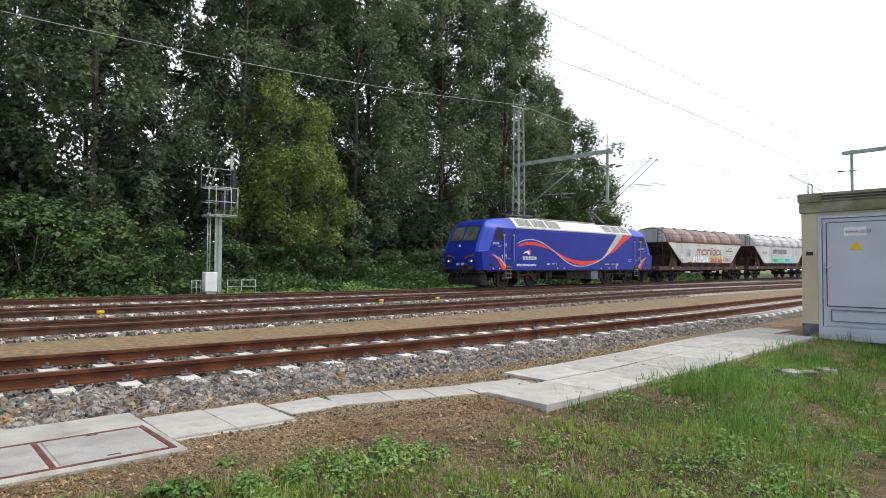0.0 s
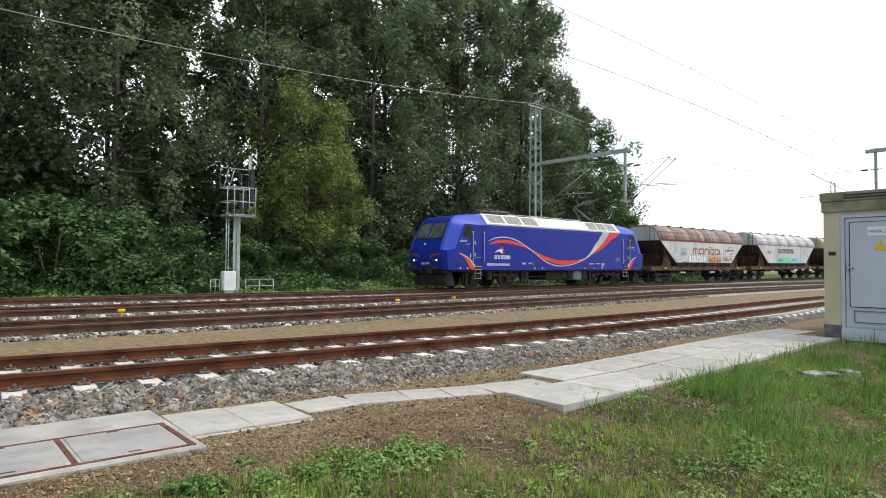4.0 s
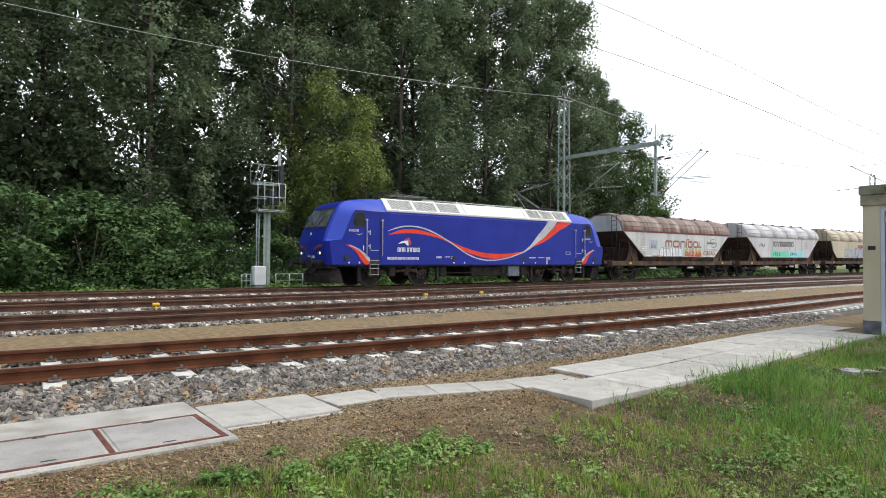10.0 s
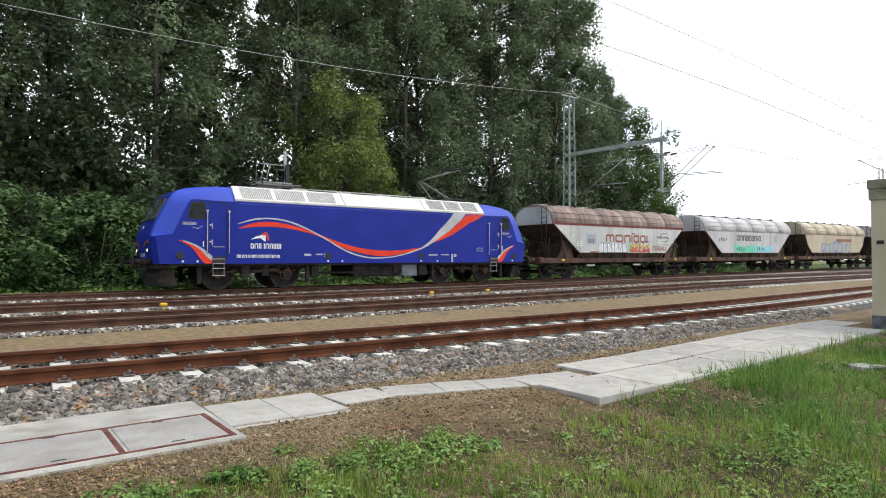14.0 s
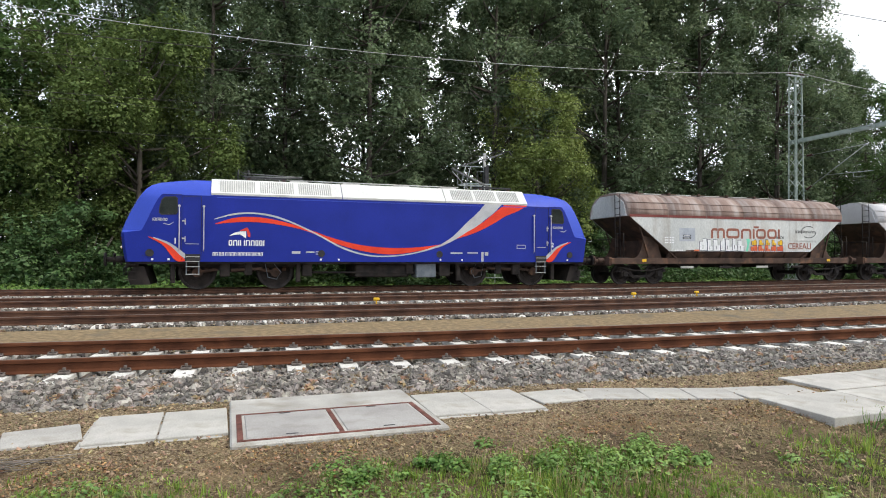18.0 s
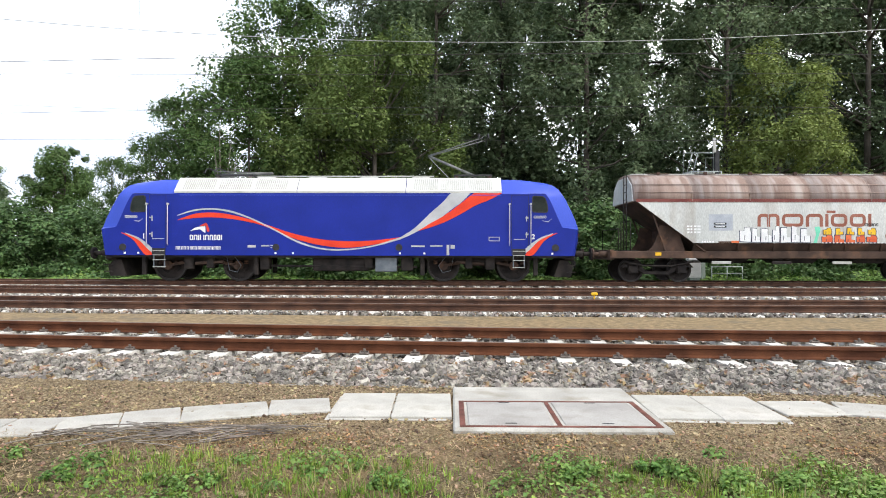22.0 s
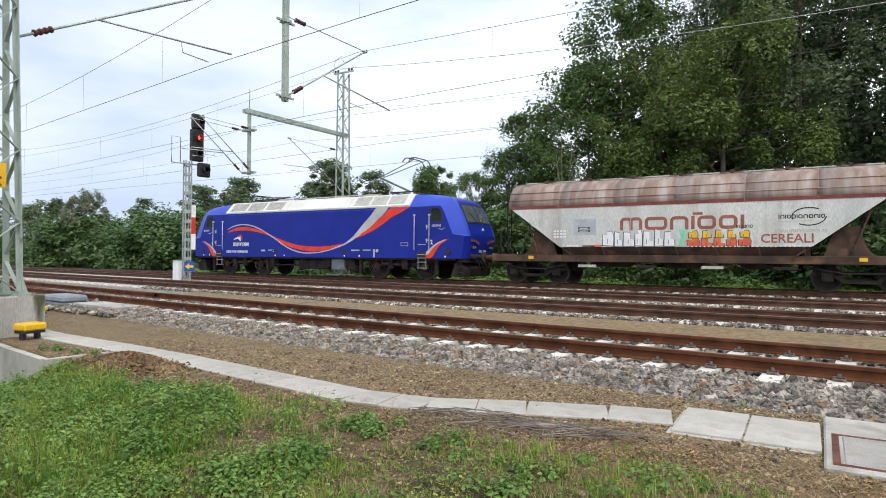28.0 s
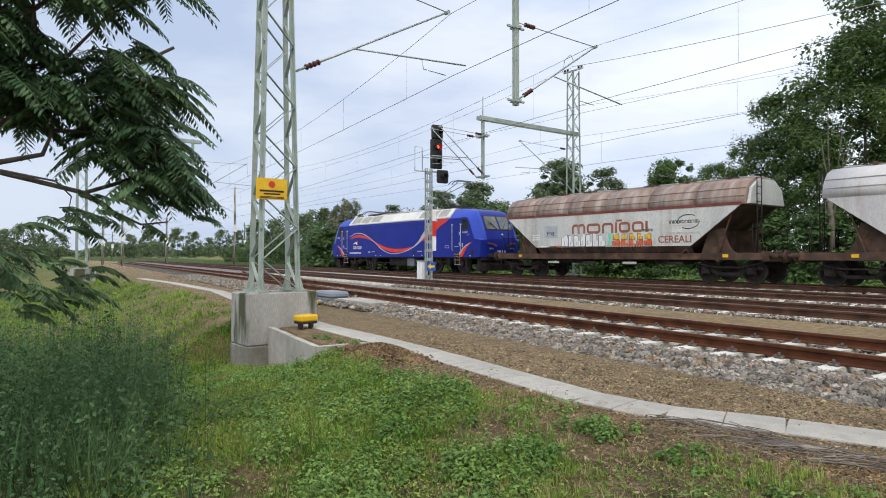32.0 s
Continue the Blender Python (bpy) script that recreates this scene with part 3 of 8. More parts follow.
def ground_material():
    m = bpy.data.materials.new("earth_and_grass")
    m.use_nodes = True
    n, l = m.node_tree.nodes, m.node_tree.links
    bs = n["Principled BSDF"]
    bs.inputs["Roughness"].default_value = 0.95
    bs.inputs["Specular IOR Level"].default_value = 0.2
    co = n.new("ShaderNodeTexCoord")
    sep = n.new("ShaderNodeSeparateXYZ")
    l.new(co.outputs["Object"], sep.inputs[0])

    def noise_of(scale, detail=5, rough=0.55):
        t = n.new("ShaderNodeTexNoise")
        t.inputs["Scale"].default_value, t.inputs["Detail"].default_value, t.inputs["Roughness"].default_value = scale, detail, rough
        l.new(co.outputs["Object"], t.inputs["Vector"])
        return t.outputs["Fac"]

    def ramp(fac, *stops):
        r = n.new("ShaderNodeValToRGB")
        while len(r.color_ramp.elements) < len(stops):
            r.color_ramp.elements.new(0.5)
        for e, (p, c) in zip(r.color_ramp.elements, stops):
            e.position, e.color = p, rgb(c)
        l.new(fac, r.inputs[0])
        return r.outputs[0]

    def span(value, a, b):
        r = n.new("ShaderNodeMapRange")
        r.inputs["From Min"].default_value, r.inputs["From Max"].default_value = a, b
        l.new(value, r.inputs["Value"])
        return r.outputs[0]

    def mix(fac, a, b):
        x = n.new("ShaderNodeMix")
        x.data_type = "RGBA"
        l.new(fac, x.inputs[0])
        l.new(a, x.inputs[6])
        l.new(b, x.inputs[7])
        return x.outputs[2]

    def calc(op, a, b):
        x = n.new("ShaderNodeMath")
        x.operation = op
        for k, v in ((0, a), (1, b)):
            if isinstance(v, float):
                x.inputs[k].default_value = v
            else:
                l.new(v, x.inputs[k])
        return x.outputs[0]

    vor = n.new("ShaderNodeTexVoronoi")
    vor.inputs["Scale"].default_value = 62
    l.new(co.outputs["Object"], vor.inputs["Vector"])
    pebble = ramp(vor.outputs["Color"], (0.0, (0.040, 0.029, 0.019)), (0.35, (0.180, 0.130, 0.074)), (0.65, (0.365, 0.275, 0.155)), (1.0, (0.56, 0.47, 0.32)))
    earth = ramp(noise_of(1.6), (0.35, (0.108, 0.076, 0.046)), (0.5, (0.235, 0.165, 0.090)), (0.68, (0.38, 0.27, 0.148)))
    gravel = mix(span(noise_of(3.0), 0.42, 0.80), pebble, earth)
    turf = ramp(noise_of(5.0), (0.3, (0.036, 0.034, 0.016)), (0.5, (0.082, 0.070, 0.034)), (0.7, (0.17, 0.128, 0.070)))
    wob = calc("MULTIPLY", calc("SUBTRACT", noise_of(0.9), 0.5), 2.6)
    yy = calc("ADD", sep.outputs[1], wob)
    patchy = span(noise_of(0.8, 6, 0.6), 0.40, 0.56)
    grassy = calc("MULTIPLY", patchy, span(yy, 4.7, 3.6))
    col = mix(grassy, mix(span(yy, 5.3, 4.3), gravel, mix(span(noise_of(2.2), 0.42, 0.58), gravel, earth)), turf)
    wild = ramp(noise_of(2.0), (0.3, (0.03, 0.055, 0.014)), (0.7, (0.075, 0.115, 0.03)))
    col = mix(span(yy, 26.6, 27.8), col, wild)
    meadow = ramp(noise_of(0.05), (0.35, (0.11, 0.14, 0.04)), (0.65, (0.20, 0.20, 0.08)))
    away = calc("MAXIMUM", span(sep.outputs[0], -13.0, -24.0), span(yy, 60.0, 80.0))
    off = calc("MULTIPLY", away, span(calc("ABSOLUTE", calc("SUBTRACT", calc("ADD", calc("MULTIPLY", sep.outputs[0], 0.115), sep.outputs[1]), 17.0), 0.0), 13.0, 15.0))
    col = mix(off, col, meadow)
    grain = n.new("ShaderNodeHueSaturation")
    gr = n.new("ShaderNodeMapRange")
    gr.inputs["From Min"].default_value, gr.inputs["From Max"].default_value = 0.3, 0.7
    gr.inputs["To Min"].default_value, gr.inputs["To Max"].default_value = 0.55, 1.45
    l.new(noise_of(55.0, 4, 0.7), gr.inputs["Value"])
    l.new(gr.outputs[0], grain.inputs["Value"])
    l.new(col, grain.inputs["Color"])
    l.new(grain.outputs[0], bs.inputs["Base Color"])
    bp = n.new("ShaderNodeBump")
    bp.inputs["Strength"].default_value, bp.inputs["Distance"].default_value = 1.0, 0.03
    l.new(calc("ADD", vor.outputs["Distance"], noise_of(30.0)), bp.inputs["Height"])
    l.new(bp.outputs[0], bs.inputs["Normal"])
    return m


build_ground()


# ---- ballast beds and the strip of ochre gravel between the first two tracks ----
def along(k, x0, x1, off=0.0, z=0.0, step=1.0):
    xs = np.arange(x0, x1 + 0.001, step)
    return [(x, line_y(k, x) + off, z + float(rise(k, x))) for x in xs]


STRIP_EDGE = 1.40


def build_beds():
    bed = [(-2.05, -0.45), (-1.65, -0.235), (1.65, -0.235), (2.15, -0.45)]
    for k, x0, x1 in ((1, -120, 90), (2, -140, 120), (3, -62, 120), (4, -200, 160)):
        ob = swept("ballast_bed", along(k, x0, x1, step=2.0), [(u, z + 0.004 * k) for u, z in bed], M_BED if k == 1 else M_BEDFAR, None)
        tagged(ob, "grey crushed-stone ballast bed under the rails", "ballast", "ballast beds", "structure")
    xs = np.arange(-18, 60.1, 1.0)
    v = []
    for a, b in zip(xs, xs[1:]):
        v += [(a, line_y(1, a) + 1.95, -0.262), (b, line_y(1, b) + 1.95, -0.262), (b, line_y(2, b) - STRIP_EDGE, -0.195), (a, line_y(2, a) - STRIP_EDGE, -0.195)]
    tagged(new("gravel_strip", quads_mesh("gravel_strip", v, 4, M_SANDSTRIP)), "strip of fine ochre gravel between two tracks", "gravel", kind="structure")


build_beds()


# ---- rails and sleepers ----
RAIL = [(-0.062, -0.150), (0.062, -0.150), (0.062, -0.140), (0.014, -0.122), (0.009, -0.052), (0.034, -0.042), (0.034, -0.008), (0.026, 0.0),
        (-0.026, 0.0), (-0.034, -0.008), (-0.034, -0.042), (-0.009, -0.052), (-0.014, -0.122), (-0.062, -0.140)]
HEAD = [(-0.024, 0.0), (0.024, 0.0), (0.02, 0.0025), (-0.02, 0.0025)]


def sleeper_mesh():
    bm = bmesh.new()
    prof = [(-1.3, -0.38), (1.3, -0.38), (1.3, -0.195), (1.24, -0.165), (0.45, -0.158), (0.32, -0.172), (-0.32, -0.172), (-0.45, -0.158), (-1.24, -0.165), (-1.3, -0.195)]
    prism(bm, prof, -0.13, 0.13, axis="x")
    for v in bm.verts:
        if v.co.z > -0.3:
            v.co.x *= 0.80
    return mesh_of("sleeper", bm, M_SLEEPER)


def clip_mesh():
    bm = bmesh.new()
    box(bm, -0.06, 0.062, -0.160, 0.06, 0.125, -0.132, 0.008)
    disc(bm, (0, 0.095, -0.112), 0.018, 0.05, "z", 6)
    tube(bm, [(-0.05, 0.12, -0.132), (-0.05, 0.075, -0.122), (0, 0.05, -0.128), (0.05, 0.075, -0.122), (0.05, 0.12, -0.132)], 0.008, 5)
    return mesh_of("rail_clip", bm, M_CLIP)


SLEEPER, CLIP = sleeper_mesh(), clip_mesh()


def build_track(k, x0, x1, s0, s1, clips=None):
    tr = thing("railway_track", pose(0, 0, 0), "rust-brown steel rails on pale concrete sleepers in ballast", "railway track", "parallel tracks")
    for off in (-0.7525, 0.7525):
        swept("rail", along(k, x0, x1, off), RAIL, M_RAIL if k == 1 else M_RAILDARK, tr, "rust-brown steel rail" if k == 1 else "dark brown steel rail")
        swept("rail_head", along(k, x0, x1, off), HEAD, M_RAILTOP, tr, "dull worn running surface")
    x = s0
    while x <= s1:
        m = pose(x, line_y(k, x), float(rise(k, x)), 0, 0, heading(k, x) + random.uniform(-0.8, 0.8))
        share("sleeper", SLEEPER, tr, m)
        if clips and clips[0] <= x <= clips[1]:
            for off in (-0.7525, 0.7525):
                for turn in (0, 180):
                    share("rail_clip", CLIP, tr, m @ pose(0, off, 0, 0, 0, turn))
        x += 0.6
    return tr


build_track(1, -120, 90, -29.78, 45, (-12, 16))
build_track(2, -140, 120, -40.0, 60)
build_track(3, -62, 120, -42.0, 60)
build_track(4, -200, 160, -44.0, 60)

# ---- concrete cable trough, manhole and walkway ----
def slab(parent, x, y, z, length, width, thick, turn, mat=None, name="slab", label="", tilt=0.0):
    key = (round(length, 2), round(width, 2), round(thick, 2))
    if key not in SLABS:
        bm = bmesh.new()
        box(bm, -length / 2, -width / 2, -thick, length / 2, width / 2, 0, 0.006)
        SLABS[key] = mesh_of("slab", bm, mat or M_CONC)
    return share(name, SLABS[key], parent, pose(x, y, z, random.uniform(-0.25, 0.25), random.uniform(-0.25, 0.25) - tilt, turn + random.uniform(-0.4, 0.4)), label)


SLABS = {}


def build_trough(points, z=-0.279):
    tr = thing("cable_trough", pose(0, 0, 0), "narrow pale concrete cable trough with flat covers set in gravel", "cable trough", "cable troughs")
    pts = [Vector((x, y, 0)) for x, y in points]
    for a, b in zip(pts, pts[1:]):
        d = b - a
        n = max(1, round(d.length / 0.5))
        step = round(d.length / n, 2)
        turn = math.degrees(math.atan2(d.y, d.x))
        for k in range(n):
            c = a + d * ((k + 0.5) / n)
            slab(tr, c.x, c.y, z + random.uniform(-0.003, 0.003), step - 0.006, 0.49, 0.20, turn, name="cover")
    return tr


build_trough([(-40, 8.4), (-33, 8.3), (-24.2, 7.75), (-17, 6.45), (-11.1, 5.5), (-9.0, 5.37), (-7.5, 5.24), (-5.6, 5.0), (-3.9, 4.76), (-3.1, 4.86), (-2.27, 5.22), (-1.6, 5.46), (-1.08, 5.58)])
build_trough([(2.82, 5.53), (3.42, 5.56), (4.0, 5.38), (4.9, 5.08), (5.8, 4.95)])


def build_manhole():
    mh = thing("cable_chamber", pose(0, 0, 0), "concrete cable chamber with two grey lids in rusty steel frames", "manhole")
    bm = bmesh.new()
    box(bm, 0.02, 4.745, -0.55, 1.70, 6.25, -0.262, 0.015)
    part("surround", bm, M_CONC, mh, "pale concrete surround")
    z = -0.258
    bm = boxes((0.07, 4.805, z - 0.03, 1.64, 4.845, z), (0.07, 5.615, z - 0.03, 1.64, 5.65, z), (0.07, 4.845, z - 0.03, 0.115, 5.615, z), (1.595, 4.845, z - 0.03, 1.64, 5.615, z), (0.83, 4.845, z - 0.03, 0.868, 5.615, z))
    part("lid_frame", bm, M_RUSTFRAME, mh, "rust-red steel frame")
    for a, b in ((0.125, 0.82), (0.878, 1.585)):
        bm = bmesh.new()
        box(bm, a, 4.855, z - 0.05, b, 5.605, z + 0.004, 0.02)
        lid = part("lid", bm, M_LID, mh, "grey-brown concrete lid")
        c = (a + b) / 2
        for y in (4.89, 5.56):
            part("lifting_slot", boxes((c - 0.045, y - 0.008, z, c + 0.045, y + 0.008, z + 0.007)), M_BLACK, lid)
    return mh


build_manhole()
walkway = thing("walkway", pose(0, 0, 0), "walkway of large pale concrete slabs leading to the hut", "walkway")
for x, y in ((-0.25, 5.57), (-0.77, 5.575)):
    slab(walkway, x, y, -0.272, 0.505, 0.84, 0.10, 1.0)
    slab(walkway, x - 0.03, y - 0.035, -0.292, 0.50, 0.85, 0.10, 1.0)
for x, y in ((1.975, 5.56), (2.51, 5.53)):
    slab(walkway, x, y, -0.272, 0.53, 0.84, 0.10, -1.5)
    slab(walkway, x + 0.03, y - 0.04, -0.292, 0.52, 0.85, 0.10, -1.5)
for row, (y0, y1, x0) in enumerate(((5.17, 5.14, 6.45), (4.33, 4.42, 5.36))):
    x = x0
    while x < 13.6 - row * 0.7:
        t = (x - 5) / 8
        slab(walkway, x, y0 + (y1 - y0) * t, max(-0.262, float(ground_z(x, y0)) + 0.022) + random.uniform(-0.003, 0.003) + row * 0.006, 0.985, 0.80 - 0.10 * (1 - row), 0.10, 0.5,
             tilt=math.degrees(max(-0.262, float(ground_z(x + 0.5, y0)) + 0.022) - max(-0.262, float(ground_z(x - 0.5, y0)) + 0.022)))
        x += 1.0

# ---- switch-heating hut ----
HUT = pose(13.0, 4.32, 0)


def build_hut():
    h = thing("equipment_hut", HUT, "buff rendered hut with a grey steel door and mossy roof slab", "hut")
    z0, z1 = -0.30, 2.15
    # own x runs into the hut, own y towards the camera side is negative
    for row in ((0.0, -0.27, z0, 0.14, 0.0, z1), (0.0, -2.6, z0, 0.14, -2.30, z1), (0.0, -2.30, 2.115, 0.14, -0.27, z1),
                (0.14, -0.14, z0, 3.2, 0.0, z1), (0.14, -2.6, z0, 3.2, -2.46, z1), (3.06, -2.46, z0, 3.2, -0.14, z1)):
        part("wall", boxes(row), M_HUT, h, "buff rendered wall")
    bm = bmesh.new()
    box(bm, -0.03, -2.66, z1, 3.26, 0.03, z1 + 0.20, 0.01)
    box(bm, -0.05, -2.68, z1 + 0.20, 3.28, 0.05, z1 + 0.37, 0.012)
    part("roof_slab", bm, M_HUTROOF, h, "mossy grey concrete roof slab")
    bm = boxes((-0.055, -2.4, z1 + 0.235, 0.02, -0.36, z1 + 0.265), (-0.058, -2.4, z1 + 0.285, 0.02, -0.36, z1 + 0.315))
    part("roof_vent", bm, M_BLACK, h, "dark slotted vent")
    bm = boxes((-0.006, -0.275, z0, 0.10, 0.006, 0.07))
    part("plinth", bm, M_HUTBASE, h, "dark grey plinth")
    bm = boxes((0.0, -2.30, -0.2, 0.14, -0.27, -0.02))
    part("threshold", bm, M_DOOR, h)
    # door in its frame
    bm = boxes((0.02, -0.335, -0.02, 0.11, -0.27, 2.115), (0.02, -2.30, -0.02, 0.11, -2.24, 2.115), (0.02, -2.24, 2.04, 0.11, -0.335, 2.115), (0.02, -2.24, -0.02, 0.11, -0.335, 0.03))
    part("door_frame", bm, M_DOOR, h, "grey steel door frame")
    bm = boxes((0.045, -2.23, 0.035, 0.09, -0.345, 2.03))
    door = part("door", bm, M_DOOR, h, "light grey steel door, closed")
    bm = boxes((0.035, -2.14, 0.42, 0.048, -0.42, 1.95), (0.035, -2.14, 0.06, 0.048, -0.42, 0.10))
    part("door_panel", bm, M_DOOR, door)
    bm = boxes((0.03, -2.15, 0.405, 0.047, -0.41, 0.418), (0.03, -0.42, 0.42, 0.047, -0.405, 1.95), (0.03, -2.15, 1.95, 0.047, -0.41, 1.962))
    part("door_seam", bm, M_BLACK, door)
    bm = boxes((0.025, -2.1, 0.13, 0.048, -0.47, 0.145), (0.025, -2.1, 0.335, 0.048, -0.47, 0.35), (0.025, -0.485, 0.145, 0.048, -0.47, 0.335))
    part("louvre", bm, M_GREYBOX, door, "narrow dark seams of the kick panel")
    bm = bmesh.new()
    box(bm, 0.02, -0.40, 1.02, 0.045, -0.36, 1.20, 0.005)
    tube(bm, [(0.03, -0.38, 1.12), (-0.03, -0.38, 1.12), (-0.03, -0.50, 1.12)], 0.012, 8)
    part("door_handle", bm, M_GALV, door, "steel lever handle")
    for z in (0.45, 1.85):
        bm = boxes((0.02, -0.352, z, 0.045, -0.328, z + 0.1))
        part("hinge", bm, M_GALV, door)
    part("number_board", boxes((0.030, -1.05, 1.70, 0.036, -0.70, 1.86)), M_WHITE, h, "white enamel board with black letters")
    text_part("board_text", "WHA 2013", 0.088, M_BLACK, h, pose(0.027, -0.715, 1.748, 90, 0, -90), "black letters", -0.0015)
    bm = bmesh.new()
    prism(bm, [(-0.79, 1.44), (-0.99, 1.44), (-0.89, 1.61)], 0.028, 0.036, axis="x")
    part("warning_triangle", bm, M_YELLOW, h, "yellow warning triangle")
    part("small_vent", boxes((-0.006, -0.20, 1.35, 0.02, -0.08, 1.42)), M_BLACK, h, "small black vent")
    return h


build_hut()

M_CONCBASE = surface("damp_concrete_base", (0.15, 0.145, 0.12), (0.30, 0.29, 0.25), 1.6, 50, 0.9, 0, 0.3, 70, (0.07, 0.075, 0.04), 1.5, 0.50, 0.68, stretch=(1, 1, 0.35))
# ---- overhead line masts, booms, droppers and wires ----
def lattice_mast(x, y, z0, z1, w0, w1, d0=None, label="grey-green riveted steel lattice mast of the overhead line", legs=0.09, panels=None, turn=0):
    ms = thing("lattice_mast", pose(x, y, 0, 0, 0, turn), label, "mast", "overhead line masts")
    d0 = w0 if d0 is None else d0
    d1 = d0 * w1 / w0
    def at(sx, sy, t):
        return Vector((sx * (d0 + (d1 - d0) * t) / 2, sy * (w0 + (w1 - w0) * t) / 2, z0 + (z1 - z0) * t))
    for sx in (-1, 1):
        for sy in (-1, 1):
            bm = bmesh.new()
            a, b = at(sx, sy, 0), at(sx, sy, 1)
            beam(bm, a, b, legs, 0.014, (0, 1, 0))
            beam(bm, a + Vector((sx * -legs / 2, 0, 0)), b + Vector((sx * -legs / 2, 0, 0)), 0.014, legs, (0, 1, 0))
            part("leg", bm, M_MAST, ms)
    n = panels or max(6, int((z1 - z0) / (w0 * 1.15)))
    for face in range(4):
        for k in range(n):
            t0, t1 = k / n, (k + 1) / n
            if face < 2:
                s = -1 if face == 0 else 1
                a, b = at(s, -1 if k % 2 else 1, t0), at(s, 1 if k % 2 else -1, t1)
                up = (1, 0, 0)
            else:
                s = -1 if face == 2 else 1
                a, b = at(-1 if k % 2 else 1, s, t0), at(1 if k % 2 else -1, s, t1)
                up = (0, 1, 0)
            bm = bmesh.new()
            beam(bm, a, b, 0.012, legs * 0.62, up)
            part("brace", bm, M_MAST, ms)
    for sx in (-1, 1):
        for sy in (-1, 1):
            p = at(sx, sy, 0)
            for gx, gy in ((-1, 0), (1, 0), (0, 1), (0, -1)):
                bm = bmesh.new()
                if gx:
                    prism(bm, [(p.x, z0 + 0.02), (p.x + gx * legs * 0.95, z0 + 0.02), (p.x, z0 + legs * 3.2)], p.y - 0.006, p.y + 0.006)
                else:
                    prism(bm, [(p.y, z0 + 0.02), (p.y + gy * legs * 0.95, z0 + 0.02), (p.y, z0 + legs * 3.2)], p.x - 0.006, p.x + 0.006, axis="x")
                part("gusset", bm, M_MAST, ms)
            part("foot_plate", boxes((p.x - legs, p.y - legs, z0 - 0.03, p.x + legs, p.y + legs, z0 + 0.02)), M_MAST, ms)
    return ms


def foundation(x0, y0, x1, y1, z0, z1, label="tall stained concrete mast foundation block"):
    f = thing("mast_foundation", pose(0, 0, 0), label, "foundation", "mast foundations")
    cut = z0 + (z1 - z0) * 0.47
    bm = bmesh.new()
    box(bm, x0, y0, cut + 0.012, x1, y1, z1, 0.02)
    part("block", bm, M_CONCOLD, f, "streaked concrete block")
    bm = bmesh.new()
    box(bm, x0 - 0.012, y0 - 0.012, z0, x1 + 0.012, y1 + 0.012, cut, 0.012)
    part("base_block", bm, M_CONCBASE, f, "darker damp base")
    part("joint", boxes((x0 + 0.01, y0 + 0.01, cut - 0.01, x1 - 0.01, y1 - 0.01, cut + 0.02)), M_HUTBASE, f)
    return f


def insulator_on(parent, a, b, t=0.05, r=0.06):
    a, b = Vector(a), Vector(b)
    d = (b - a).normalized()
    p = a + d * (0.25 + t)
    bm = bmesh.new()
    u = d.cross(Vector((1, 0, 0))).normalized()
    w = d.cross(u)
    rings = []
    for k in range(15):
        rr = (r, r, r * 0.72, r * 0.72)[k % 4]
        q = p + d * (0.025 * k + (0.006 if k % 2 else 0))
        rings.append([bm.verts.new(q + (u * math.cos(a) + w * math.sin(a)) * rr) for a in [0.6283 * i for i in range(10)]])
    for m, n in zip(rings, rings[1:]):
        for i in range(10):
            bm.faces.new((m[i], m[(i + 1) % 10], n[(i + 1) % 10], n[i]))
    bm.faces.new(rings[0][::-1])
    bm.faces.new(rings[-1])
    bmesh.ops.recalc_face_normals(bm, faces=bm.faces[:])
    part("insulator", bm, M_INSUL, parent, "brown ribbed insulator")


def cantilever(x, pivot, tip, z_low=4.98, z_high=6.70, lift=7.12, ground=5.47, split=0.38, reach=0.9, rise=0.18):
    c = thing("cantilever", pose(x, 0, 0), "steel tube cantilever holding the overhead wires", "cantilever", "cantilevers")
    s = 1 if tip > pivot else -1
    low, high, end = (0, pivot, z_low), (0, pivot, z_high + 0.35), (0, tip, lift)
    bm = bmesh.new()
    tube(bm, [low, end], 0.024, 8)
    part("bracket_tube", bm, M_GALV, c)
    bm = bmesh.new()
    tube(bm, [high, end], 0.014, 7)
    part("top_tie", bm, M_GALV, c)
    insulator_on(c, low, end)
    insulator_on(c, high, end)
    t = split
    mid = (0, pivot + (tip - pivot) * t, z_low + (lift - z_low) * t + 0.02)
    far = (0, tip + s * reach, ground + rise + 0.05)
    bm = bmesh.new()
    tube(bm, [mid, far], 0.02, 7)
    part("registration_tube", bm, M_GALV, c)
    bm = bmesh.new()
    k = (tip - s * 0.75 - mid[1]) / (far[1] - mid[1])
    a = (0, tip - s * 0.75, mid[2] + (far[2] - mid[2]) * k)
    tube(bm, [a, (0, tip - s * 0.70, ground + 0.03), (0, tip - s * 0.05, ground)], 0.012, 6)
    part("steady_arm", bm, M_GALV, c)
    bm = bmesh.new()
    disc(bm, (0, tip, lift), 0.05, 0.12, "x", 10)
    part("wire_clamp", bm, M_GALV, c)
    return c


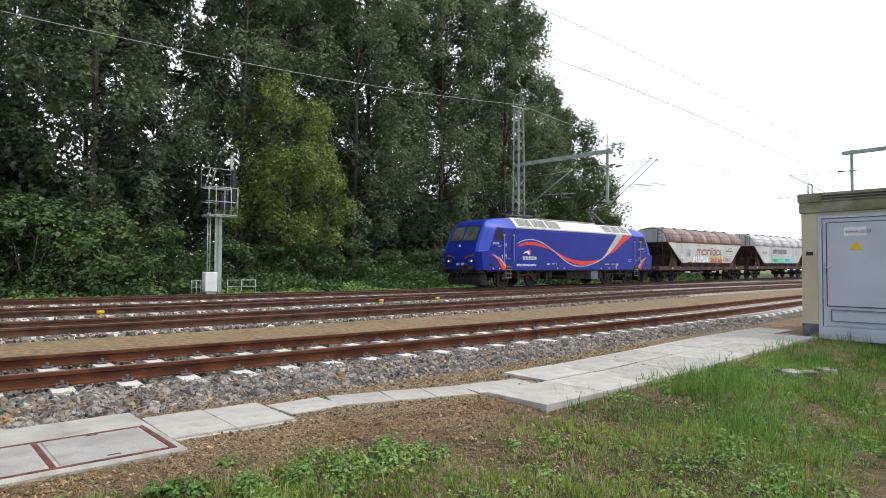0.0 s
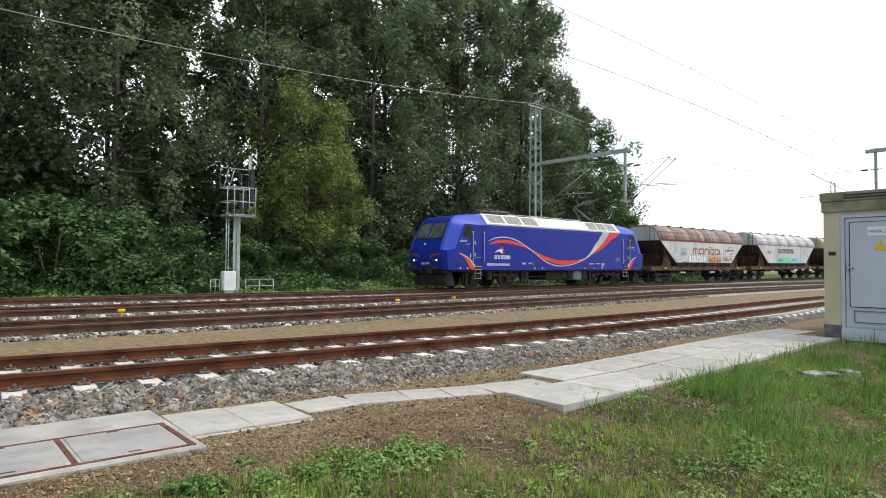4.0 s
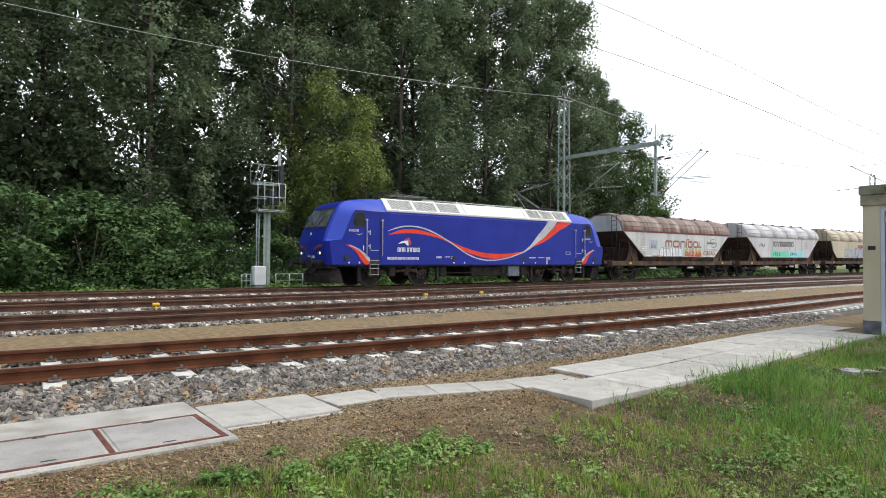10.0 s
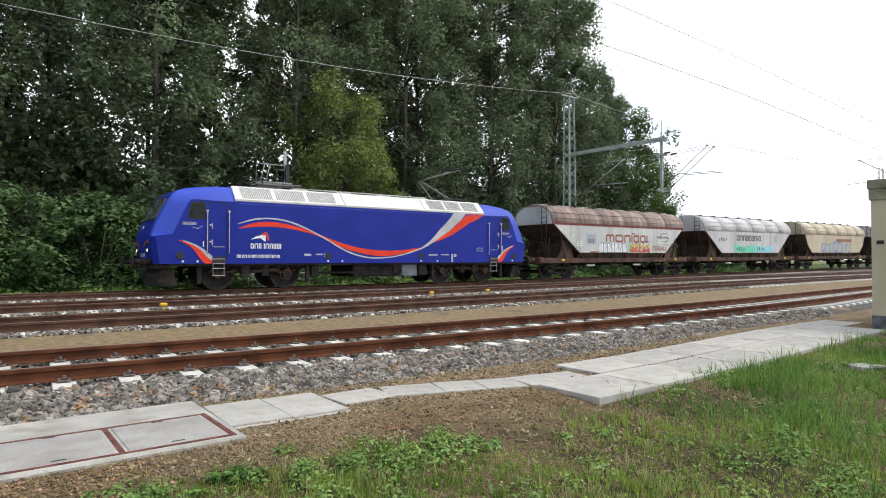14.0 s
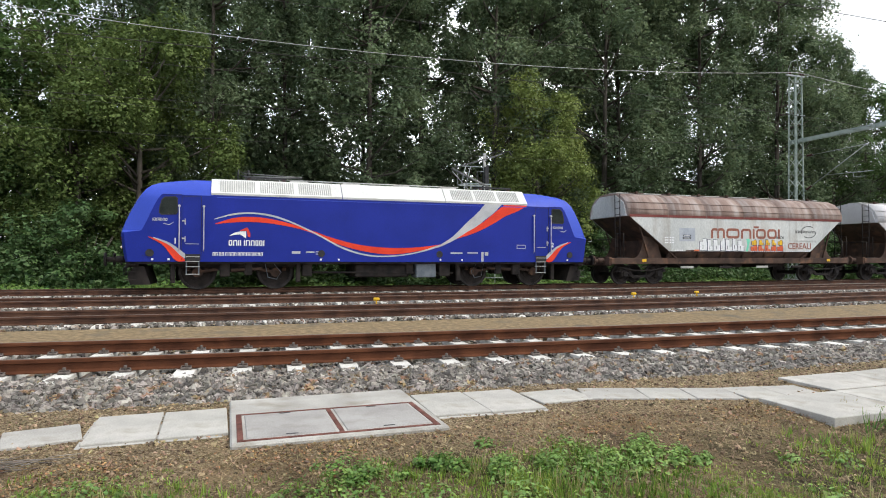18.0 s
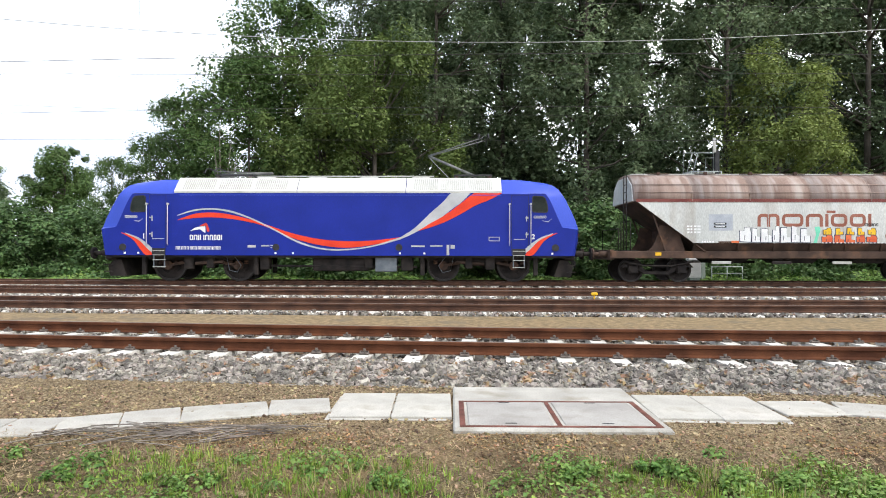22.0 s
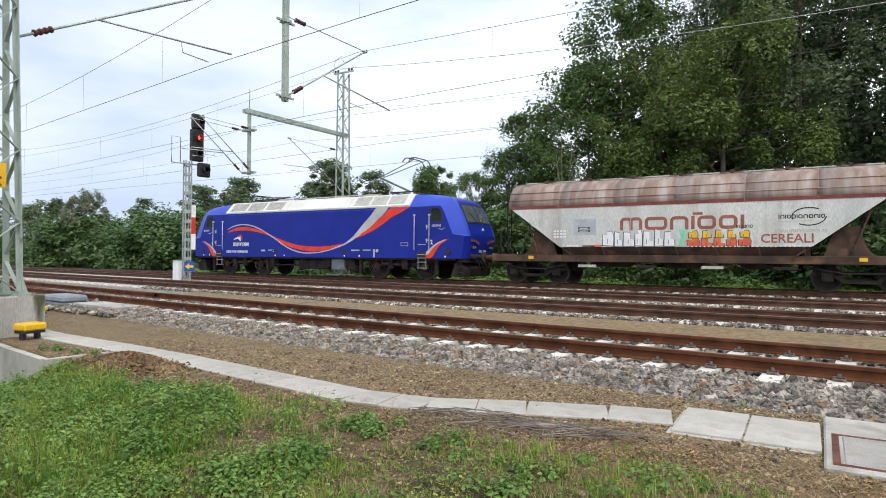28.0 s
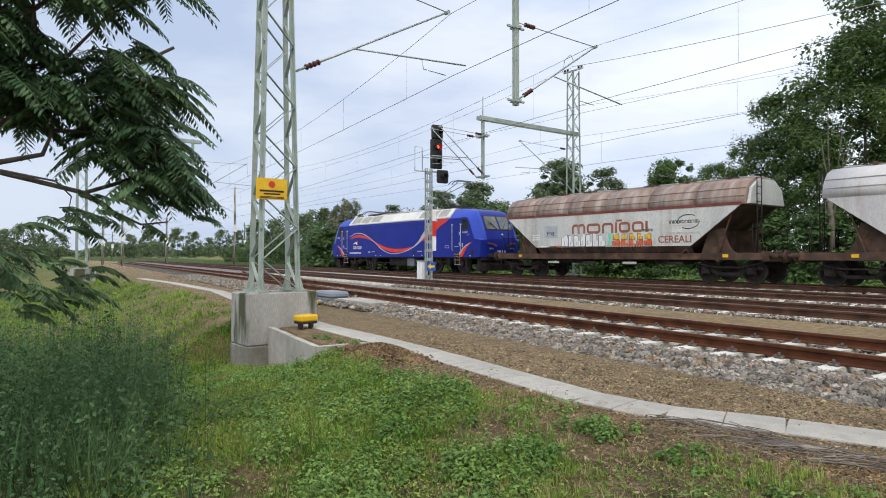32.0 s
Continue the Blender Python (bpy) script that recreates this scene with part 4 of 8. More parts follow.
def boom(x, y_mast, y_end, z, rod_y, rod_top, rod_bottom, clamp=0.11):
    b = thing("boom", pose(x, 0, 0), "grey-green steel boom with a hanging post for the overhead line", "boom", "booms")
    bm = bmesh.new()
    for dx in (-0.11, 0.11):
        beam(bm, (dx, y_mast, z), (dx, y_end, z - 0.05), 0.06, 0.2)
    k = 0
    while k < abs(y_end - y_mast):
        y = y_mast + (k if y_end > y_mast else -k)
        beam(bm, (-0.11, y, z), (0.11, y, z), 0.05, 0.06)
        k += 0.8
    part("boom_beam", bm, M_MAST, b)
    bm = bmesh.new()
    box(bm, -0.07, rod_y - 0.07, rod_bottom, 0.07, rod_y + 0.07, z + 0.1, 0.012)
    part("hanging_post", bm, M_MAST, b, "square hanging post")
    if rod_top > z + 0.2:
        bm = bmesh.new()
        tube(bm, [(0, rod_y, z), (0, rod_y, rod_top)], 0.025, 6)
        part("tip_rod", bm, M_MAST, b)
    for zz in (rod_bottom + 0.12, 7.05):
        bm = bmesh.new()
        box(bm, -clamp, rod_y - 0.11, zz - 0.04, clamp, rod_y + 0.11, zz + 0.04)
        beam(bm, (0, rod_y - 0.3, zz), (0, rod_y + 0.3, zz), 0.05)
        part("clamp", bm, M_MAST, b)
    return b


def far_portal(x, z_top):
    lattice_mast(x, 27.5, -0.05, z_top, 0.62, 0.46, legs=0.075, panels=20)
    foundation(x - 0.7, 26.8, x + 0.7, 28.2, -0.6, 0.0, "low concrete mast foundation")
    boom(x, 27.9, 20.35, 8.0, 20.65, 9.05, 4.9, 0.40)
    for dx in (-0.32, 0.32):
        cantilever(x + dx, 20.55, 17.7, reach=0.5)
    cantilever(x, 27.05, 23.26, reach=0.35)
    top = thing("mast_top_bracket", pose(x, 27.5, z_top), "steel bracket with insulators on the mast head", "bracket", "mast head brackets")
    bm = bmesh.new()
    beam(bm, (-0.7, 0, 0.05), (0.7, 0, 0.05), 0.08, 0.08)
    tube(bm, [(-0.7, -0.1, 0.1), (-0.5, -0.15, 0.75), (-0.05, -0.15, 0.95), (0.1, -0.1, 0.6)], 0.02, 6)
    part("bracket", bm, M_GALV, top)
    for dx in (-0.6, -0.4, 0.4, 0.6):
        bm = bmesh.new()
        disc(bm, (dx, 0, 0.16), 0.06, 0.14, "z", 8)
        part("insulator", bm, M_INSUL, top)


far_portal(31.19, 11.80)
far_portal(-23.45, 11.55)
far_portal(86.0, 11.7)

# near portal with its foundation, warning sign and kerb
lattice_mast(-11.70, 4.865, 0.40, 9.4, 0.76, 0.40, 0.58, "tall grey-green lattice mast standing on a concrete block", 0.105, 15)
foundation(-12.15, 4.165, -11.30, 5.58, -1.5, 0.37)
boom(-11.70, 4.6, 11.9, 8.35, 11.45, 8.4, 5.0)
cantilever(-11.70, 5.25, 9.17, 4.76, 6.9, 6.9, 5.38, 0.34, 0.58, 0.30)
cantilever(-11.70, 11.5, 14.69, 5.15, 6.85, 7.2, 5.48, 0.42, 1.28, 0.16)
lattice_mast(43.1, 4.9, 0.3, 9.4, 0.74, 0.50, 0.56, legs=0.105, panels=15)
foundation(42.65, 4.2, 43.55, 5.6, -1.0, 0.30)
boom(43.1, 4.6, 12.0, 8.2, 11.5, 8.3, 5.0)
cantilever(43.1, 11.6, 14.9)
cantilever(43.1, 5.25, 9.1, 4.76, 6.9, 6.9, 5.38, 0.34, 0.58, 0.30)
lattice_mast(-40.7, 5.40, 0.33, 9.0, 0.50, 0.40, 0.5, legs=0.10, panels=14)
foundation(-41.3, 4.65, -40.1, 6.05, -1.2, 0.33, "pale concrete mast foundation block")
boom(-40.7, 5.0, 12.0, 8.3, 11.5, 8.35, 5.0)
cantilever(-40.7, 11.6, 14.9)


def mast_sign():
    s = thing("warning_sign", pose(-11.36, 4.80, 2.36), "yellow enamel warning sign with a red disc on the mast", "sign")
    bm = bmesh.new()
    box(bm, -0.008, -0.31, -0.20, 0.008, 0.31, 0.20, 0.004)
    part("plate", bm, M_YELLOW, s)
    bm = bmesh.new()
    disc(bm, (0.012, 0.0, 0.085), 0.065, 0.008, "x", 20)
    part("red_disc", bm, M_RED, s)
    for z, w, h in ((-0.04, 0.24, 0.035), (-0.095, 0.16, 0.03), (-0.15, 0.24, 0.012), (-0.172, 0.24, 0.012)):
        part("lettering_bar", boxes((0.010, -w, z - h / 2, 0.013, w, z + h / 2)), M_BLACK, s)
    s.matrix_basis = pose(-11.36, 4.66, 2.34)


mast_sign()


def wire(name, pts, r, mat, label, group):
    bm = bmesh.new()
    tube(bm, pts, r, 5)
    me = mesh_of(name, bm, mat)
    return tagged(new(name, me), label, "wire", group)


def catenary(k, supports, zig=0.25, low=5.5, high=7.1, sag=0.62):
    cat = thing("overhead_line", pose(0, 0, 0), "contact wire hung from a sagging messenger wire over a track", "overhead line", "overhead lines")
    pts, tops, drops = [], [], []
    for i, (a, b) in enumerate(zip(supports, supports[1:])):
        za = zig if i % 2 else -zig
        n = 12
        for j in range(n + 1):
            t = j / n
            x = a + (b - a) * t
            y = float(line_y(k, x)) + za * (1 - 2 * t)
            top = high - sag * 4 * t * (1 - t)
            pts.append((x, y, low))
            tops.append((x, y, top))
            if 0 < j < n and j % 2 == 1:
                drops.append(((x, y, low), (x, y, top)))
    bm = bmesh.new()
    tube(bm, pts, 0.007, 5)
    part("contact_wire", bm, M_WIRE, cat)
    bm = bmesh.new()
    tube(bm, tops, 0.006, 5)
    part("messenger_wire", bm, M_WIRE, cat)
    for a, b in drops:
        bm = bmesh.new()
        tube(bm, [a, b], 0.003, 4)
        part("dropper", bm, M_WIRE, cat)


catenary(1, (-94, -40.7, -11.70, 43.1, 96), low=5.38, high=6.9)
catenary(2, (-94, -40.7, -11.70, 43.1, 96))
catenary(3, (-61, -23.45, 31.19, 86))
catenary(4, (-130, -78, -23.45, 31.19, 86, 140))
FEED = [(31.19 + (-23.45 - 31.19) * t, 27.35, 12.0 - 0.2 * t - 6.2 * t * (1 - t)) for t in np.linspace(0, 1, 17)]
wire("feeder_wire", FEED, 0.015, M_WIRELIGHT, "pale heavy feeder wire strung between mast heads", "feeder wires")
wire("feeder_wire", [(31.19 + 55 * t, 27.35, 12.0 - 5.0 * t * (1 - t)) for t in np.linspace(0, 1, 13)], 0.015, M_WIRELIGHT, "pale heavy feeder wire strung between mast heads", "feeder wires")
wire("feeder_wire", [(-23.45 - 54 * t, 27.35 + 0.5 * t, 11.75 - 1.5 * t - 5.0 * t * (1 - t)) for t in np.linspace(0, 1, 13)], 0.008, M_WIRE, "dark feeder wire strung between mast heads", "feeder wires")
wire("feeder_wire", [(31.19 + (-23.45 - 31.19) * t, 27.8, 9.6 - 4.6 * t * (1 - t)) for t in np.linspace(0, 1, 13)], 0.006, M_WIRE, "dark feeder wire strung between mast heads", "feeder wires")

# poles further along the line
for x, y, h, arm in ((-77.5, 27.0, 9.6, -2.6), (-88.5, 16.3, 6.9, 1.5), (-100, 15.9, 6.0, 1.5), (-96, 23.5, 6.6, -2), (-140, 51.0, 8.6, -2), (-150, 24.0, 7.0, -2), (-175, 30.0, 7.0, 2), (-190, 27.0, 7.2, 2)):
    p = thing("overhead_line_pole", pose(x, y, 0), "slim grey concrete overhead line pole", "pole", "distant poles")
    bm = bmesh.new()
    tube(bm, [(0, 0, -0.4), (0, 0, h)], 0.17, 10, 0.12)
    part("shaft", bm, M_CONCOLD, p)
    bm = bmesh.new()
    tube(bm, [(0, 0, h - 3.2), (0, arm, h - 2.0)], 0.03, 6)
    tube(bm, [(0, 0, h - 1.8), (0, arm, h - 2.0)], 0.02, 6)
    tube(bm, [(0, 0, h - 0.2), (0, arm * 0.4, h - 0.1), (0, arm * 0.4, h - 0.5)], 0.02, 6)
    part("arm", bm, M_GALV, p)
    bm = bmesh.new()
    box(bm, 0.12, -0.25, h * 0.42, 0.17, 0.25, h * 0.42 + 0.9, 0.01)
    part("plate", bm, M_WHITE, p)

M_POINTCOVER = surface("blue_grey_cast_cover", (0.20, 0.23, 0.26), (0.30, 0.33, 0.36), 3, 60, 0.6, 0, 0.1, 80, (0.10, 0.09, 0.07), 3, 0.55, 0.75)
# ---- signals, point machine and lineside boxes ----
def signal_red():
    s = thing("colour_light_signal", pose(-24.3, 17.9, -0.2), "railway colour-light signal showing red on a slim lattice post", "signal", "railway signals")
    bm = bmesh.new()
    for dx in (-0.13, 0.13):
        for dy in (-0.10, 0.10):
            beam(bm, (dx, dy, 0), (dx, dy, 5.5), 0.05)
    part("post_legs", bm, M_GALV, s, "galvanised post legs")
    z = 0.25
    while z < 5.5:
        bm = bmesh.new()
        for dy in (-0.10, 0.10):
            beam(bm, (-0.13, dy, z), (0.13, dy, z), 0.04, 0.14)
        part("batten", bm, M_GALV, s)
        z += 0.42
    bm = bmesh.new()
    tube(bm, [(-0.75, 0, 5.35), (0.5, 0, 5.35)], 0.035, 6)
    tube(bm, [(-0.75, 0, 5.35), (-0.75, 0, 6.5), (-0.35, 0, 6.5), (-0.35, 0, 5.35)], 0.02, 6)
    part("top_rail", bm, M_GALV, s)
    for x0, z0, x1, z1, hood in ((0.10, 5.5, 0.72, 6.95, (5.85, 6.55)), (0.16, 6.97, 0.76, 7.65, (7.28,)), (0.46, 4.82, 1.06, 5.46, (5.14,))):
        bm = bmesh.new()
        box(bm, x0, -0.12, z0, x1, 0.08, z1, 0.05)
        head = part("signal_head", bm, M_BLACK, s, "black signal head")
        for h in hood:
            cx = (x0 + x1) / 2
            bm = bmesh.new()
            disc(bm, (cx, -0.24, h), 0.15, 0.26, "y", 18, 0.13)
            part("hood", bm, M_BLACK, head)
            lit = abs(h - 6.55) < 0.01
            bm = bmesh.new()
            disc(bm, (cx, -0.14, h), 0.10, 0.03, "y", 18)
            part("lens", bm, M_REDGLOW if lit else M_GLASSDARK, head, "glowing red lamp" if lit else "")
    for a, b in ((1.5, 2.2), (2.95, 3.5)):
        part("mast_plate", boxes((0.14, -0.14, a, 0.34, -0.11, b)), M_WHITE, s, "white mast plate")
    part("mast_plate", boxes((0.14, -0.14, 2.2, 0.34, -0.11, 2.95)), M_RED, s, "red mast plate")
    s.matrix_basis = pose(-24.3, 17.9, -0.2, 0, 0, 82)
    b = thing("signal_cabinet", pose(-24.78, 17.85, -0.3), "white lineside signal cabinet", "cabinet", "lineside cabinets")
    bm = bmesh.new()
    box(bm, -0.2, -0.18, 0.1, 0.2, 0.18, 1.08, 0.03)
    part("case", bm, M_WHITE, b)
    bm = bmesh.new()
    box(bm, -0.22, -0.2, 1.08, 0.22, 0.2, 1.12, 0.015)
    part("cap", bm, M_GALV, b)
    part("plinth", boxes((-0.25, -0.18, -0.1, 0.25, 0.18, 0.1)), M_GALV, b)
    bs = thing("arrow_sign", pose(-23.78, 17.68, 0.55, 0, 0, 40), "blue sign with a yellow arrow beside the signal", "sign")
    bm = bmesh.new()
    box(bm, -0.23, -0.015, -0.21, 0.21, 0.015, 0.21, 0.006)
    part("plate", bm, M_BLUESIGN, bs)
    bm = bmesh.new()
    prism(bm, [(-0.19, 0.0), (-0.02, 0.14), (-0.02, 0.05), (0.16, 0.05), (0.16, -0.05), (-0.02, -0.05), (-0.02, -0.14)], -0.024, -0.016)
    part("arrow", bm, M_YELLOW, bs)
    bm = bmesh.new()
    beam(bm, (0, 0.03, -0.9), (0, 0.03, 0.2), 0.04)
    part("post", bm, M_GALV, bs)


def signal_back():
    s = thing("colour_light_signal", pose(11.2, 28.0, -0.05), "railway signal seen from behind with a caged service platform", "signal", "railway signals")
    bm = bmesh.new()
    for dx in (-0.085, 0.085):
        beam(bm, (dx, 0, 0), (dx, 0, 3.5), 0.03, 0.16)
    beam(bm, (0, 0, 0), (0, 0, 3.5), 0.15, 0.03)
    part("post", bm, M_MAST, s, "grey steel post")
    bm = bmesh.new()
    for dx in (-0.55, -0.44):
        tube(bm, [(dx, -0.15, 0.6), (dx, -0.15, 3.6)], 0.025, 6)
    z = 0.8
    while z < 3.5:
        tube(bm, [(-0.55, -0.15, z), (-0.44, -0.15, z)], 0.015, 5)
        z += 0.3
    part("ladder", bm, M_GALV, s)
    bm = bmesh.new()
    box(bm, -0.6, -0.4, 3.42, 0.68, 0.5, 3.47)
    part("platform", bm, M_GALV, s)
    for z in (3.5, 4.1, 4.75):
        bm = bmesh.new()
        tube(bm, [(-0.62, -0.42, z), (0.70, -0.42, z), (0.70, 0.5, z), (-0.62, 0.5, z), (-0.62, -0.42, z)], 0.024, 6)
        part("cage_rail", bm, M_GALV, s)
    for x in (-0.62, -0.3, 0.1, 0.4, 0.70):
        bm = bmesh.new()
        tube(bm, [(x, -0.42, 3.45), (x, -0.42, 4.78)], 0.022, 6)
        part("cage_bar", bm, M_GALV, s)
    bm = bmesh.new()
    tube(bm, [(-0.85, -0.1, 4.72), (-0.85, -0.1, 5.62), (0.50, -0.1, 5.62), (0.50, -0.1, 4.72), (-0.85, -0.1, 4.72)], 0.026, 6)
    tube(bm, [(-0.68, -0.1, 4.75), (-0.45, -0.1, 5.6)], 0.022, 6)
    tube(bm, [(-0.42, -0.1, 4.75), (-0.20, -0.1, 5.6)], 0.022, 6)
    tube(bm, [(0.15, -0.1, 4.75), (0.15, -0.1, 5.4), (0.50, -0.1, 5.4)], 0.022, 6)
    part("upper_frame", bm, M_GALV, s)
    bm = bmesh.new()
    box(bm, 0.1, 0.05, 3.8, 0.55, 0.3, 4.5, 0.03)
    box(bm, 0.54, -0.1, 4.0, 0.78, 0.25, 5.75, 0.04)
    part("signal_head", bm, M_BLACK, s, "black signal head from behind")
    bm = bmesh.new()
    box(bm, 0.46, -0.14, 5.64, 0.60, -0.08, 6.30, 0.01)
    part("top_plate", bm, M_GRILLE, s)
    b = thing("signal_cabinet", pose(10.72, 27.7, -0.05), "white lineside signal cabinet", "cabinet", "lineside cabinets")
    bm = bmesh.new()
    box(bm, -0.28, -0.2, 0.05, 0.28, 0.2, 0.92, 0.03)
    part("case", bm, M_WHITE, b)
    bm = bmesh.new()
    box(bm, -0.22, -0.15, -0.2, 0.22, 0.15, 0.05)
    part("base", bm, M_GALV, b)
    for x0, x1 in ((9.95, 10.35), (11.55, 12.9)):
        r = thing("guard_rail", pose(0, 27.75, -0.05), "low galvanised guard rail beside a signal", "railing", "low guard rails")
        for z in (0.25, 0.55):
            bm = bmesh.new()
            tube(bm, [(x0, 0, z), (x1, 0, z), (x1, 0.7, z)], 0.022, 6)
            part("rail_bar", bm, M_GALV, r)
        for x in (x0, (x0 + x1) / 2, x1):
            bm = bmesh.new()
            tube(bm, [(x, 0, -0.3), (x, 0, 0.56)], 0.022, 6)
            part("rail_post", bm, M_GALV, r)


signal_red()
signal_back()


def point_machine():
    p = thing("point_machine", pose(-16.3, 8.55, -0.36, 0, 0, -6), "grey point machine box beside the switch rails", "point machine")
    bm = bmesh.new()
    box(bm, -0.75, -0.32, 0.0, 0.55, 0.32, 0.22, 0.03)
    part("base", bm, M_GREYBOX, p)
    bm = bmesh.new()
    box(bm, -0.70, -0.30, 0.22, 0.50, 0.30, 0.40, 0.05)
    part("cover", bm, M_POINTCOVER, p, "blue-grey cover")
    bm = bmesh.new()
    tube(bm, [(0.2, 0.3, 0.15), (0.3, 1.9, 0.18)], 0.025, 6)
    tube(bm, [(-0.1, 0.3, 0.15), (0.0, 1.9, 0.18)], 0.025, 6)
    part("drive_rod", bm, M_CLIP, p)
    for k in range(3):
        bm = bmesh.new()
        box(bm, 0.7 + k * 0.75, -0.15, 0.16, 1.35 + k * 0.75, 0.55, 0.24, 0.01)
        part("cover_plate", bm, M_CONC, p)
    y = thing("heater_box", pose(-15.2, 7.35, -0.38), "small yellow lineside heater box", "box", "yellow boxes")
    bm = bmesh.new()
    box(bm, -0.12, -0.12, 0.0, 0.12, 0.12, 0.14, 0.01)
    part("case", bm, M_GREYBOX, y)
    bm = bmesh.new()
    box(bm, -0.14, -0.14, 0.14, 0.14, 0.14, 0.26, 0.03)
    part("lid", bm, M_YELLOW, y)
    y = thing("track_connection_box", pose(-10.80, 5.10, -0.30, 0, 0, 12), "yellow box on short dark legs behind the kerb", "box", "yellow boxes")
    bm = bmesh.new()
    box(bm, -0.14, -0.19, 0.15, 0.14, 0.19, 0.27, 0.025)
    part("lid", bm, M_YELLOW, y)
    bm = bmesh.new()
    box(bm, -0.12, -0.17, 0.11, 0.12, 0.17, 0.15)
    for s in (-0.12, 0.12):
        box(bm, -0.04, s - 0.03, -0.05, 0.04, s + 0.03, 0.12)
    part("stand", bm, M_BLACK, y)
    y = thing("track_magnet", pose(-35.0, 22.3, -0.28, 0, 0, -3), "long yellow track magnet lying beside the rail", "box", "yellow boxes")
    bm = bmesh.new()
    box(bm, -0.6, -0.15, 0.0, 0.6, 0.15, 0.16, 0.03)
    part("case", bm, M_YELLOW, y)
    bm = bmesh.new()
    box(bm, -0.62, -0.17, -0.05, 0.62, 0.17, 0.0)
    part("base", bm, M_BLACK, y)
    for x, k in ((3.95, 3), (12.75, 3), (15.5, 3)):
        y = thing("rail_marker", pose(x, float(line_y(k, x)) - 1.55, -0.26), "small yellow rail marker on a stub post", "marker", "yellow rail markers")
        bm = bmesh.new()
        tube(bm, [(0, 0, 0), (0, 0, 0.20)], 0.022, 8)
        part("stub", bm, M_YELLOW, y)
        bm = bmesh.new()
        box(bm, -0.085, -0.05, 0.18, 0.085, 0.05, 0.26, 0.02)
        part("head", bm, M_YELLOW, y)


point_machine()


def kerb_wall():
    k = thing("kerb_wall", pose(0, 0, 0), "low L-shaped pale concrete retaining kerb at the mast", "kerb")
    for a, b, z in (((-11.29, 4.62), (-9.9, 4.405), -0.27), ((-9.89, 4.403), (-8.50, 4.19), -0.275), ((-8.46, 4.16), (-8.38, 4.98), -0.272)):
        bm = bmesh.new()
        beam(bm, (a[0], a[1], z - 0.45), (b[0], b[1], z - 0.45), 0.10, 0.9)
        part("kerb_stone", bm, M_CONC, k, "pale concrete kerb unit")


kerb_wall()
SW = thing("switch_rails", pose(0, 0, 0), "rust-brown switch rails branching off the first track", "switch")
for off0, off1 in ((0.66, 1.9), (-0.64, 0.85)):
    xs = np.arange(-45, -15.2, 1.0)
    pts = [(x, float(line_y(1, x)) + off0 + (off1 - off0) * ((-15.2 - x) / 20) ** 2, -0.004) for x in xs]
    swept("switch_rail", pts, RAIL, M_RAIL, SW)

# grey base colour stands in for sky light on and through the panes
M_SCREEN = surface("sky_greyed_windscreen_glass", (0.07, 0.085, 0.085), (0.12, 0.135, 0.13), 1.2, 20, 0.06, 0, 0, spec=0.9)
M_PANTO = surface("weathered_arm_grey", (0.10, 0.105, 0.105), (0.18, 0.185, 0.18), 4, 60, 0.6, 0.2, 0)
M_TYRE = surface("worn_steel_tyre", (0.022, 0.019, 0.018), (0.048, 0.042, 0.038), 5, 60, 0.6, 0.4, 0.1)
M_CABGLASS = surface("greenish_cab_glass", (0.012, 0.016, 0.014), (0.030, 0.036, 0.031), 1.5, 20, 0.3, 0, 0, spec=0.1)
# ---- the electric locomotive; its own x runs along the track, front at -x, the side the camera sees at -y ----
LOCO_HALF = 9.45


def wheelset(parent, x, r, y_in=0.70, spokes=False):
    for s in (-1, 1):
        bm = bmesh.new()
        disc(bm, (0, 0, 0), r, 0.13, "y", 32, r * 0.86)
        w = part("wheel", bm, M_TYRE, parent, "dark brake-dusted steel wheel")
        w.matrix_basis = pose(x, s * (y_in + 0.065), r)
        bm = bmesh.new()
        disc(bm, (0, 0, 0), r * 0.87, 0.05, "y", 28)
        disc(bm, (0, s * 0.045, 0), r * 0.30, 0.10, "y", 20)
        disc(bm, (0, s * 0.03, 0), r * 0.62, 0.05, "y", 24, r * 0.52)
        for k in range(6):
            a = k * math.pi / 3
            disc(bm, (r * 0.43 * math.cos(a), s * 0.04, r * 0.43 * math.sin(a)), r * 0.06, 0.05, "y", 8)
        part("wheel_disc", bm, M_UNDER, w)
    bm = bmesh.new()
    tube(bm, [(x, -0.7, r), (x, 0.7, r)], 0.085, 10)
    part("axle", bm, M_UNDER, parent)


def buffer_pair(parent, x, s, z=1.05, far=0.62, mat=None):
    for y in (-0.875, 0.875):
        bm = bmesh.new()
        tube(bm, [(x, y, z), (x + s * far * 0.55, y, z)], 0.115, 14)
        tube(bm, [(x + s * far * 0.5, y, z), (x + s * far * 0.93, y, z)], 0.085, 14)
        disc(bm, (x + s * (far - 0.025), y, z), 0.225, 0.05, "x", 20)
        part("buffer", bm, mat or M_UNDER, parent, "round steel buffer")
    bm = bmesh.new()
    box(bm, min(x, x + s * 0.34), -0.05, z - 0.09, max(x, x + s * 0.34), 0.05, z + 0.05, 0.01)
    tube(bm, [(x + s * 0.32, 0, z + 0.02), (x + s * 0.40, 0, z - 0.08), (x + s * 0.34, 0, z - 0.2)], 0.035, 8)
    part("coupling_hook", bm, M_UNDER, parent)


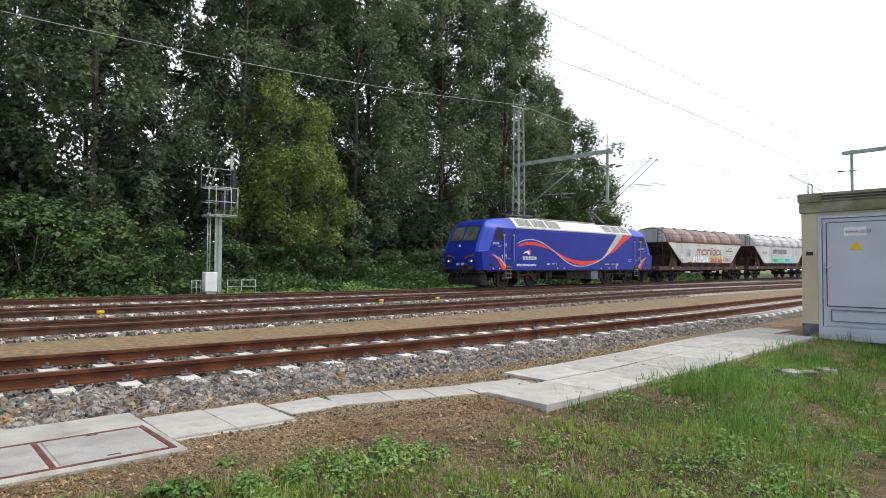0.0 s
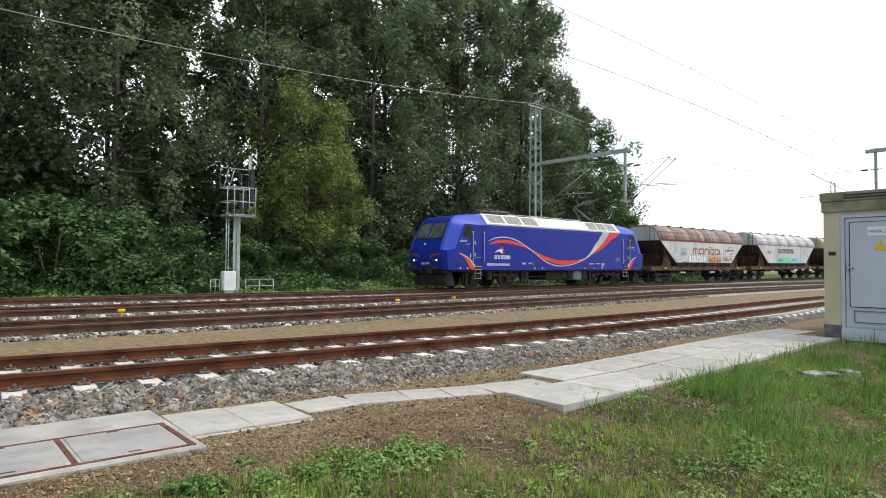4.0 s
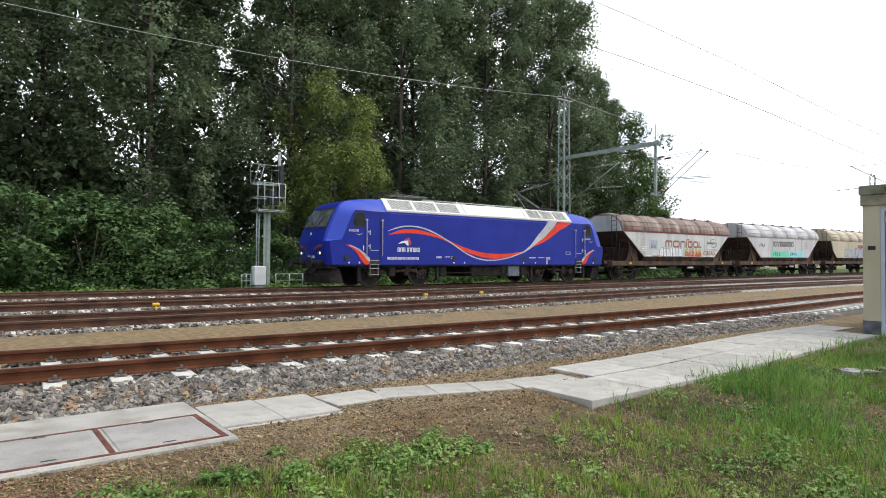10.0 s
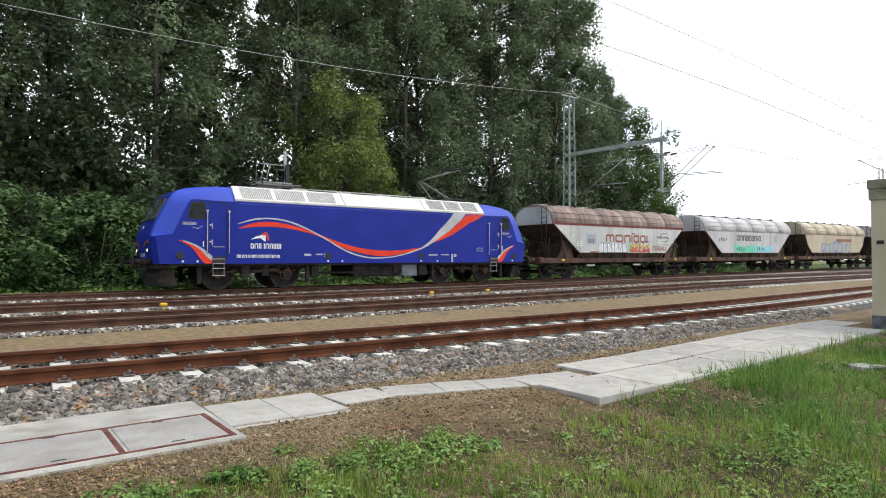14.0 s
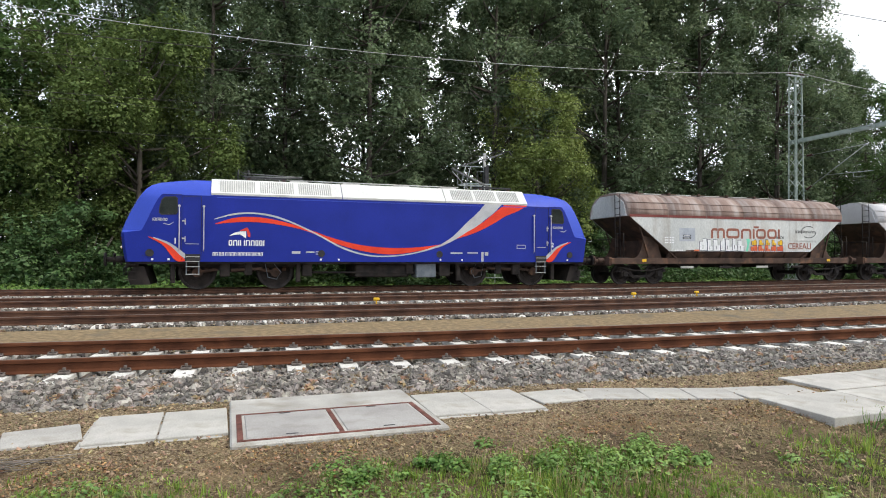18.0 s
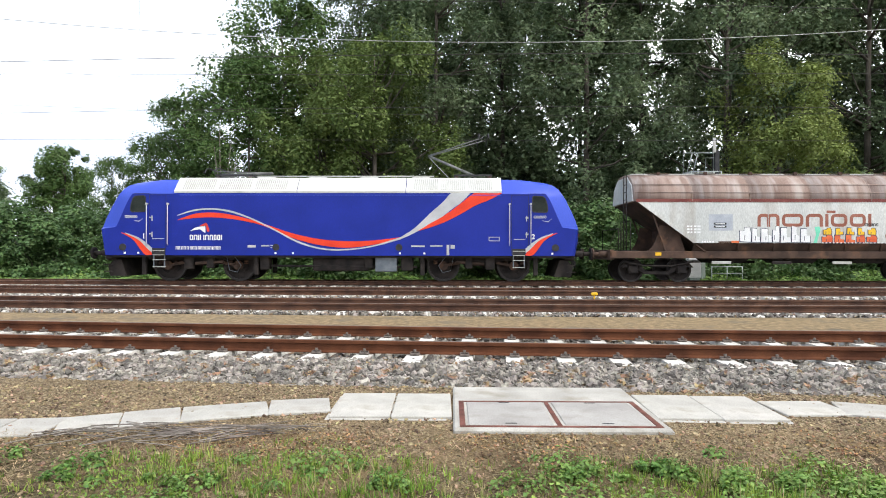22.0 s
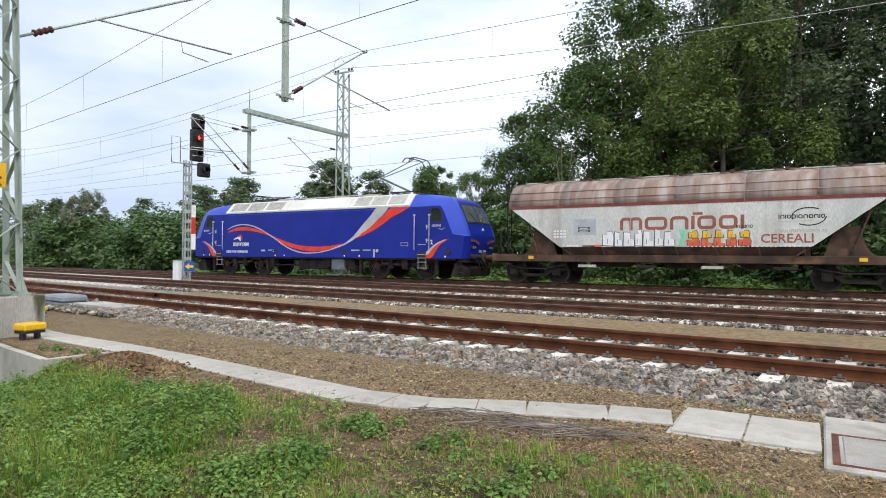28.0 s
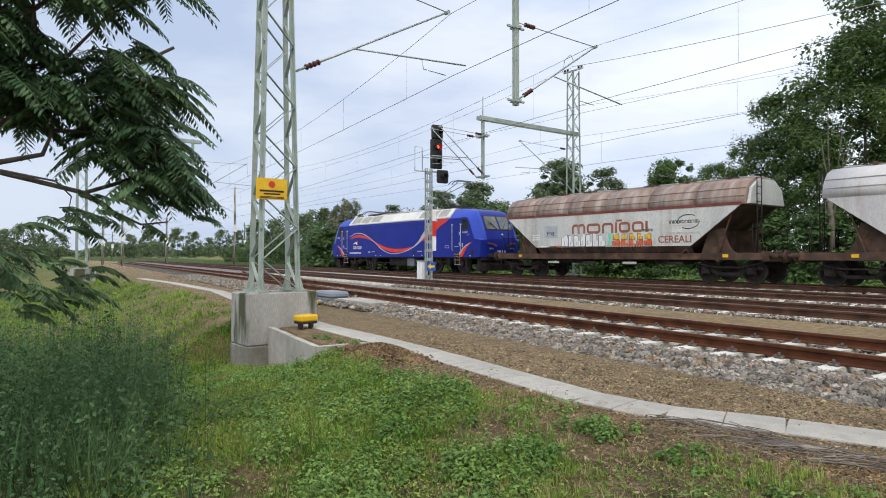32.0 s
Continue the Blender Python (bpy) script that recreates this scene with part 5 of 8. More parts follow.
def ribbon(parent, name, mat, rows, y, thick=0.006, label=""):
    """A band of paint on the side: rows of x, upper z, lower z."""
    bm = bmesh.new()
    up = [bm.verts.new((x, y, a)) for x, a, b in rows]
    lo = [bm.verts.new((x, y, b)) for x, a, b in rows]
    for k in range(len(rows) - 1):
        bm.faces.new((lo[k], lo[k + 1], up[k + 1], up[k]))
    r = bmesh.ops.extrude_face_region(bm, geom=bm.faces[:])
    bmesh.ops.translate(bm, verts=[v for v in r["geom"] if isinstance(v, bmesh.types.BMVert)], vec=(0, -thick, 0))
    bmesh.ops.recalc_face_normals(bm, faces=bm.faces[:])
    return part(name, bm, mat, parent, label)


def curve_rows(knots, n=40):
    """Smooth rows of x, upper, lower through knots of the same, by monotone pieces."""
    kx = np.array([k[0] for k in knots])
    xs = np.linspace(kx[0], kx[-1], n)
    def fit(col):
        v = np.array([k[col] for k in knots])
        m = np.gradient(v, kx)
        out = []
        for x in xs:
            i = min(max(np.searchsorted(kx, x) - 1, 0), len(kx) - 2)
            h = kx[i + 1] - kx[i]
            t = (x - kx[i]) / h
            out.append((2 * t**3 - 3 * t**2 + 1) * v[i] + (t**3 - 2 * t**2 + t) * h * m[i] + (-2 * t**3 + 3 * t**2) * v[i + 1] + (t**3 - t**2) * h * m[i + 1])
        return out
    return list(zip(xs, fit(1), fit(2)))


def build_loco():
    lo = thing("electric_locomotive", pose(0, 24.4, 0), "ultramarine blue electric locomotive with red and silver swooshes on the rails", "locomotive")
    bm = bmesh.new()
    # main box with bevelled roof shoulders, cabs added as shaped ends
    def v(x, y, z):
        return bm.verts.new((x, y, z))
    rows = []
    for x, w, zk in ((-6.0, 1.49, 3.30), (6.0, 1.49, 3.30)):
        rows.append([v(x, -w, 0.98), v(x, -w, zk), v(x, -0.98, 3.86), v(x, 0.98, 3.86), v(x, w, zk), v(x, w, 0.98)])
    for k in range(6):
        bm.faces.new((rows[0][k], rows[1][k], rows[1][(k + 1) % 6], rows[0][(k + 1) % 6]))
    bmesh.ops.recalc_face_normals(bm, faces=bm.faces[:])
    part("body_side", bm, M_BLUE, lo, "ultramarine blue smooth body side")
    for s in (-1, 1):
        build_cab(lo, s)
    # roof panels
    panels = [(-6.08, -1.55, True), (-1.52, 2.48, False), (2.51, 6.02, True)]
    for a, b, grilles in panels:
        for side in (-1, 1):
            bm = bmesh.new()
            prism(bm, [(side * 1.50, 3.29), (side * 1.52, 3.36), (side * 1.02, 3.90), (side * 0.96, 3.88), (side * 1.40, 3.34)], a, b, axis="x")
            pan = part("roof_panel", bm, M_ROOFWHITE, lo, "off-white sloping roof panel")
            if grilles:
                n = 3
                w = (b - a - 0.5) / n
                for g in range(n):
                    g0 = a + 0.25 + g * w + 0.06
                    bm = bmesh.new()
                    x = g0
                    while x < g0 + w - 0.16:
                        aa, bb = Vector((x, side * 1.475, 3.425)), Vector((x, side * 1.09, 3.845))
                        beam(bm, aa, bb, 0.035, 0.02, (0, side, 1))
                        x += 0.075
                    part("grille", bm, M_GRILLE, pan, "fine vertical louvres")
    bm = bmesh.new()
    box(bm, -6.0, -0.97, 3.80, 6.0, 0.97, 3.88, 0.02)
    part("roof_deck", bm, M_ROOFWHITE, lo)
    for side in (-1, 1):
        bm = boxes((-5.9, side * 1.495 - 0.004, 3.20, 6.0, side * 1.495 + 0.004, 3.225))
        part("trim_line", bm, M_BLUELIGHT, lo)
    # swooshes on both sides
    for side in (-1, 1):
        y = side * 1.492 if side < 0 else 1.498
        red = [(-5.95, 2.30, 2.28), (-5.3, 2.52, 2.36), (-4.6, 2.56, 2.38), (-3.6, 2.40, 2.27), (-2.75, 2.15, 2.07), (-1.9, 1.86, 1.70), (-0.9, 1.62, 1.41),
               (0.4, 1.51, 1.27), (1.3, 1.54, 1.38), (2.3, 1.66, 1.60)]
        ribbon(lo, "red_swoosh", M_ORANGE, curve_rows(red), y, 0.006, "red-orange painted swoosh")
        red2 = [(2.55, 1.82, 1.80), (3.2, 2.08, 1.96), (4.0, 2.52, 2.25), (4.7, 3.05, 2.62), (5.0, 3.28, 2.80), (5.6, 3.28, 3.05), (6.02, 3.29, 3.27)]
        ribbon(lo, "red_swoosh", M_ORANGE, curve_rows(red2), y, 0.006, "red-orange painted swoosh")
        grey = [(-5.98, 2.46, 2.44), (-5.4, 2.66, 2.60), (-4.75, 2.72, 2.67), (-4.0, 2.64, 2.57), (-3.2, 2.36, 2.30), (-2.4, 1.98, 1.92), (-1.5, 1.52, 1.45),
                (-0.6, 1.26, 1.20), (0.4, 1.23, 1.18), (1.3, 1.36, 1.31), (2.3, 1.66, 1.58)]
        ribbon(lo, "silver_swoosh", M_SILVER, curve_rows(grey), y, 0.008, "silver-grey painted swoosh")
        grey2 = [(2.3, 1.66, 1.58), (2.8, 1.98, 1.81), (3.4, 2.55, 2.17), (3.9, 3.0, 2.46), (4.15, 3.28, 2.66), (4.6, 3.29, 3.0), (4.86, 3.29, 3.27)]
        ribbon(lo, "silver_swoosh", M_SILVER, curve_rows(grey2), y, 0.008, "silver-grey painted swoosh")
        yy = side * 1.497
        for s in (-1, 1):
            st = [(s * 6.88, 1.02, 1.0), (s * 7.15, 1.36, 1.0), (s * 7.6, 1.66, 1.54), (s * 8.05, 1.83, 1.81)]
            ribbon(lo, "corner_swoosh", M_ORANGE, sorted(curve_rows(sorted(st))), yy if side > 0 else -1.492, 0.006, "red corner stripe")
            st = [(s * 6.68, 1.02, 1.0), (s * 6.98, 1.32, 1.14), (s * 7.35, 1.60, 1.50), (s * 7.9, 1.82, 1.79)]
            ribbon(lo, "corner_swoosh", M_SILVER, sorted(curve_rows(sorted(st))), yy if side > 0 else -1.494, 0.006, "silver corner stripe")
    # emblem and lettering stand-ins, service marks
    f = lo
    ym = -1.497
    ribbon(f, "emblem", M_WHITE, [(-5.47, 1.89, 1.88), (-5.30, 2.00, 1.92), (-5.12, 2.04, 1.94), (-4.94, 2.05, 1.81), (-4.92, 2.05, 1.81)], ym, 0.005, "white sail-shaped emblem")
    ribbon(f, "emblem", M_RED, [(-5.12, 2.08, 2.06), (-4.90, 2.19, 2.06), (-4.86, 2.15, 1.86), (-4.78, 1.98, 1.84)], ym, 0.005, "red emblem tip")
    plain_marks_row(f, M_WHITE, -5.50, 1.54, 0.20, 0.036, (("ring", 0.12), ("arch", 0.14), ("bar", 0), ("bar", 0), ("gap", 0.04), ("bar", 0), ("arch", 0.14), ("arch", 0.13), ("ring", 0.10), ("ring", 0.11), ("bar", 0)), ym)
    block_letters(f, M_WHITE, -6.02, 1.19, (0.07, 0.07, 0.0, 0.07, 0.07, 0.0, 0.07, 0.0, 0.07, 0.07, 0.07, 0.0, 0.07, 0.07, 0.07, 0.04, 0.07, 0.07, 0.04, 0.07, 0.07, 0.07), 0.12, ym, 0.022, ring=0.022)
    plain_marks_row(f, M_SILVER, -7.92, 2.36, 0.10, 0.02, (("bar", 0), ("ring", 0.07), ("arch", 0.06), ("bar", 0), ("ring", 0.07), ("arch", 0.06), ("ring", 0.07)), ym)
    plain_marks_row(f, M_SILVER, 7.20, 2.36, 0.10, 0.02, (("bar", 0), ("ring", 0.07), ("arch", 0.06), ("bar", 0), ("ring", 0.07), ("arch", 0.06), ("ring", 0.07)), ym)
    for x in (-7.5, 7.62):
        ribbon(f, "name_flourish", M_SILVER, [(x - 0.10, 2.28, 2.27), (x + 0.10, 2.25, 2.22), (x + 0.24, 2.33, 2.32)], ym, 0.004)
    for x0, x1, z0, z1 in ((-3.35, -3.05, 1.27, 1.36), (-2.85, -2.55, 1.31, 1.36), (-2.5, -2.2, 1.25, 1.28), (-2.5, -2.2, 1.33, 1.36), (2.7, 3.2, 1.30, 1.36), (3.4, 3.85, 1.32, 1.36),
                           (4.0, 4.1, 1.0, 1.38), (4.15, 4.3, 1.24, 1.38), (5.55, 5.95, 1.52, 1.545), (5.55, 5.95, 1.655, 1.68), (5.55, 5.575, 1.52, 1.68), (5.925, 5.95, 1.52, 1.68)):
        part("lettering_bar", boxes((x0, ym - 0.003, z0, x1, ym, z1)), M_SILVER, f)
    for words, x in (("1", -7.28), ("2", 7.12)):
        text_part("cab_number", words, 0.26, M_WHITE, f, pose(x, ym - 0.002, 1.60, 90, 0, 0), "white cab number", 0.006)
    for x in (-8.0, -2.3, 2.25, 8.0):
        bm = bmesh.new()
        disc(bm, (x, -1.49, 1.28), 0.13, 0.03, "y", 18)
        part("socket", bm, M_BLACK, lo, "round black opening")
    for x in (-7.95, -7.45, -2.35, -1.7, 2.25, 3.15, 7.85):
        part("reflector", boxes((x, ym - 0.006, 1.03, x + 0.07, ym, 1.10)), M_WHITE, lo)
    build_loco_under(lo)
    build_pantograph(lo, -4.2, 0)
    build_pantograph(lo, 5.0, 1)
    bm = bmesh.new()
    for x in (-3.0, -1.0, 1.0, 3.0):
        box(bm, x - 0.35, -0.4, 3.88, x + 0.35, 0.4, 4.02, 0.03)
    tube(bm, [(-3.5, -0.2, 4.06), (3.5, -0.2, 4.06)], 0.025, 6)
    part("roof_equipment", bm, M_GRILLE, lo)
    return lo


CAB_LEVELS = [   # height; side crease x, y; outer edge x, y; front edge x, y; nose x
    (0.98, 8.66, 1.46, 8.74, 1.32, 8.78, 1.14, 8.84),
    (1.50, 8.74, 1.47, 8.83, 1.31, 8.88, 1.13, 8.94),
    (1.95, 8.80, 1.48, 8.87, 1.30, 8.92, 1.12, 8.98),
    (2.03, 8.25, 1.49, 8.85, 1.28, 8.89, 1.11, 8.95),
    (2.35, 8.10, 1.49, 8.74, 1.26, 8.79, 1.10, 8.85),
    (2.80, 7.91, 1.49, 8.53, 1.24, 8.58, 1.09, 8.64),
    (3.10, 7.76, 1.49, 8.38, 1.22, 8.43, 1.07, 8.48),
    (3.26, 7.64, 1.49, 8.29, 1.20, 8.33, 1.06, 8.38),
    (3.46, 7.44, 1.35, 8.15, 1.14, 8.19, 1.02, 8.23),
    (3.60, 7.28, 1.22, 7.98, 1.06, 8.02, 0.96, 8.05),
    (3.70, 7.10, 1.13, 7.70, 0.99, 7.74, 0.88, 7.77),
    (3.77, 6.92, 1.06, 7.28, 0.94, 7.32, 0.84, 7.34),
    (3.83, 6.60, 1.00, 6.78, 0.90, 6.82, 0.80, 6.84),
]


def nose_x(z):
    return float(np.interp(z, [r[0] for r in CAB_LEVELS], [r[5] for r in CAB_LEVELS]))


def build_cab(lo, s):
    """One end: flat sides, a slanted shoulder that runs round the cheek down to a knee, a raked nose with windscreen and lamps, and the cab door."""
    bodies = {"cab": bmesh.new(), "shoulder": bmesh.new()}
    def face(kind, *pts):
        bm = bodies[kind]
        vs = [bm.verts.new((s * x, y, z)) for x, y, z in pts]
        bm.faces.new(vs)
    for side in (-1, 1):
        rows = []
        for z, cx, cy, ox, oy, fx, fy, nx in CAB_LEVELS:
            ry = 1.49 if z <= 3.3 else 1.49 - (z - 3.3) / 0.56 * 0.51
            rows.append([(6.0, side * ry, z), (cx, side * cy, z), (ox, side * oy, z), (fx, side * fy, z), (nx, 0, z + 0.004)])
        for a, b in zip(rows, rows[1:]):
            # shoulder and cheek faces take the paler blue, a painted sky sheen
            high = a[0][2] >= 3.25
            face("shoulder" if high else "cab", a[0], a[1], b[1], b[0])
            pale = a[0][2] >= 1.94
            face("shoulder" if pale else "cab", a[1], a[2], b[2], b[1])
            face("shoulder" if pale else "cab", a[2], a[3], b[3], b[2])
            face("cab", a[3], a[4], b[4], b[3])
        face("cab", *rows[0])
        face("shoulder", *rows[-1])
    for bm in bodies.values():
        bmesh.ops.remove_doubles(bm, verts=bm.verts[:], dist=0.001)
        bmesh.ops.recalc_face_normals(bm, faces=bm.faces[:])
        for f in bm.faces:
            f.smooth = f.calc_area() < 1.0
        for e in bm.edges:
            e.smooth = len(e.link_faces) == 2 and e.calc_face_angle(0) < 0.5
    cab = part("cab", bodies["cab"], M_BLUE, lo, "blue driver's cab with a raked nose")
    part("upper_cheek", bodies["shoulder"], M_BLUELIGHT, cab, "blue slanted shoulder, sky sheen painted in as a paler blue")
    for side in (-1, 1):
        # side window
        bm = bmesh.new()
        y = side * 1.494
        prism(bm, [(s * 7.14, 2.64), (s * 7.19, 2.58), (s * 7.66, 2.56), (s * 7.735, 2.63), (s * 7.715, 2.85), (s * 7.64, 3.10), (s * 7.55, 3.185), (s * 7.20, 3.20), (s * 7.14, 3.14)], y - 0.008, y + 0.008)
        part("window_seal", bm, M_BLACK, cab)
        bm = bmesh.new()
        prism(bm, [(s * 7.175, 2.65), (s * 7.21, 2.615), (s * 7.645, 2.60), (s * 7.70, 2.65), (s * 7.68, 2.85), (s * 7.61, 3.085), (s * 7.535, 3.15), (s * 7.215, 3.165), (s * 7.175, 3.12)], y - 0.014, y + 0.014)
        part("side_window", bm, M_CABGLASS, cab, "dark cab side window")
        bm = boxes(sorted_box(s * 7.0, y - 0.005, 3.262, s * 7.60, y + 0.005, 3.272))
        part("cornice_line", bm, M_UNDER, cab)
        # door outline with handrails
        bm = bmesh.new()
        for x in (6.39, 7.01):
            box(bm, *sorted_box(s * x - 0.006, y - 0.004, 1.05, s * x + 0.006, y + 0.004, 3.22))
        box(bm, *sorted_box(s * 6.39, y - 0.004, 3.205, s * 7.01, y + 0.004, 3.217))
        part("door_seam", bm, M_BLACK, cab)
        for x in (6.31, 7.09):
            bm = bmesh.new()
            tube(bm, [(s * x, side * 1.50, 1.35), (s * x, side * 1.56, 1.40), (s * x, side * 1.56, 2.82), (s * x, side * 1.50, 2.88)], 0.018, 8)
            disc(bm, (s * x, side * 1.54, 2.88), 0.04, 0.10, "y", 10)
            part("handrail", bm, M_SILVER, cab, "vertical steel handrail")
        for z in (1.75, 2.35):
            bm = boxes(sorted_box(s * 6.95 - 0.05, y - 0.03, z, s * 6.95 + 0.05, y + 0.03, z + 0.05), sorted_box(s * 6.92, y - 0.03, z - 0.1, s * 6.92 + 0.03, y + 0.03, z + 0.1))
            part("door_handle", bm, M_SILVER, cab)
        bm = boxes(sorted_box(s * 6.47, y - 0.006, 1.58, s * 6.89, y + 0.006, 1.60))
        part("door_line", bm, M_SILVER, cab)
        bm = boxes(sorted_box(s * 6.42, y - 0.01, 0.99, s * 6.90, y + 0.01, 1.24))
        part("step_recess", bm, M_BLACK, cab)
        for x in (6.46, 6.86):
            part("step_rail", boxes(sorted_box(s * x - 0.018, side * 1.42, 0.52, s * x + 0.018, side * 1.46, 1.0)), M_GREYBOX, cab)
        for z in (0.54, 0.80, 0.98, 1.14):
            part("step", boxes(sorted_box(s * 6.44, side * 1.36, z, s * 6.88, side * 1.51, z + 0.024)), M_GRILLE, cab, "grey steel cab step")
        part("exhaust_mark", boxes(sorted_box(s * 8.02, y - 0.004, 1.19, s * 8.24, y + 0.004, 1.20)), M_BLACK, cab)
    # windscreen panes and surround
    for side in (-1, 1):
        for name, mat, rim, lift in (("screen_seal", M_BLACK, 0.055, 0.030), ("windscreen", M_SCREEN, 0.0, 0.042)):
            bm = bmesh.new()
            pts = []
            for yy, zz in ((0.06 - rim, 2.58 - rim), (0.98 + rim, 2.58 - rim), (0.92 + rim, 3.30 + rim), (0.06 - rim, 3.32 + rim)):
                pts.append((s * (nose_x(zz) + 0.05 * (1 - abs(yy) / 1.1) + lift), side * yy, zz))
            bm.faces.new([bm.verts.new(p) for p in pts])
            r = bmesh.ops.extrude_face_region(bm, geom=bm.faces[:])
            bmesh.ops.translate(bm, verts=[x for x in r["geom"] if isinstance(x, bmesh.types.BMVert)], vec=(s * -0.05, 0, 0))
            bmesh.ops.recalc_face_normals(bm, faces=bm.faces[:])
            part(name, bm, mat, cab, "raked windscreen pane" if rim == 0 else "black rubber seal")
        bm = bmesh.new()
        tube(bm, [(s * (nose_x(2.56) + 0.10), side * 0.2, 2.56), (s * (nose_x(3.0) + 0.09), side * 0.62, 3.0)], 0.012, 5)
        part("wiper", bm, M_BLACK, cab)
        for yy, r_, mat in ((0.88, 0.055, M_HEADLIGHT if s < 0 else M_GREYBOX), (0.70, 0.05, M_GREYBOX)):
            bm = bmesh.new()
            disc(bm, (s * 8.905, side * yy, 1.46), r_ + 0.018, 0.05, "x", 18)
            part("lamp_housing", bm, M_BLACK, cab)
            bm = bmesh.new()
            disc(bm, (s * 8.925, side * yy, 1.46), r_, 0.05, "x", 18)
            part("headlight", bm, mat, cab, "small round lamp")
        bm = bmesh.new()
        arc = [(0.40, 1.60), (0.60, 1.70), (0.85, 1.76), (1.08, 1.76)]
        for (y0, z0), (y1, z1) in zip(arc, arc[1:]):
            beam(bm, (s * 8.955, side * y0, z0), (s * 8.935, side * y1, z1), 0.10, 0.02, (s, 0, 0))
        part("front_stripe", bm, M_MAROON, cab, "dark red front stripe")
    block_letters_front(cab, s)


def block_letters_front(cab, s):
    bm = bmesh.new()
    for k in range(7):
        if k != 3:
            box(bm, *sorted_box(s * 8.88, -0.30 + k * 0.09, 1.24, s * 8.915, -0.24 + k * 0.09, 1.36))
    part("lettering_bar", bm, M_SILVER, cab, "row of pale bars on the nose")
    bm = bmesh.new()
    prism(bm, [(-0.10, 2.20), (0.16, 2.22), (0.10, 2.34)], s * 8.80, s * 8.885, axis="x")
    part("front_emblem", bm, M_WHITE, cab, "small pale emblem")


def build_loco_under(lo):
    bm = boxes((-8.4, -1.42, 0.90, 8.4, 1.42, 0.985))
    part("underframe", bm, M_UNDER, lo, "dark underframe")
    for s in (-1, 1):
        # bogie
        for k, x in enumerate((3.875, 6.525)):
            wheelset(lo, s * x, 0.625)
        for side in (-1, 1):
            bm = bmesh.new()
            prism(bm, [(s * 2.95, 0.80), (s * 3.0, 0.95), (s * 7.4, 0.95), (s * 7.45, 0.80), (s * 6.0, 0.80), (s * 5.7, 0.60), (s * 4.7, 0.60), (s * 4.4, 0.80)], side * 0.98, side * 1.10)
            bogie = part("bogie_frame", bm, M_UNDER, lo, "dark welded bogie frame")
            for x in (3.875, 6.525):
                bm = bmesh.new()
                disc(bm, (s * x, side * 0.95, 0.60), 0.17, 0.14, "y", 18)
                beam(bm, (s * x, side * 0.95, 0.60), (s * (x + (0.75 if x < 5 else -0.75)), side * 0.97, 0.74), 0.10, 0.16, (0, 1, 0))
                part("axle_box", bm, M_UNDERBROWN, bogie, "dusty axle box and guide arm")
                for dx in (-0.30, 0.30):
                    bm = bmesh.new()
                    for h in range(4):
                        disc(bm, (s * x + dx, side * 0.95, 0.68 + h * 0.06), 0.075, 0.034, "z", 12)
                    part("coil_spring", bm, M_UNDERBROWN, bogie)
            for x0, z0, w in ((4.70, 0.50, 0.26), (5.45, 0.46, 0.34)):
                bm = bmesh.new()
                box(bm, *sorted_box(s * x0, side * 1.10, z0, s * (x0 + w), side * 1.30, 0.95), 0.03)
                part("damper_box", bm, M_UNDER, bogie)
            bm = bmesh.new()
            tube(bm, [(s * 4.35, side * 1.22, 0.74), (s * 5.4, side * 1.22, 0.68)], 0.055, 10)
            part("damper", bm, M_UNDERBROWN, bogie, "yaw damper cylinder")
            bm = bmesh.new()
            tube(bm, [(s * 3.95, side * 1.12, 0.92), (s * 3.70, side * 1.16, 0.60), (s * 3.85, side * 1.14, 0.35), (s * 4.15, side * 1.12, 0.42), (s * 4.25, side * 1.12, 0.90)], 0.014, 6)
            part("cable_loop", bm, M_GREYBOX, bogie)
            for x0 in (3.02, 7.22):
                bm = bmesh.new()
                box(bm, *sorted_box(s * x0, side * 1.16, 0.25, s * (x0 + 0.16), side * 1.30, 0.95), 0.02)
                part("sand_pipe", bm, M_UNDER, bogie)
        # pilot and end gear
        bm = bmesh.new()
        box(bm, *sorted_box(s * 8.36, -1.3, 0.80, s * 8.74, 1.3, 1.25), 0.03)
        part("buffer_beam", bm, M_UNDER, lo, "dark buffer beam")
        bm = bmesh.new()
        prism(bm, [(s * 8.0, 0.20), (s * 8.62, 0.20), (s * 8.70, 0.55), (s * 8.5, 0.82), (s * 8.2, 0.82)], -1.2, 1.2)
        part("rail_guard", bm, M_UNDER, lo)
        buffer_pair(lo, s * 8.70, s, 1.06, 0.74)
        bm = bmesh.new()
        for k in range(3):
            y = -0.35 + 0.3 * k
            tube(bm, [(s * 8.74, y, 0.95), (s * 8.95, y, 0.72), (s * 8.93, y + 0.05, 0.5)], 0.028, 6)
        part("brake_hose", bm, M_BLACK, lo)
        for z in (0.36, 0.62, 0.86):
            bm = bmesh.new()
            box(bm, *sorted_box(s * 8.45, -1.42, z, s * 8.75, -1.30, z + 0.03))
            part("shunter_step", bm, M_UNDER, lo)
    bm = bmesh.new()
    box(bm, -1.0, -1.22, 0.40, 1.1, 0.9, 0.92, 0.05)
    part("equipment_box", bm, M_UNDER, lo, "black underfloor equipment case")
    bm = bmesh.new()
    box(bm, 1.35, -1.36, 0.38, 2.15, -0.6, 0.93, 0.03)
    part("battery_box", bm, M_GREYBOX, lo, "grey underfloor box")
    for x0, x1, z0 in ((-2.95, -2.6, 0.45), (0.95, 1.25, 0.5), (2.3, 2.75, 0.42)):
        bm = bmesh.new()
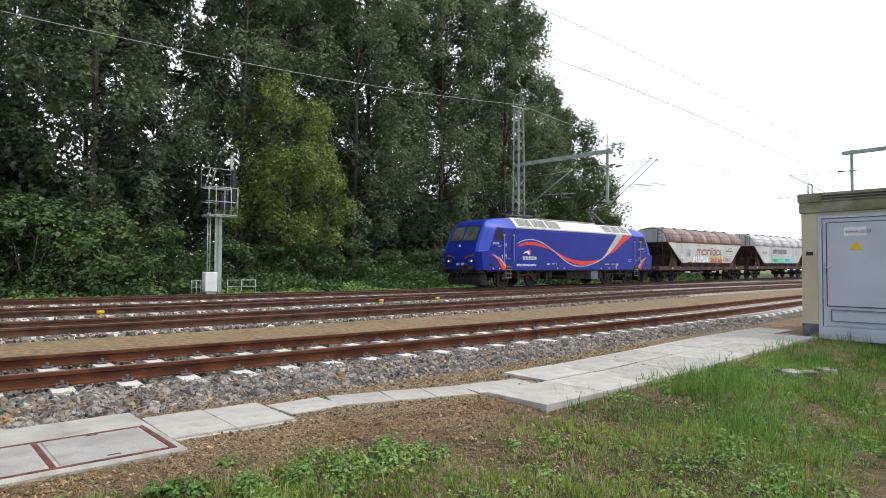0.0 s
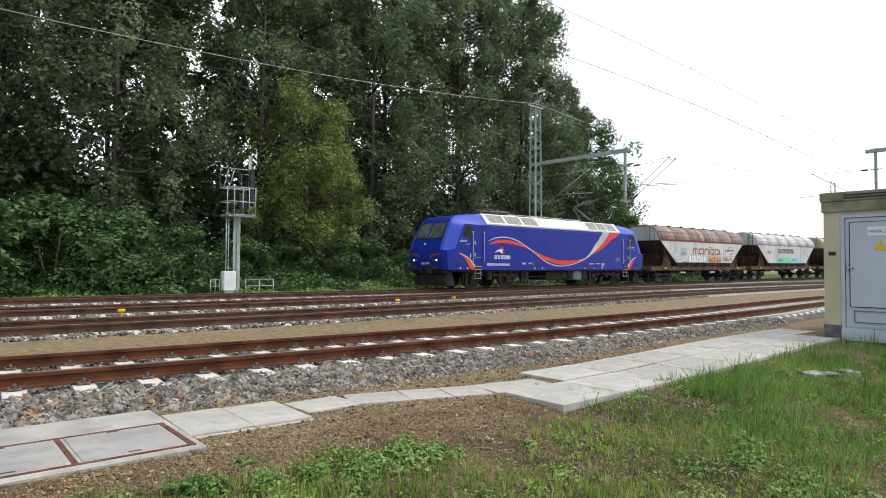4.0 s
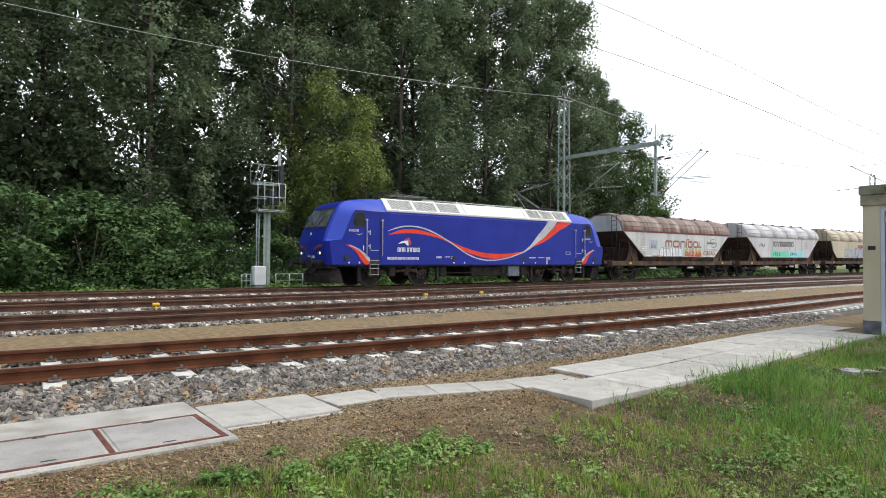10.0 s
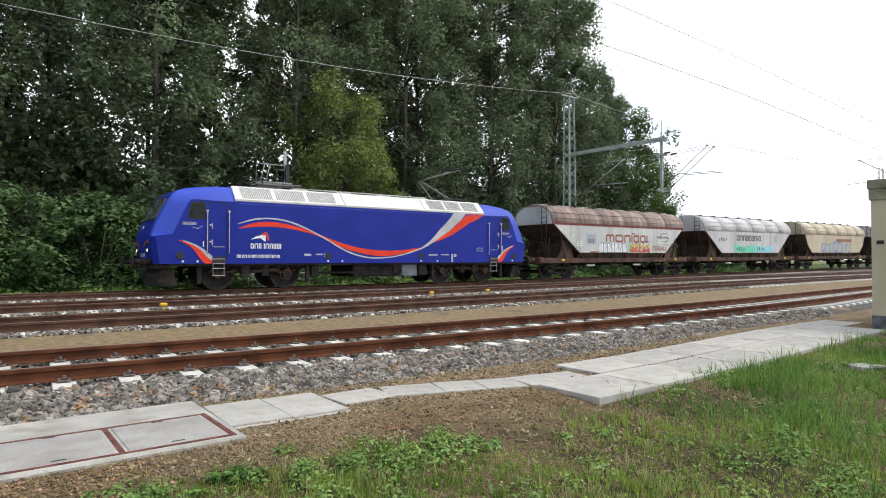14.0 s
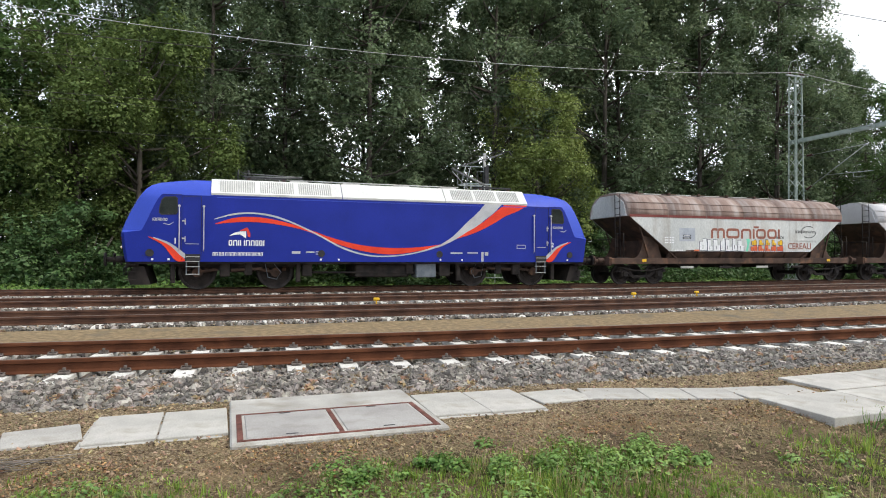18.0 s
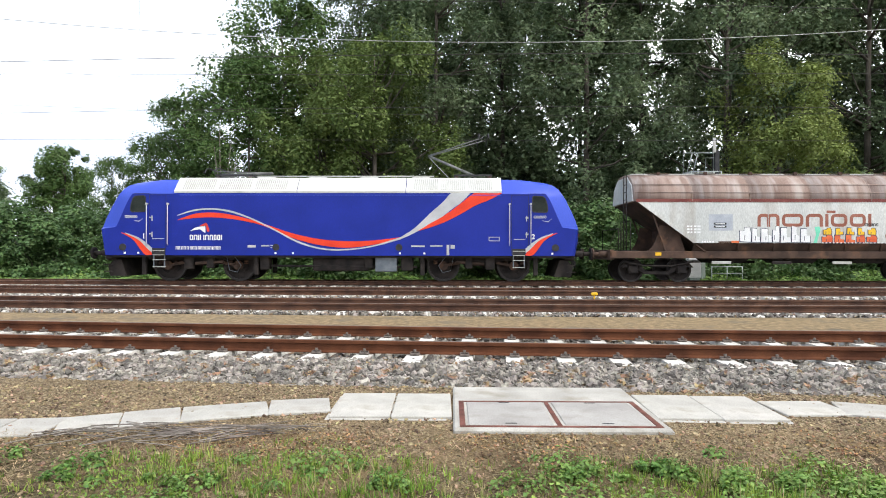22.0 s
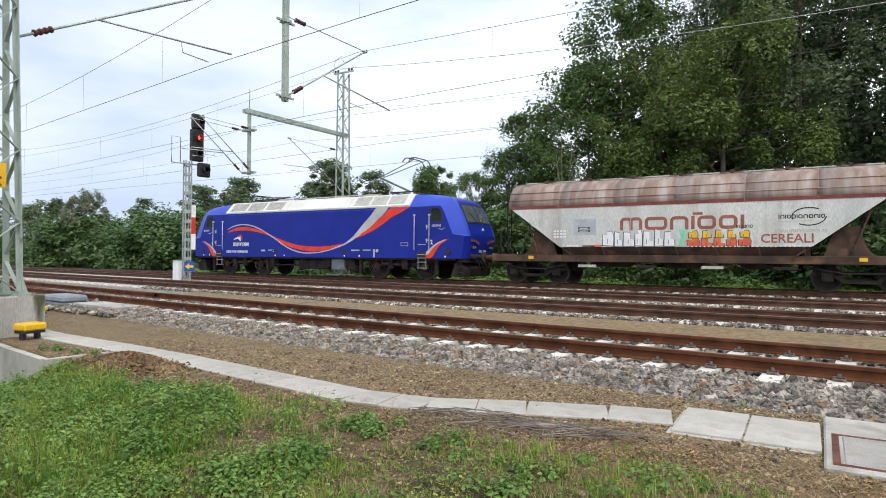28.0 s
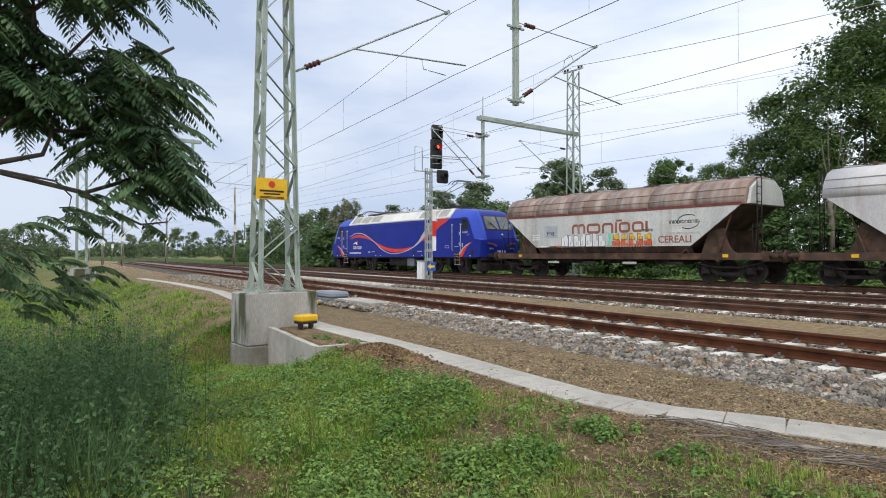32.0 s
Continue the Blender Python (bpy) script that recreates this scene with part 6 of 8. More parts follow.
        box(bm, x0, -1.3, z0, x1, -0.9, 0.92, 0.03)
        part("equipment_box", bm, M_UNDER, lo)
    bm = bmesh.new()
    tube(bm, [(-2.9, -1.2, 0.60), (2.9, -1.2, 0.55)], 0.04, 8)
    part("air_pipe", bm, M_UNDER, lo)


def build_pantograph(lo, x, raised):
    z = 3.90
    bm = bmesh.new()
    for dx in (-0.7, 0.7):
        beam(bm, (x + dx, -0.55, z + 0.16), (x + dx, 0.55, z + 0.16), 0.07, 0.07)
    for y in (-0.55, 0.55):
        beam(bm, (x - 0.7, y, z + 0.16), (x + 0.7, y, z + 0.16), 0.06, 0.06)
    pan = part("pantograph", bm, M_BLACK, lo, "black raised current collector" if raised else "black folded current collector")
    for dx in (-0.62, 0.62):
        for y in (-0.5, 0.5):
            bm = bmesh.new()
            for h in range(4):
                disc(bm, (x + dx, y, z + 0.02 + h * 0.035), 0.07, 0.02, "z", 10)
            part("insulator", bm, M_INSUL, pan)
    if raised:
        knee, top, foot = (x - 1.72, z + 0.98), (x + 0.40, z + 1.72), (x + 0.05, z + 0.22)
    else:
        knee, top, foot = (x + 1.35, z + 0.30), (x - 0.80, z + 0.40), (x - 0.75, z + 0.20)
    bm = bmesh.new()
    tube(bm, [(foot[0], 0, foot[1]), (knee[0], 0, knee[1])], 0.05, 8)
    part("lower_arm", bm, M_PANTO, pan)
    bm = bmesh.new()
    rod = foot[0] - (1.0 if raised else 0.25)
    tube(bm, [(rod, 0.1, foot[1] - 0.06), (knee[0] + 0.05, 0.1, knee[1] - 0.08)], 0.014, 6)
    part("coupling_rod", bm, M_SILVER if raised else M_PANTO, pan)
    bm = bmesh.new()
    for y in (-1, 1):
        tube(bm, [(knee[0], y * 0.10, knee[1]), (top[0], y * 0.38, top[1] - 0.08)], 0.022, 6)
    part("upper_arm", bm, M_PANTO, pan)
    bm = bmesh.new()
    for dx in (-0.18, 0.18):
        tube(bm, [(top[0] + dx, -0.95, top[1] - 0.22), (top[0] + dx, -0.72, top[1] - 0.02), (top[0] + dx, -0.5, top[1] + 0.03), (top[0] + dx, 0.5, top[1] + 0.03), (top[0] + dx, 0.72, top[1] - 0.02), (top[0] + dx, 0.95, top[1] - 0.22)], 0.025, 6)
    for y in (-0.5, 0.5):
        tube(bm, [(top[0] - 0.18, y, top[1] + 0.02), (top[0], y * 0.9, top[1] - 0.08), (top[0] + 0.18, y, top[1] + 0.02)], 0.015, 5)
    part("collector_head", bm, M_BLACK, pan)


locomotive = build_loco()

# ---- grain hopper wagons; own x along the track, origin at the rails under the middle ----
WAGON_HALF, WAGON_PITCH = 7.85, 15.36
SIDE_L, SIDE_R, FOOT_L, FOOT_R = -6.35, 6.20, -4.25, 4.15


def build_wagon(label, m_side, m_roof, band, style, rounded=False):
    wg = thing("hopper_wagon", pose(0, 24.4, 0), label, "freight wagon", "wagons of the train")
    # hopper side walls
    if rounded:
        side = [(FOOT_L - 0.9, 1.47), (-5.9, 2.1), (SIDE_L, 3.02), (SIDE_R, 3.02), (5.8, 2.1), (FOOT_R + 0.8, 1.47)]
    else:
        side = [(FOOT_L, 1.47), (SIDE_L, 3.02), (SIDE_R, 3.02), (FOOT_R, 1.47)]
    for s in (-1, 1):
        bm = bmesh.new()
        prism(bm, side, s * 1.44, s * 1.49)
        part("side_wall", bm, m_side, wg, "painted steel hopper side")
        for x in (-1.55, 2.83):
            part("wall_seam", boxes((x, s * 1.492 - 0.006, 1.5, x + 0.02, s * 1.492 + 0.006, 3.0)), M_GRILLE, wg)
    # roof of curved sheets
    prof = [(-1.50, 3.00), (-1.47, 3.30), (-1.34, 3.60), (-1.08, 3.86), (-0.70, 4.03), (-0.3, 4.09), (0.3, 4.09), (0.70, 4.03), (1.08, 3.86), (1.34, 3.60), (1.47, 3.30), (1.50, 3.00)]
    cuts = [-6.42, -4.3, -2.2, 0.0, 2.2, 4.3, 6.32]
    for a, b in zip(cuts, cuts[1:]):
        bm = bmesh.new()
        prism(bm, prof, a + 0.001, b - 0.001, axis="x")
        for f in bm.faces:
            f.smooth = abs(f.normal.x) < 0.5
        part("roof_sheet", bm, m_roof, wg, "curved roof sheet")
    for x in cuts[1:-1]:
        bm = bmesh.new()
        for (u0, z0), (u1, z1) in zip(prof, prof[1:]):
            beam(bm, (x, u0, z0), (x, u1, z1), 0.045, 0.018, (0, u0 + u1, z0 + z1 - 5))
        part("roof_rib", bm, m_roof, wg)
    if band:
        for s in (-1, 1):
            part("band", boxes((SIDE_L, s * 1.497 - 0.008, 2.97, SIDE_R, s * 1.497 + 0.008, 3.08)), band, wg, "dark red painted band")
    for s in (-1, 1):
        for z in (3.32, 3.62):
            yy = 1.475 if z < 3.5 else 1.345
            bm = bmesh.new()
            tube(bm, [(-6.4, s * yy, z), (6.3, s * yy, z)], 0.018, 5)
            part("roof_seam", bm, m_roof, wg)
    # roof hatches and walkway
    bm = bmesh.new()
    box(bm, -6.2, -0.32, 4.10, 6.1, 0.32, 4.15, 0.01)
    part("roof_walkway", bm, M_GRILLE, wg)
    for x in (-5.2, -3.4, -1.7, 0.0, 1.7, 3.4, 5.2):
        bm = bmesh.new()
        box(bm, x - 0.06, -0.5, 4.08, x + 0.06, -0.4, 4.20, 0.01)
        tube(bm, [(x - 0.4, -0.42, 4.13), (x + 0.4, -0.42, 4.13)], 0.02, 5)
        part("hatch_latch", bm, M_UNDERBROWN, wg)
    # sloping end plates and lower hoppers
    for s, top, foot in ((-1, SIDE_L, FOOT_L), (1, SIDE_R, FOOT_R)):
        bm = bmesh.new()
        prism(bm, [(top, 3.01), (top - s * 0.06, 3.01), (foot - s * 0.5, 1.16), (foot - s * 0.42, 1.16)] if not rounded else
              [(top, 3.01), (top - s * 0.06, 3.01), (5.75 * s, 2.1), (foot + s * 0.2, 1.16), (foot + s * 0.3, 1.16), (5.85 * s, 2.1)], -1.43, 1.43)
        part("end_slope", bm, M_UNDERBROWN, wg, "rust-brown sloping end plate")
        bm = bmesh.new()
        prism(bm, [(-1.2, 1.15), (1.2, 1.15), (1.0, 2.6), (-1.0, 2.6)], s * 4.9 - 0.04, s * 4.9 + 0.04, axis="x")
        part("end_bulkhead", bm, M_UNDERBROWN, wg)
        for side in (-1, 1):
            bm = bmesh.new()
            arc = [(s * (5.95 - 0.55 * math.sin(a)), 1.16 + 1.25 * (1 - math.cos(a)) / 1.0) for a in np.linspace(0, 1.35, 9)]
            prism(bm, [(s * 4.45, 1.16)] + [(x, z) for x, z in arc if z < 2.3] + [(s * 4.75, 2.05)], side * 1.20 - 0.02, side * 1.20 + 0.02)
            part("end_bracket", bm, M_UNDERBROWN, wg, "curved brown support plate")
            bm = bmesh.new()
            beam(bm, (s * 5.2, side * 1.3, 1.15), (s * 5.75, side * 1.3, 2.75), 0.07, 0.05)
            part("strut", bm, M_UNDERBROWN, wg)
    for s in (-1, 1):
        bm = bmesh.new()
        prism(bm, [(s * 1.47, 1.49), (s * 1.40, 1.49), (s * 1.12, 1.14), (s * 1.22, 1.14)], FOOT_L + 0.05, FOOT_R - 0.05, axis="x")
        part("lower_hopper", bm, M_UNDERBROWN, wg)
        for k in range(7):
            x = -3.9 + k * 1.3
            bm = bmesh.new()
            beam(bm, (x, s * 1.45, 1.47), (x + 0.06, s * 1.30, 1.13), 0.05, 0.09)
            part("rib", bm, M_UNDERBROWN, wg)
    # frame
    for s in (-1, 1):
        bm = bmesh.new()
        box(bm, -7.2, s * 1.30 - 0.06, 0.90, 6.9, s * 1.30 + 0.06, 1.17, 0.015)
        part("sole_bar", bm, M_UNDERBROWN, wg, "rust-brown side sill")
        for k, x in enumerate((-3.2, -1.0, 1.2, 3.4)):
            bm = bmesh.new()
            box(bm, x - 0.35, s * 1.38 - 0.03, 0.70, x + 0.35, s * 1.38 + 0.03, 0.80, 0.01)
            part("release_lever", bm, M_UNDER if k % 2 else M_GRILLE, wg)
        for x in (-5.5, 5.5):
            bm = boxes(sorted_box(x - 0.11, s * 1.365, 1.0, x + 0.11, s * 1.375, 1.12))
            part("yellow_tag", bm, M_YELLOW, wg, "small yellow plate on the sill")
    bm = boxes((-7.2, -1.24, 0.93, 6.9, -0.9, 1.10), (-7.2, 0.9, 0.93, 6.9, 1.24, 1.10), (-4.2, -0.9, 0.93, 4.2, 0.9, 1.05))
    part("frame_floor", bm, M_UNDER, wg)
    for x in (-2.6, 0.0, 2.6):
        bm = bmesh.new()
        prism(bm, [(x - 1.0, 1.1), (x + 1.0, 1.1), (x + 0.45, 0.72), (x - 0.45, 0.72)], -0.8, 0.8)
        part("discharge_funnel", bm, M_UNDER, wg, "dark discharge funnel")
    for s in (-1, 1):
        bm = bmesh.new()
        end = 7.12 if s < 0 else 6.82
        box(bm, *sorted_box(s * end, -1.32, 0.84, s * (end + 0.14), 1.32, 1.22), 0.02)
        part("headstock", bm, M_UNDERBROWN, wg)
        buffer_pair(wg, s * (end + 0.12), s, 1.05, 0.60, M_UNDERBROWN)
        # end wall of the roof, ladder and rails
        bm = bmesh.new()
        prism(bm, [(-1.4, 3.02), (1.4, 3.02), (1.2, 3.62), (0.6, 3.98), (-0.6, 3.98), (-1.2, 3.62)], s * 6.30 + 0.05 * s, s * 6.30 + 0.16 * s, axis="x")
        part("end_wall", bm, m_side, wg, "pale end panel")
        xl = s * 6.62
        bm = bmesh.new()
        for y in (-1.18, -0.82):
            tube(bm, [(xl, y, 1.15), (xl, y, 3.98)], 0.02, 6)
        z = 1.4
        while z < 3.9:
            tube(bm, [(xl, -1.18, z), (xl, -0.82, z)], 0.014, 5)
            z += 0.28
        part("ladder", bm, M_UNDER, wg, "steel end ladder")
        bm = bmesh.new()
        tube(bm, [(s * (end - 0.2), -1.25, 1.15), (s * (end - 0.2), -1.25, 2.0), (s * (end - 0.2), 1.25, 2.0), (s * (end - 0.2), 1.25, 1.15)], 0.02, 6)
        tube(bm, [(s * 6.5, -1.28, 1.15), (s * 6.5, -1.28, 2.25), (s * 6.85, -1.28, 2.25), (s * 6.85, -1.28, 1.15)], 0.018, 6)
        part("end_rail", bm, M_UNDER, wg)
        bm = bmesh.new()
        box(bm, *sorted_box(s * 6.2, -1.25, 1.17, s * (end + 0.06), 1.25, 1.20))
        part("end_platform", bm, M_UNDER, wg)
        # bogie
        for dx in (-0.9, 0.9):
            wheelset(wg, s * 5.45 + dx, 0.46)
        for side in (-1, 1):
            bm = bmesh.new()
            c = s * 5.45
            prism(bm, [(c - 1.35, 0.56), (c - 1.2, 0.72), (c - 0.65, 0.66), (c - 0.4, 0.42), (c + 0.4, 0.42), (c + 0.65, 0.66), (c + 1.2, 0.72), (c + 1.35, 0.56), (c + 0.75, 0.50), (c + 0.45, 0.30), (c - 0.45, 0.30), (c - 0.75, 0.50)], side * 0.98, side * 1.08)
            bg = part("bogie_frame", bm, M_UNDER, wg, "dark cast bogie frame")
            for dx in (-0.9, 0.9):
                bm = bmesh.new()
                box(bm, c + dx - 0.17, side * 1.06 - 0.09, 0.34, c + dx + 0.17, side * 1.06 + 0.09, 0.64, 0.025)
                disc(bm, (c + dx, side * 1.16, 0.47), 0.11, 0.05, "y", 14)
                part("axle_box", bm, M_UNDER, bg)
                for ex in (-0.25, 0.25):
                    bm = bmesh.new()
                    for h in range(4):
                        disc(bm, (c + dx + ex, side * 1.05, 0.58 + h * 0.06), 0.07, 0.03, "z", 10)
                    part("coil_spring", bm, M_UNDER, bg)
            bm = bmesh.new()
            tube(bm, [(c - 1.3, side * 1.2, 0.78), (c - 0.5, side * 1.22, 0.62), (c + 0.5, side * 1.22, 0.62), (c + 1.3, side * 1.2, 0.78)], 0.03, 6)
            part("brake_pipe", bm, M_UNDER, bg)
    style(wg)
    return wg


def tag_shape(parent, x, z, w, h, y, fill, rng, ink):
    """One sprayed block: an uneven dark-edged shape with a notch and short inner strokes."""
    cut = rng.uniform(0.30, 0.55)
    if rng.random() < 0.5:
        pts = [(0, 0), (1, 0.02), (0.98, cut), (0.62, cut + 0.03), (0.60, 0.97), (0.03, 1.0)]
    else:
        pts = [(0.02, 0.03), (0.96, 0), (1, 0.55), (0.86, 0.98), (0.42, 0.94), (0.40, 0.70), (0, 0.72)]
    pts = [(x + u * w, z + v * h + rng.uniform(-0.015, 0.015)) for u, v in pts]
    c = (sum(p[0] for p in pts) / len(pts), sum(p[1] for p in pts) / len(pts))
    bm = bmesh.new()
    prism(bm, pts, y - 0.003, y)
    part("sprayed_edge", bm, ink, parent)
    bm = bmesh.new()
    prism(bm, [(c[0] + (u - c[0]) * (1 - 0.055 / w), c[1] + (v - c[1]) * (1 - 0.05 / h)) for u, v in pts], y - 0.006, y - 0.003)
    part("sprayed_letter", bm, fill, parent)
    bm = bmesh.new()
    a = rng.uniform(0.25, 0.45)
    beam(bm, (x + w * a, y - 0.007, z + h * 0.16), (x + w * (a + 0.02), y - 0.007, z + h * 0.46), 0.022, 0.003, (0, 1, 0))
    part("sprayed_stroke", bm, ink, parent)


def marks_first(wg):
    y = -1.492
    rng = random.Random(5)
    part("notice_plate", boxes((-3.70, y - 0.005, 1.92, -2.83, y, 2.52)), M_NOTICE, wg, "blue-grey notice panel")
    for z in (2.14, 2.03):
        part("notice_field", boxes((-3.52, y - 0.008, z, -3.06, y - 0.005, z + 0.075)), M_BLACK, wg, "black notice field")
        part("lettering_bar", boxes((-3.46, y - 0.011, z + 0.025, -3.12, y - 0.008, z + 0.05)), M_WHITE, wg)
    # large brown name, plain rounded shapes
    plain_marks_row(wg, M_BROWNTEXT, -1.93, 2.07, 0.47, 0.115, (("twin", 0.80), ("ring", 0.78), ("arch", 0.62), ("bar", 0.12), ("ring", 0.60), ("ring", 0.58), ("bar", 0.12)), y)
    part("mark_shape", boxes((0.58, y - 0.004, 2.57, 0.90, y, 2.66)), M_BROWNTEXT, wg)
    # small dark mark with an open oval
    bm = bmesh.new()
    for k in range(40):
        a, b = [radians(9 * k + d) for d in (0, 9)]
        if 50 < 9 * k < 190 or 230 < 9 * k < 360:
            beam(bm, (4.05 + 0.47 * math.cos(a), y - 0.002, 2.43 + 0.28 * math.sin(a)), (4.05 + 0.47 * math.cos(b), y - 0.002, 2.43 + 0.28 * math.sin(b)), 0.035, 0.004, (0, 1, 0))
    part("oval_mark", bm, M_BLACK, wg, "thin dark oval mark")
    plain_marks_row(wg, M_BLACK, 3.20, 2.37, 0.13, 0.028, (("bar", 0), ("arch", 0.12), ("bar", 0), ("ring", 0.11), ("ring", 0.12), ("bar", 0), ("ring", 0.12), ("arch", 0.13), ("ring", 0.12), ("arch", 0.12), ("bar", 0), ("ring", 0.10)), y)
    part("lettering_bar", boxes((3.20, y - 0.003, 2.28, 4.2, y, 2.295)), M_GRILLE, wg)
    block_letters(wg, M_GRILLE, 3.22, 1.93, (0.06, 0.06, 0.06, 0.0, 0.03, 0.07, 0.03, 0.07, 0.05, 0.04, 0.05, 0.07, 0.06, 0.07, 0.03, 0.0, 0.06, 0.06), 0.09, y, 0.027, ring=0.018)
    text_part("painted_word", "CEREALI", 0.41, M_BROWNTEXT, wg, pose(2.68, y - 0.003, 1.60, 90, 0, 0), "faded brown painted word", 0.006)
    # white sprayed blocks with dark edges, then yellow over red
    x = -2.60
    for w in (0.46, 0.34, 0.44, 0.30, 0.42, 0.34, 0.40):
        tag_shape(wg, x, 1.475, w, rng.uniform(0.54, 0.66), y, M_WHITE, rng, M_INK)
        x += w - 0.015
    part("spray_patch", boxes((-3.35, y - 0.003, 1.475, -2.62, y, 1.53)), M_UNDERBROWN, wg, "rusty smear along the lower edge")
    part("spray_patch", boxes((-2.88, y - 0.005, 1.475, -2.60, y - 0.003, 1.55)), M_SPRAYORANGE, wg)
    bm = bmesh.new()
    prism(bm, [(0.10, 1.48), (0.22, 1.48), (0.36, 1.98), (0.30, 2.08), (0.14, 2.05), (0.20, 1.8)], y - 0.005, y)
    part("spray_patch", bm, M_GREENPAINT, wg, "mint green sprayed patch")
    x = 0.38
    for w in (0.44, 0.40, 0.38, 0.36, 0.42):
        tag_shape(wg, x, 1.475, w, 0.32, y, M_SPRAYORANGE, rng, M_INK)
        tag_shape(wg, x + 0.05, 1.76, w * 0.78, 0.28, y - 0.008, M_YELLOW, rng, M_INK)
        x += w + 0.01
    plain_marks_row(wg, M_BLACK, 1.95, 2.09, 0.11, 0.022, (("bar", 0), ("arch", 0.08), ("ring", 0.08), ("bar", 0), ("bar", 0), ("arch", 0.09), ("ring", 0.08)), y)
    for z in (2.14, 2.03, 1.92):
        block_letters(wg, M_WHITE, -4.50, z - 0.09, (0.10, 0.07, 0.0, 0.09, 0.12), 0.06, y, 0.03)
    block_letters(wg, M_WHITE, -3.95, 1.485, (0.05, 0.08, 0.05, 0.08, 0.08), 0.06, y, 0.025)
    x = 0.4
    while x < 4.1:
        part("edge_mark", boxes((x, y - 0.012, 1.462, x + 0.05, y - 0.002, 1.495)), M_WHITE, wg)
        x += 0.135


def marks_second(wg):
    y = -1.492
    plain_marks_row(wg, M_BLACK, -2.2, 2.34, 0.42, 0.085, (("bar", 0), ("ring", 0.32), ("arch", 0.32), ("arch", 0.34), ("ring", 0.30), ("bar", 0), ("ring", 0.30), ("ring", 0.30), ("arch", 0.32), ("bar", 0), ("bar", 0), ("ring", 0.30)), y)
    bm = bmesh.new()
    prism(bm, [(3.55, 2.2), (3.9, 2.15), (4.05, 2.5), (3.85, 2.85), (3.5, 2.8), (3.4, 2.5)], y - 0.004, y)
    part("emblem", bm, M_GRILLE, wg, "grey shield-shaped emblem")
    for a, b, mat in ((-2.5, 0.45, M_GREENPAINT), (0.5, 3.2, M_CYANPAINT)):
        bm = bmesh.new()
        w = b - a
        prism(bm, [(a, 1.5), (b, 1.5), (b, 2.05), (b - w * 0.25, 1.97), (a + w * 0.5, 1.93), (a + w * 0.2, 2.0), (a, 2.1)], y - 0.004, y)
        part("spray_patch", bm, mat, wg, "bright sprayed patch")
        block_letters(wg, M_BLACK, a + 0.25, 1.62, (0.05, 0.2, 0.05, 0.2, 0.05, 0.2, 0.05), 0.24, y - 0.004, 0.05, 0.04, ring=0.025)
    block_letters(wg, M_BLACK, -4.6, 2.28, (0.06, 0.04, 0.12, 0.1, 0.12, 0.1), 0.24, y, 0.09, 0.1)


def marks_third(wg):
    y = -1.492
    block_letters(wg, M_BROWNTEXT, -0.2, 2.40, (0.24, 0.24, 0.24, 0.26, 0.22, 0.22, 0.22, 0.22, 0.26, 0.22, 0.22, 0.22), 0.30, y, 0.05)
    x = block_letters(wg, M_BLUEPAINT, -3.4, 1.50, (0.7, 0.8, 0.85, 0.8, 0.9, 0.8, 0.8), 0.85, y, 0.06, 0.14)
    block_letters(wg, M_GRILLE, -3.3, 1.6, (0.5, 0.6, 0.65, 0.6, 0.7, 0.6, 0.6), 0.62, y - 0.004, 0.26, 0.10)


def plain_marks(wg):
    block_letters(wg, M_BLACK, -0.2, 2.40, (0.24, 0.24, 0.24, 0.26, 0.22, 0.22, 0.22), 0.30, -1.492, 0.05)


wagons = [
    build_wagon("white grain hopper wagon with a rusty brown roof and sprayed lettering", M_WAGONWHITE, M_WAGONROOF, M_MAROON, marks_first),
    build_wagon("light grey grain hopper wagon with green and cyan sprayed patches", M_WAGONGREY, M_WAGONGREY, None, marks_second),
    build_wagon("cream rounded grain hopper wagon with blue sprayed lettering", M_WAGONCREAM, M_WAGONCREAM, None, marks_third, rounded=True),
    build_wagon("brown and grey grain hopper wagon in the train", M_WAGONGREY, M_WAGONROOF, None, plain_marks),
]

# ---- woods and bushes ----
TRNG = np.random.default_rng(11)


KINDS = {   # clusters, leaves in each, foot, top, half width, cluster radius
    "poplar": (190, 230, 3.2, 27.0, 4.1, 0.92),
    "back": (84, 84, 2.0, 27.0, 4.6, 1.5),
    "willow": (150, 210, 1.0, 14.5, 4.6, 0.80),
    "wide": (120, 170, 2.2, 20.0, 5.6, 1.35),
    "far": (54, 66, 0.6, 20.0, 6.0, 2.2),
    "cone": (90, 80, 0.6, 27.0, 4.6, 1.5),
    "bush": (44, 160, 0.1, 3.3, 2.1, 0.58),
    "thin": (26, 170, 0.1, 3.3, 2.2, 0.85),
}


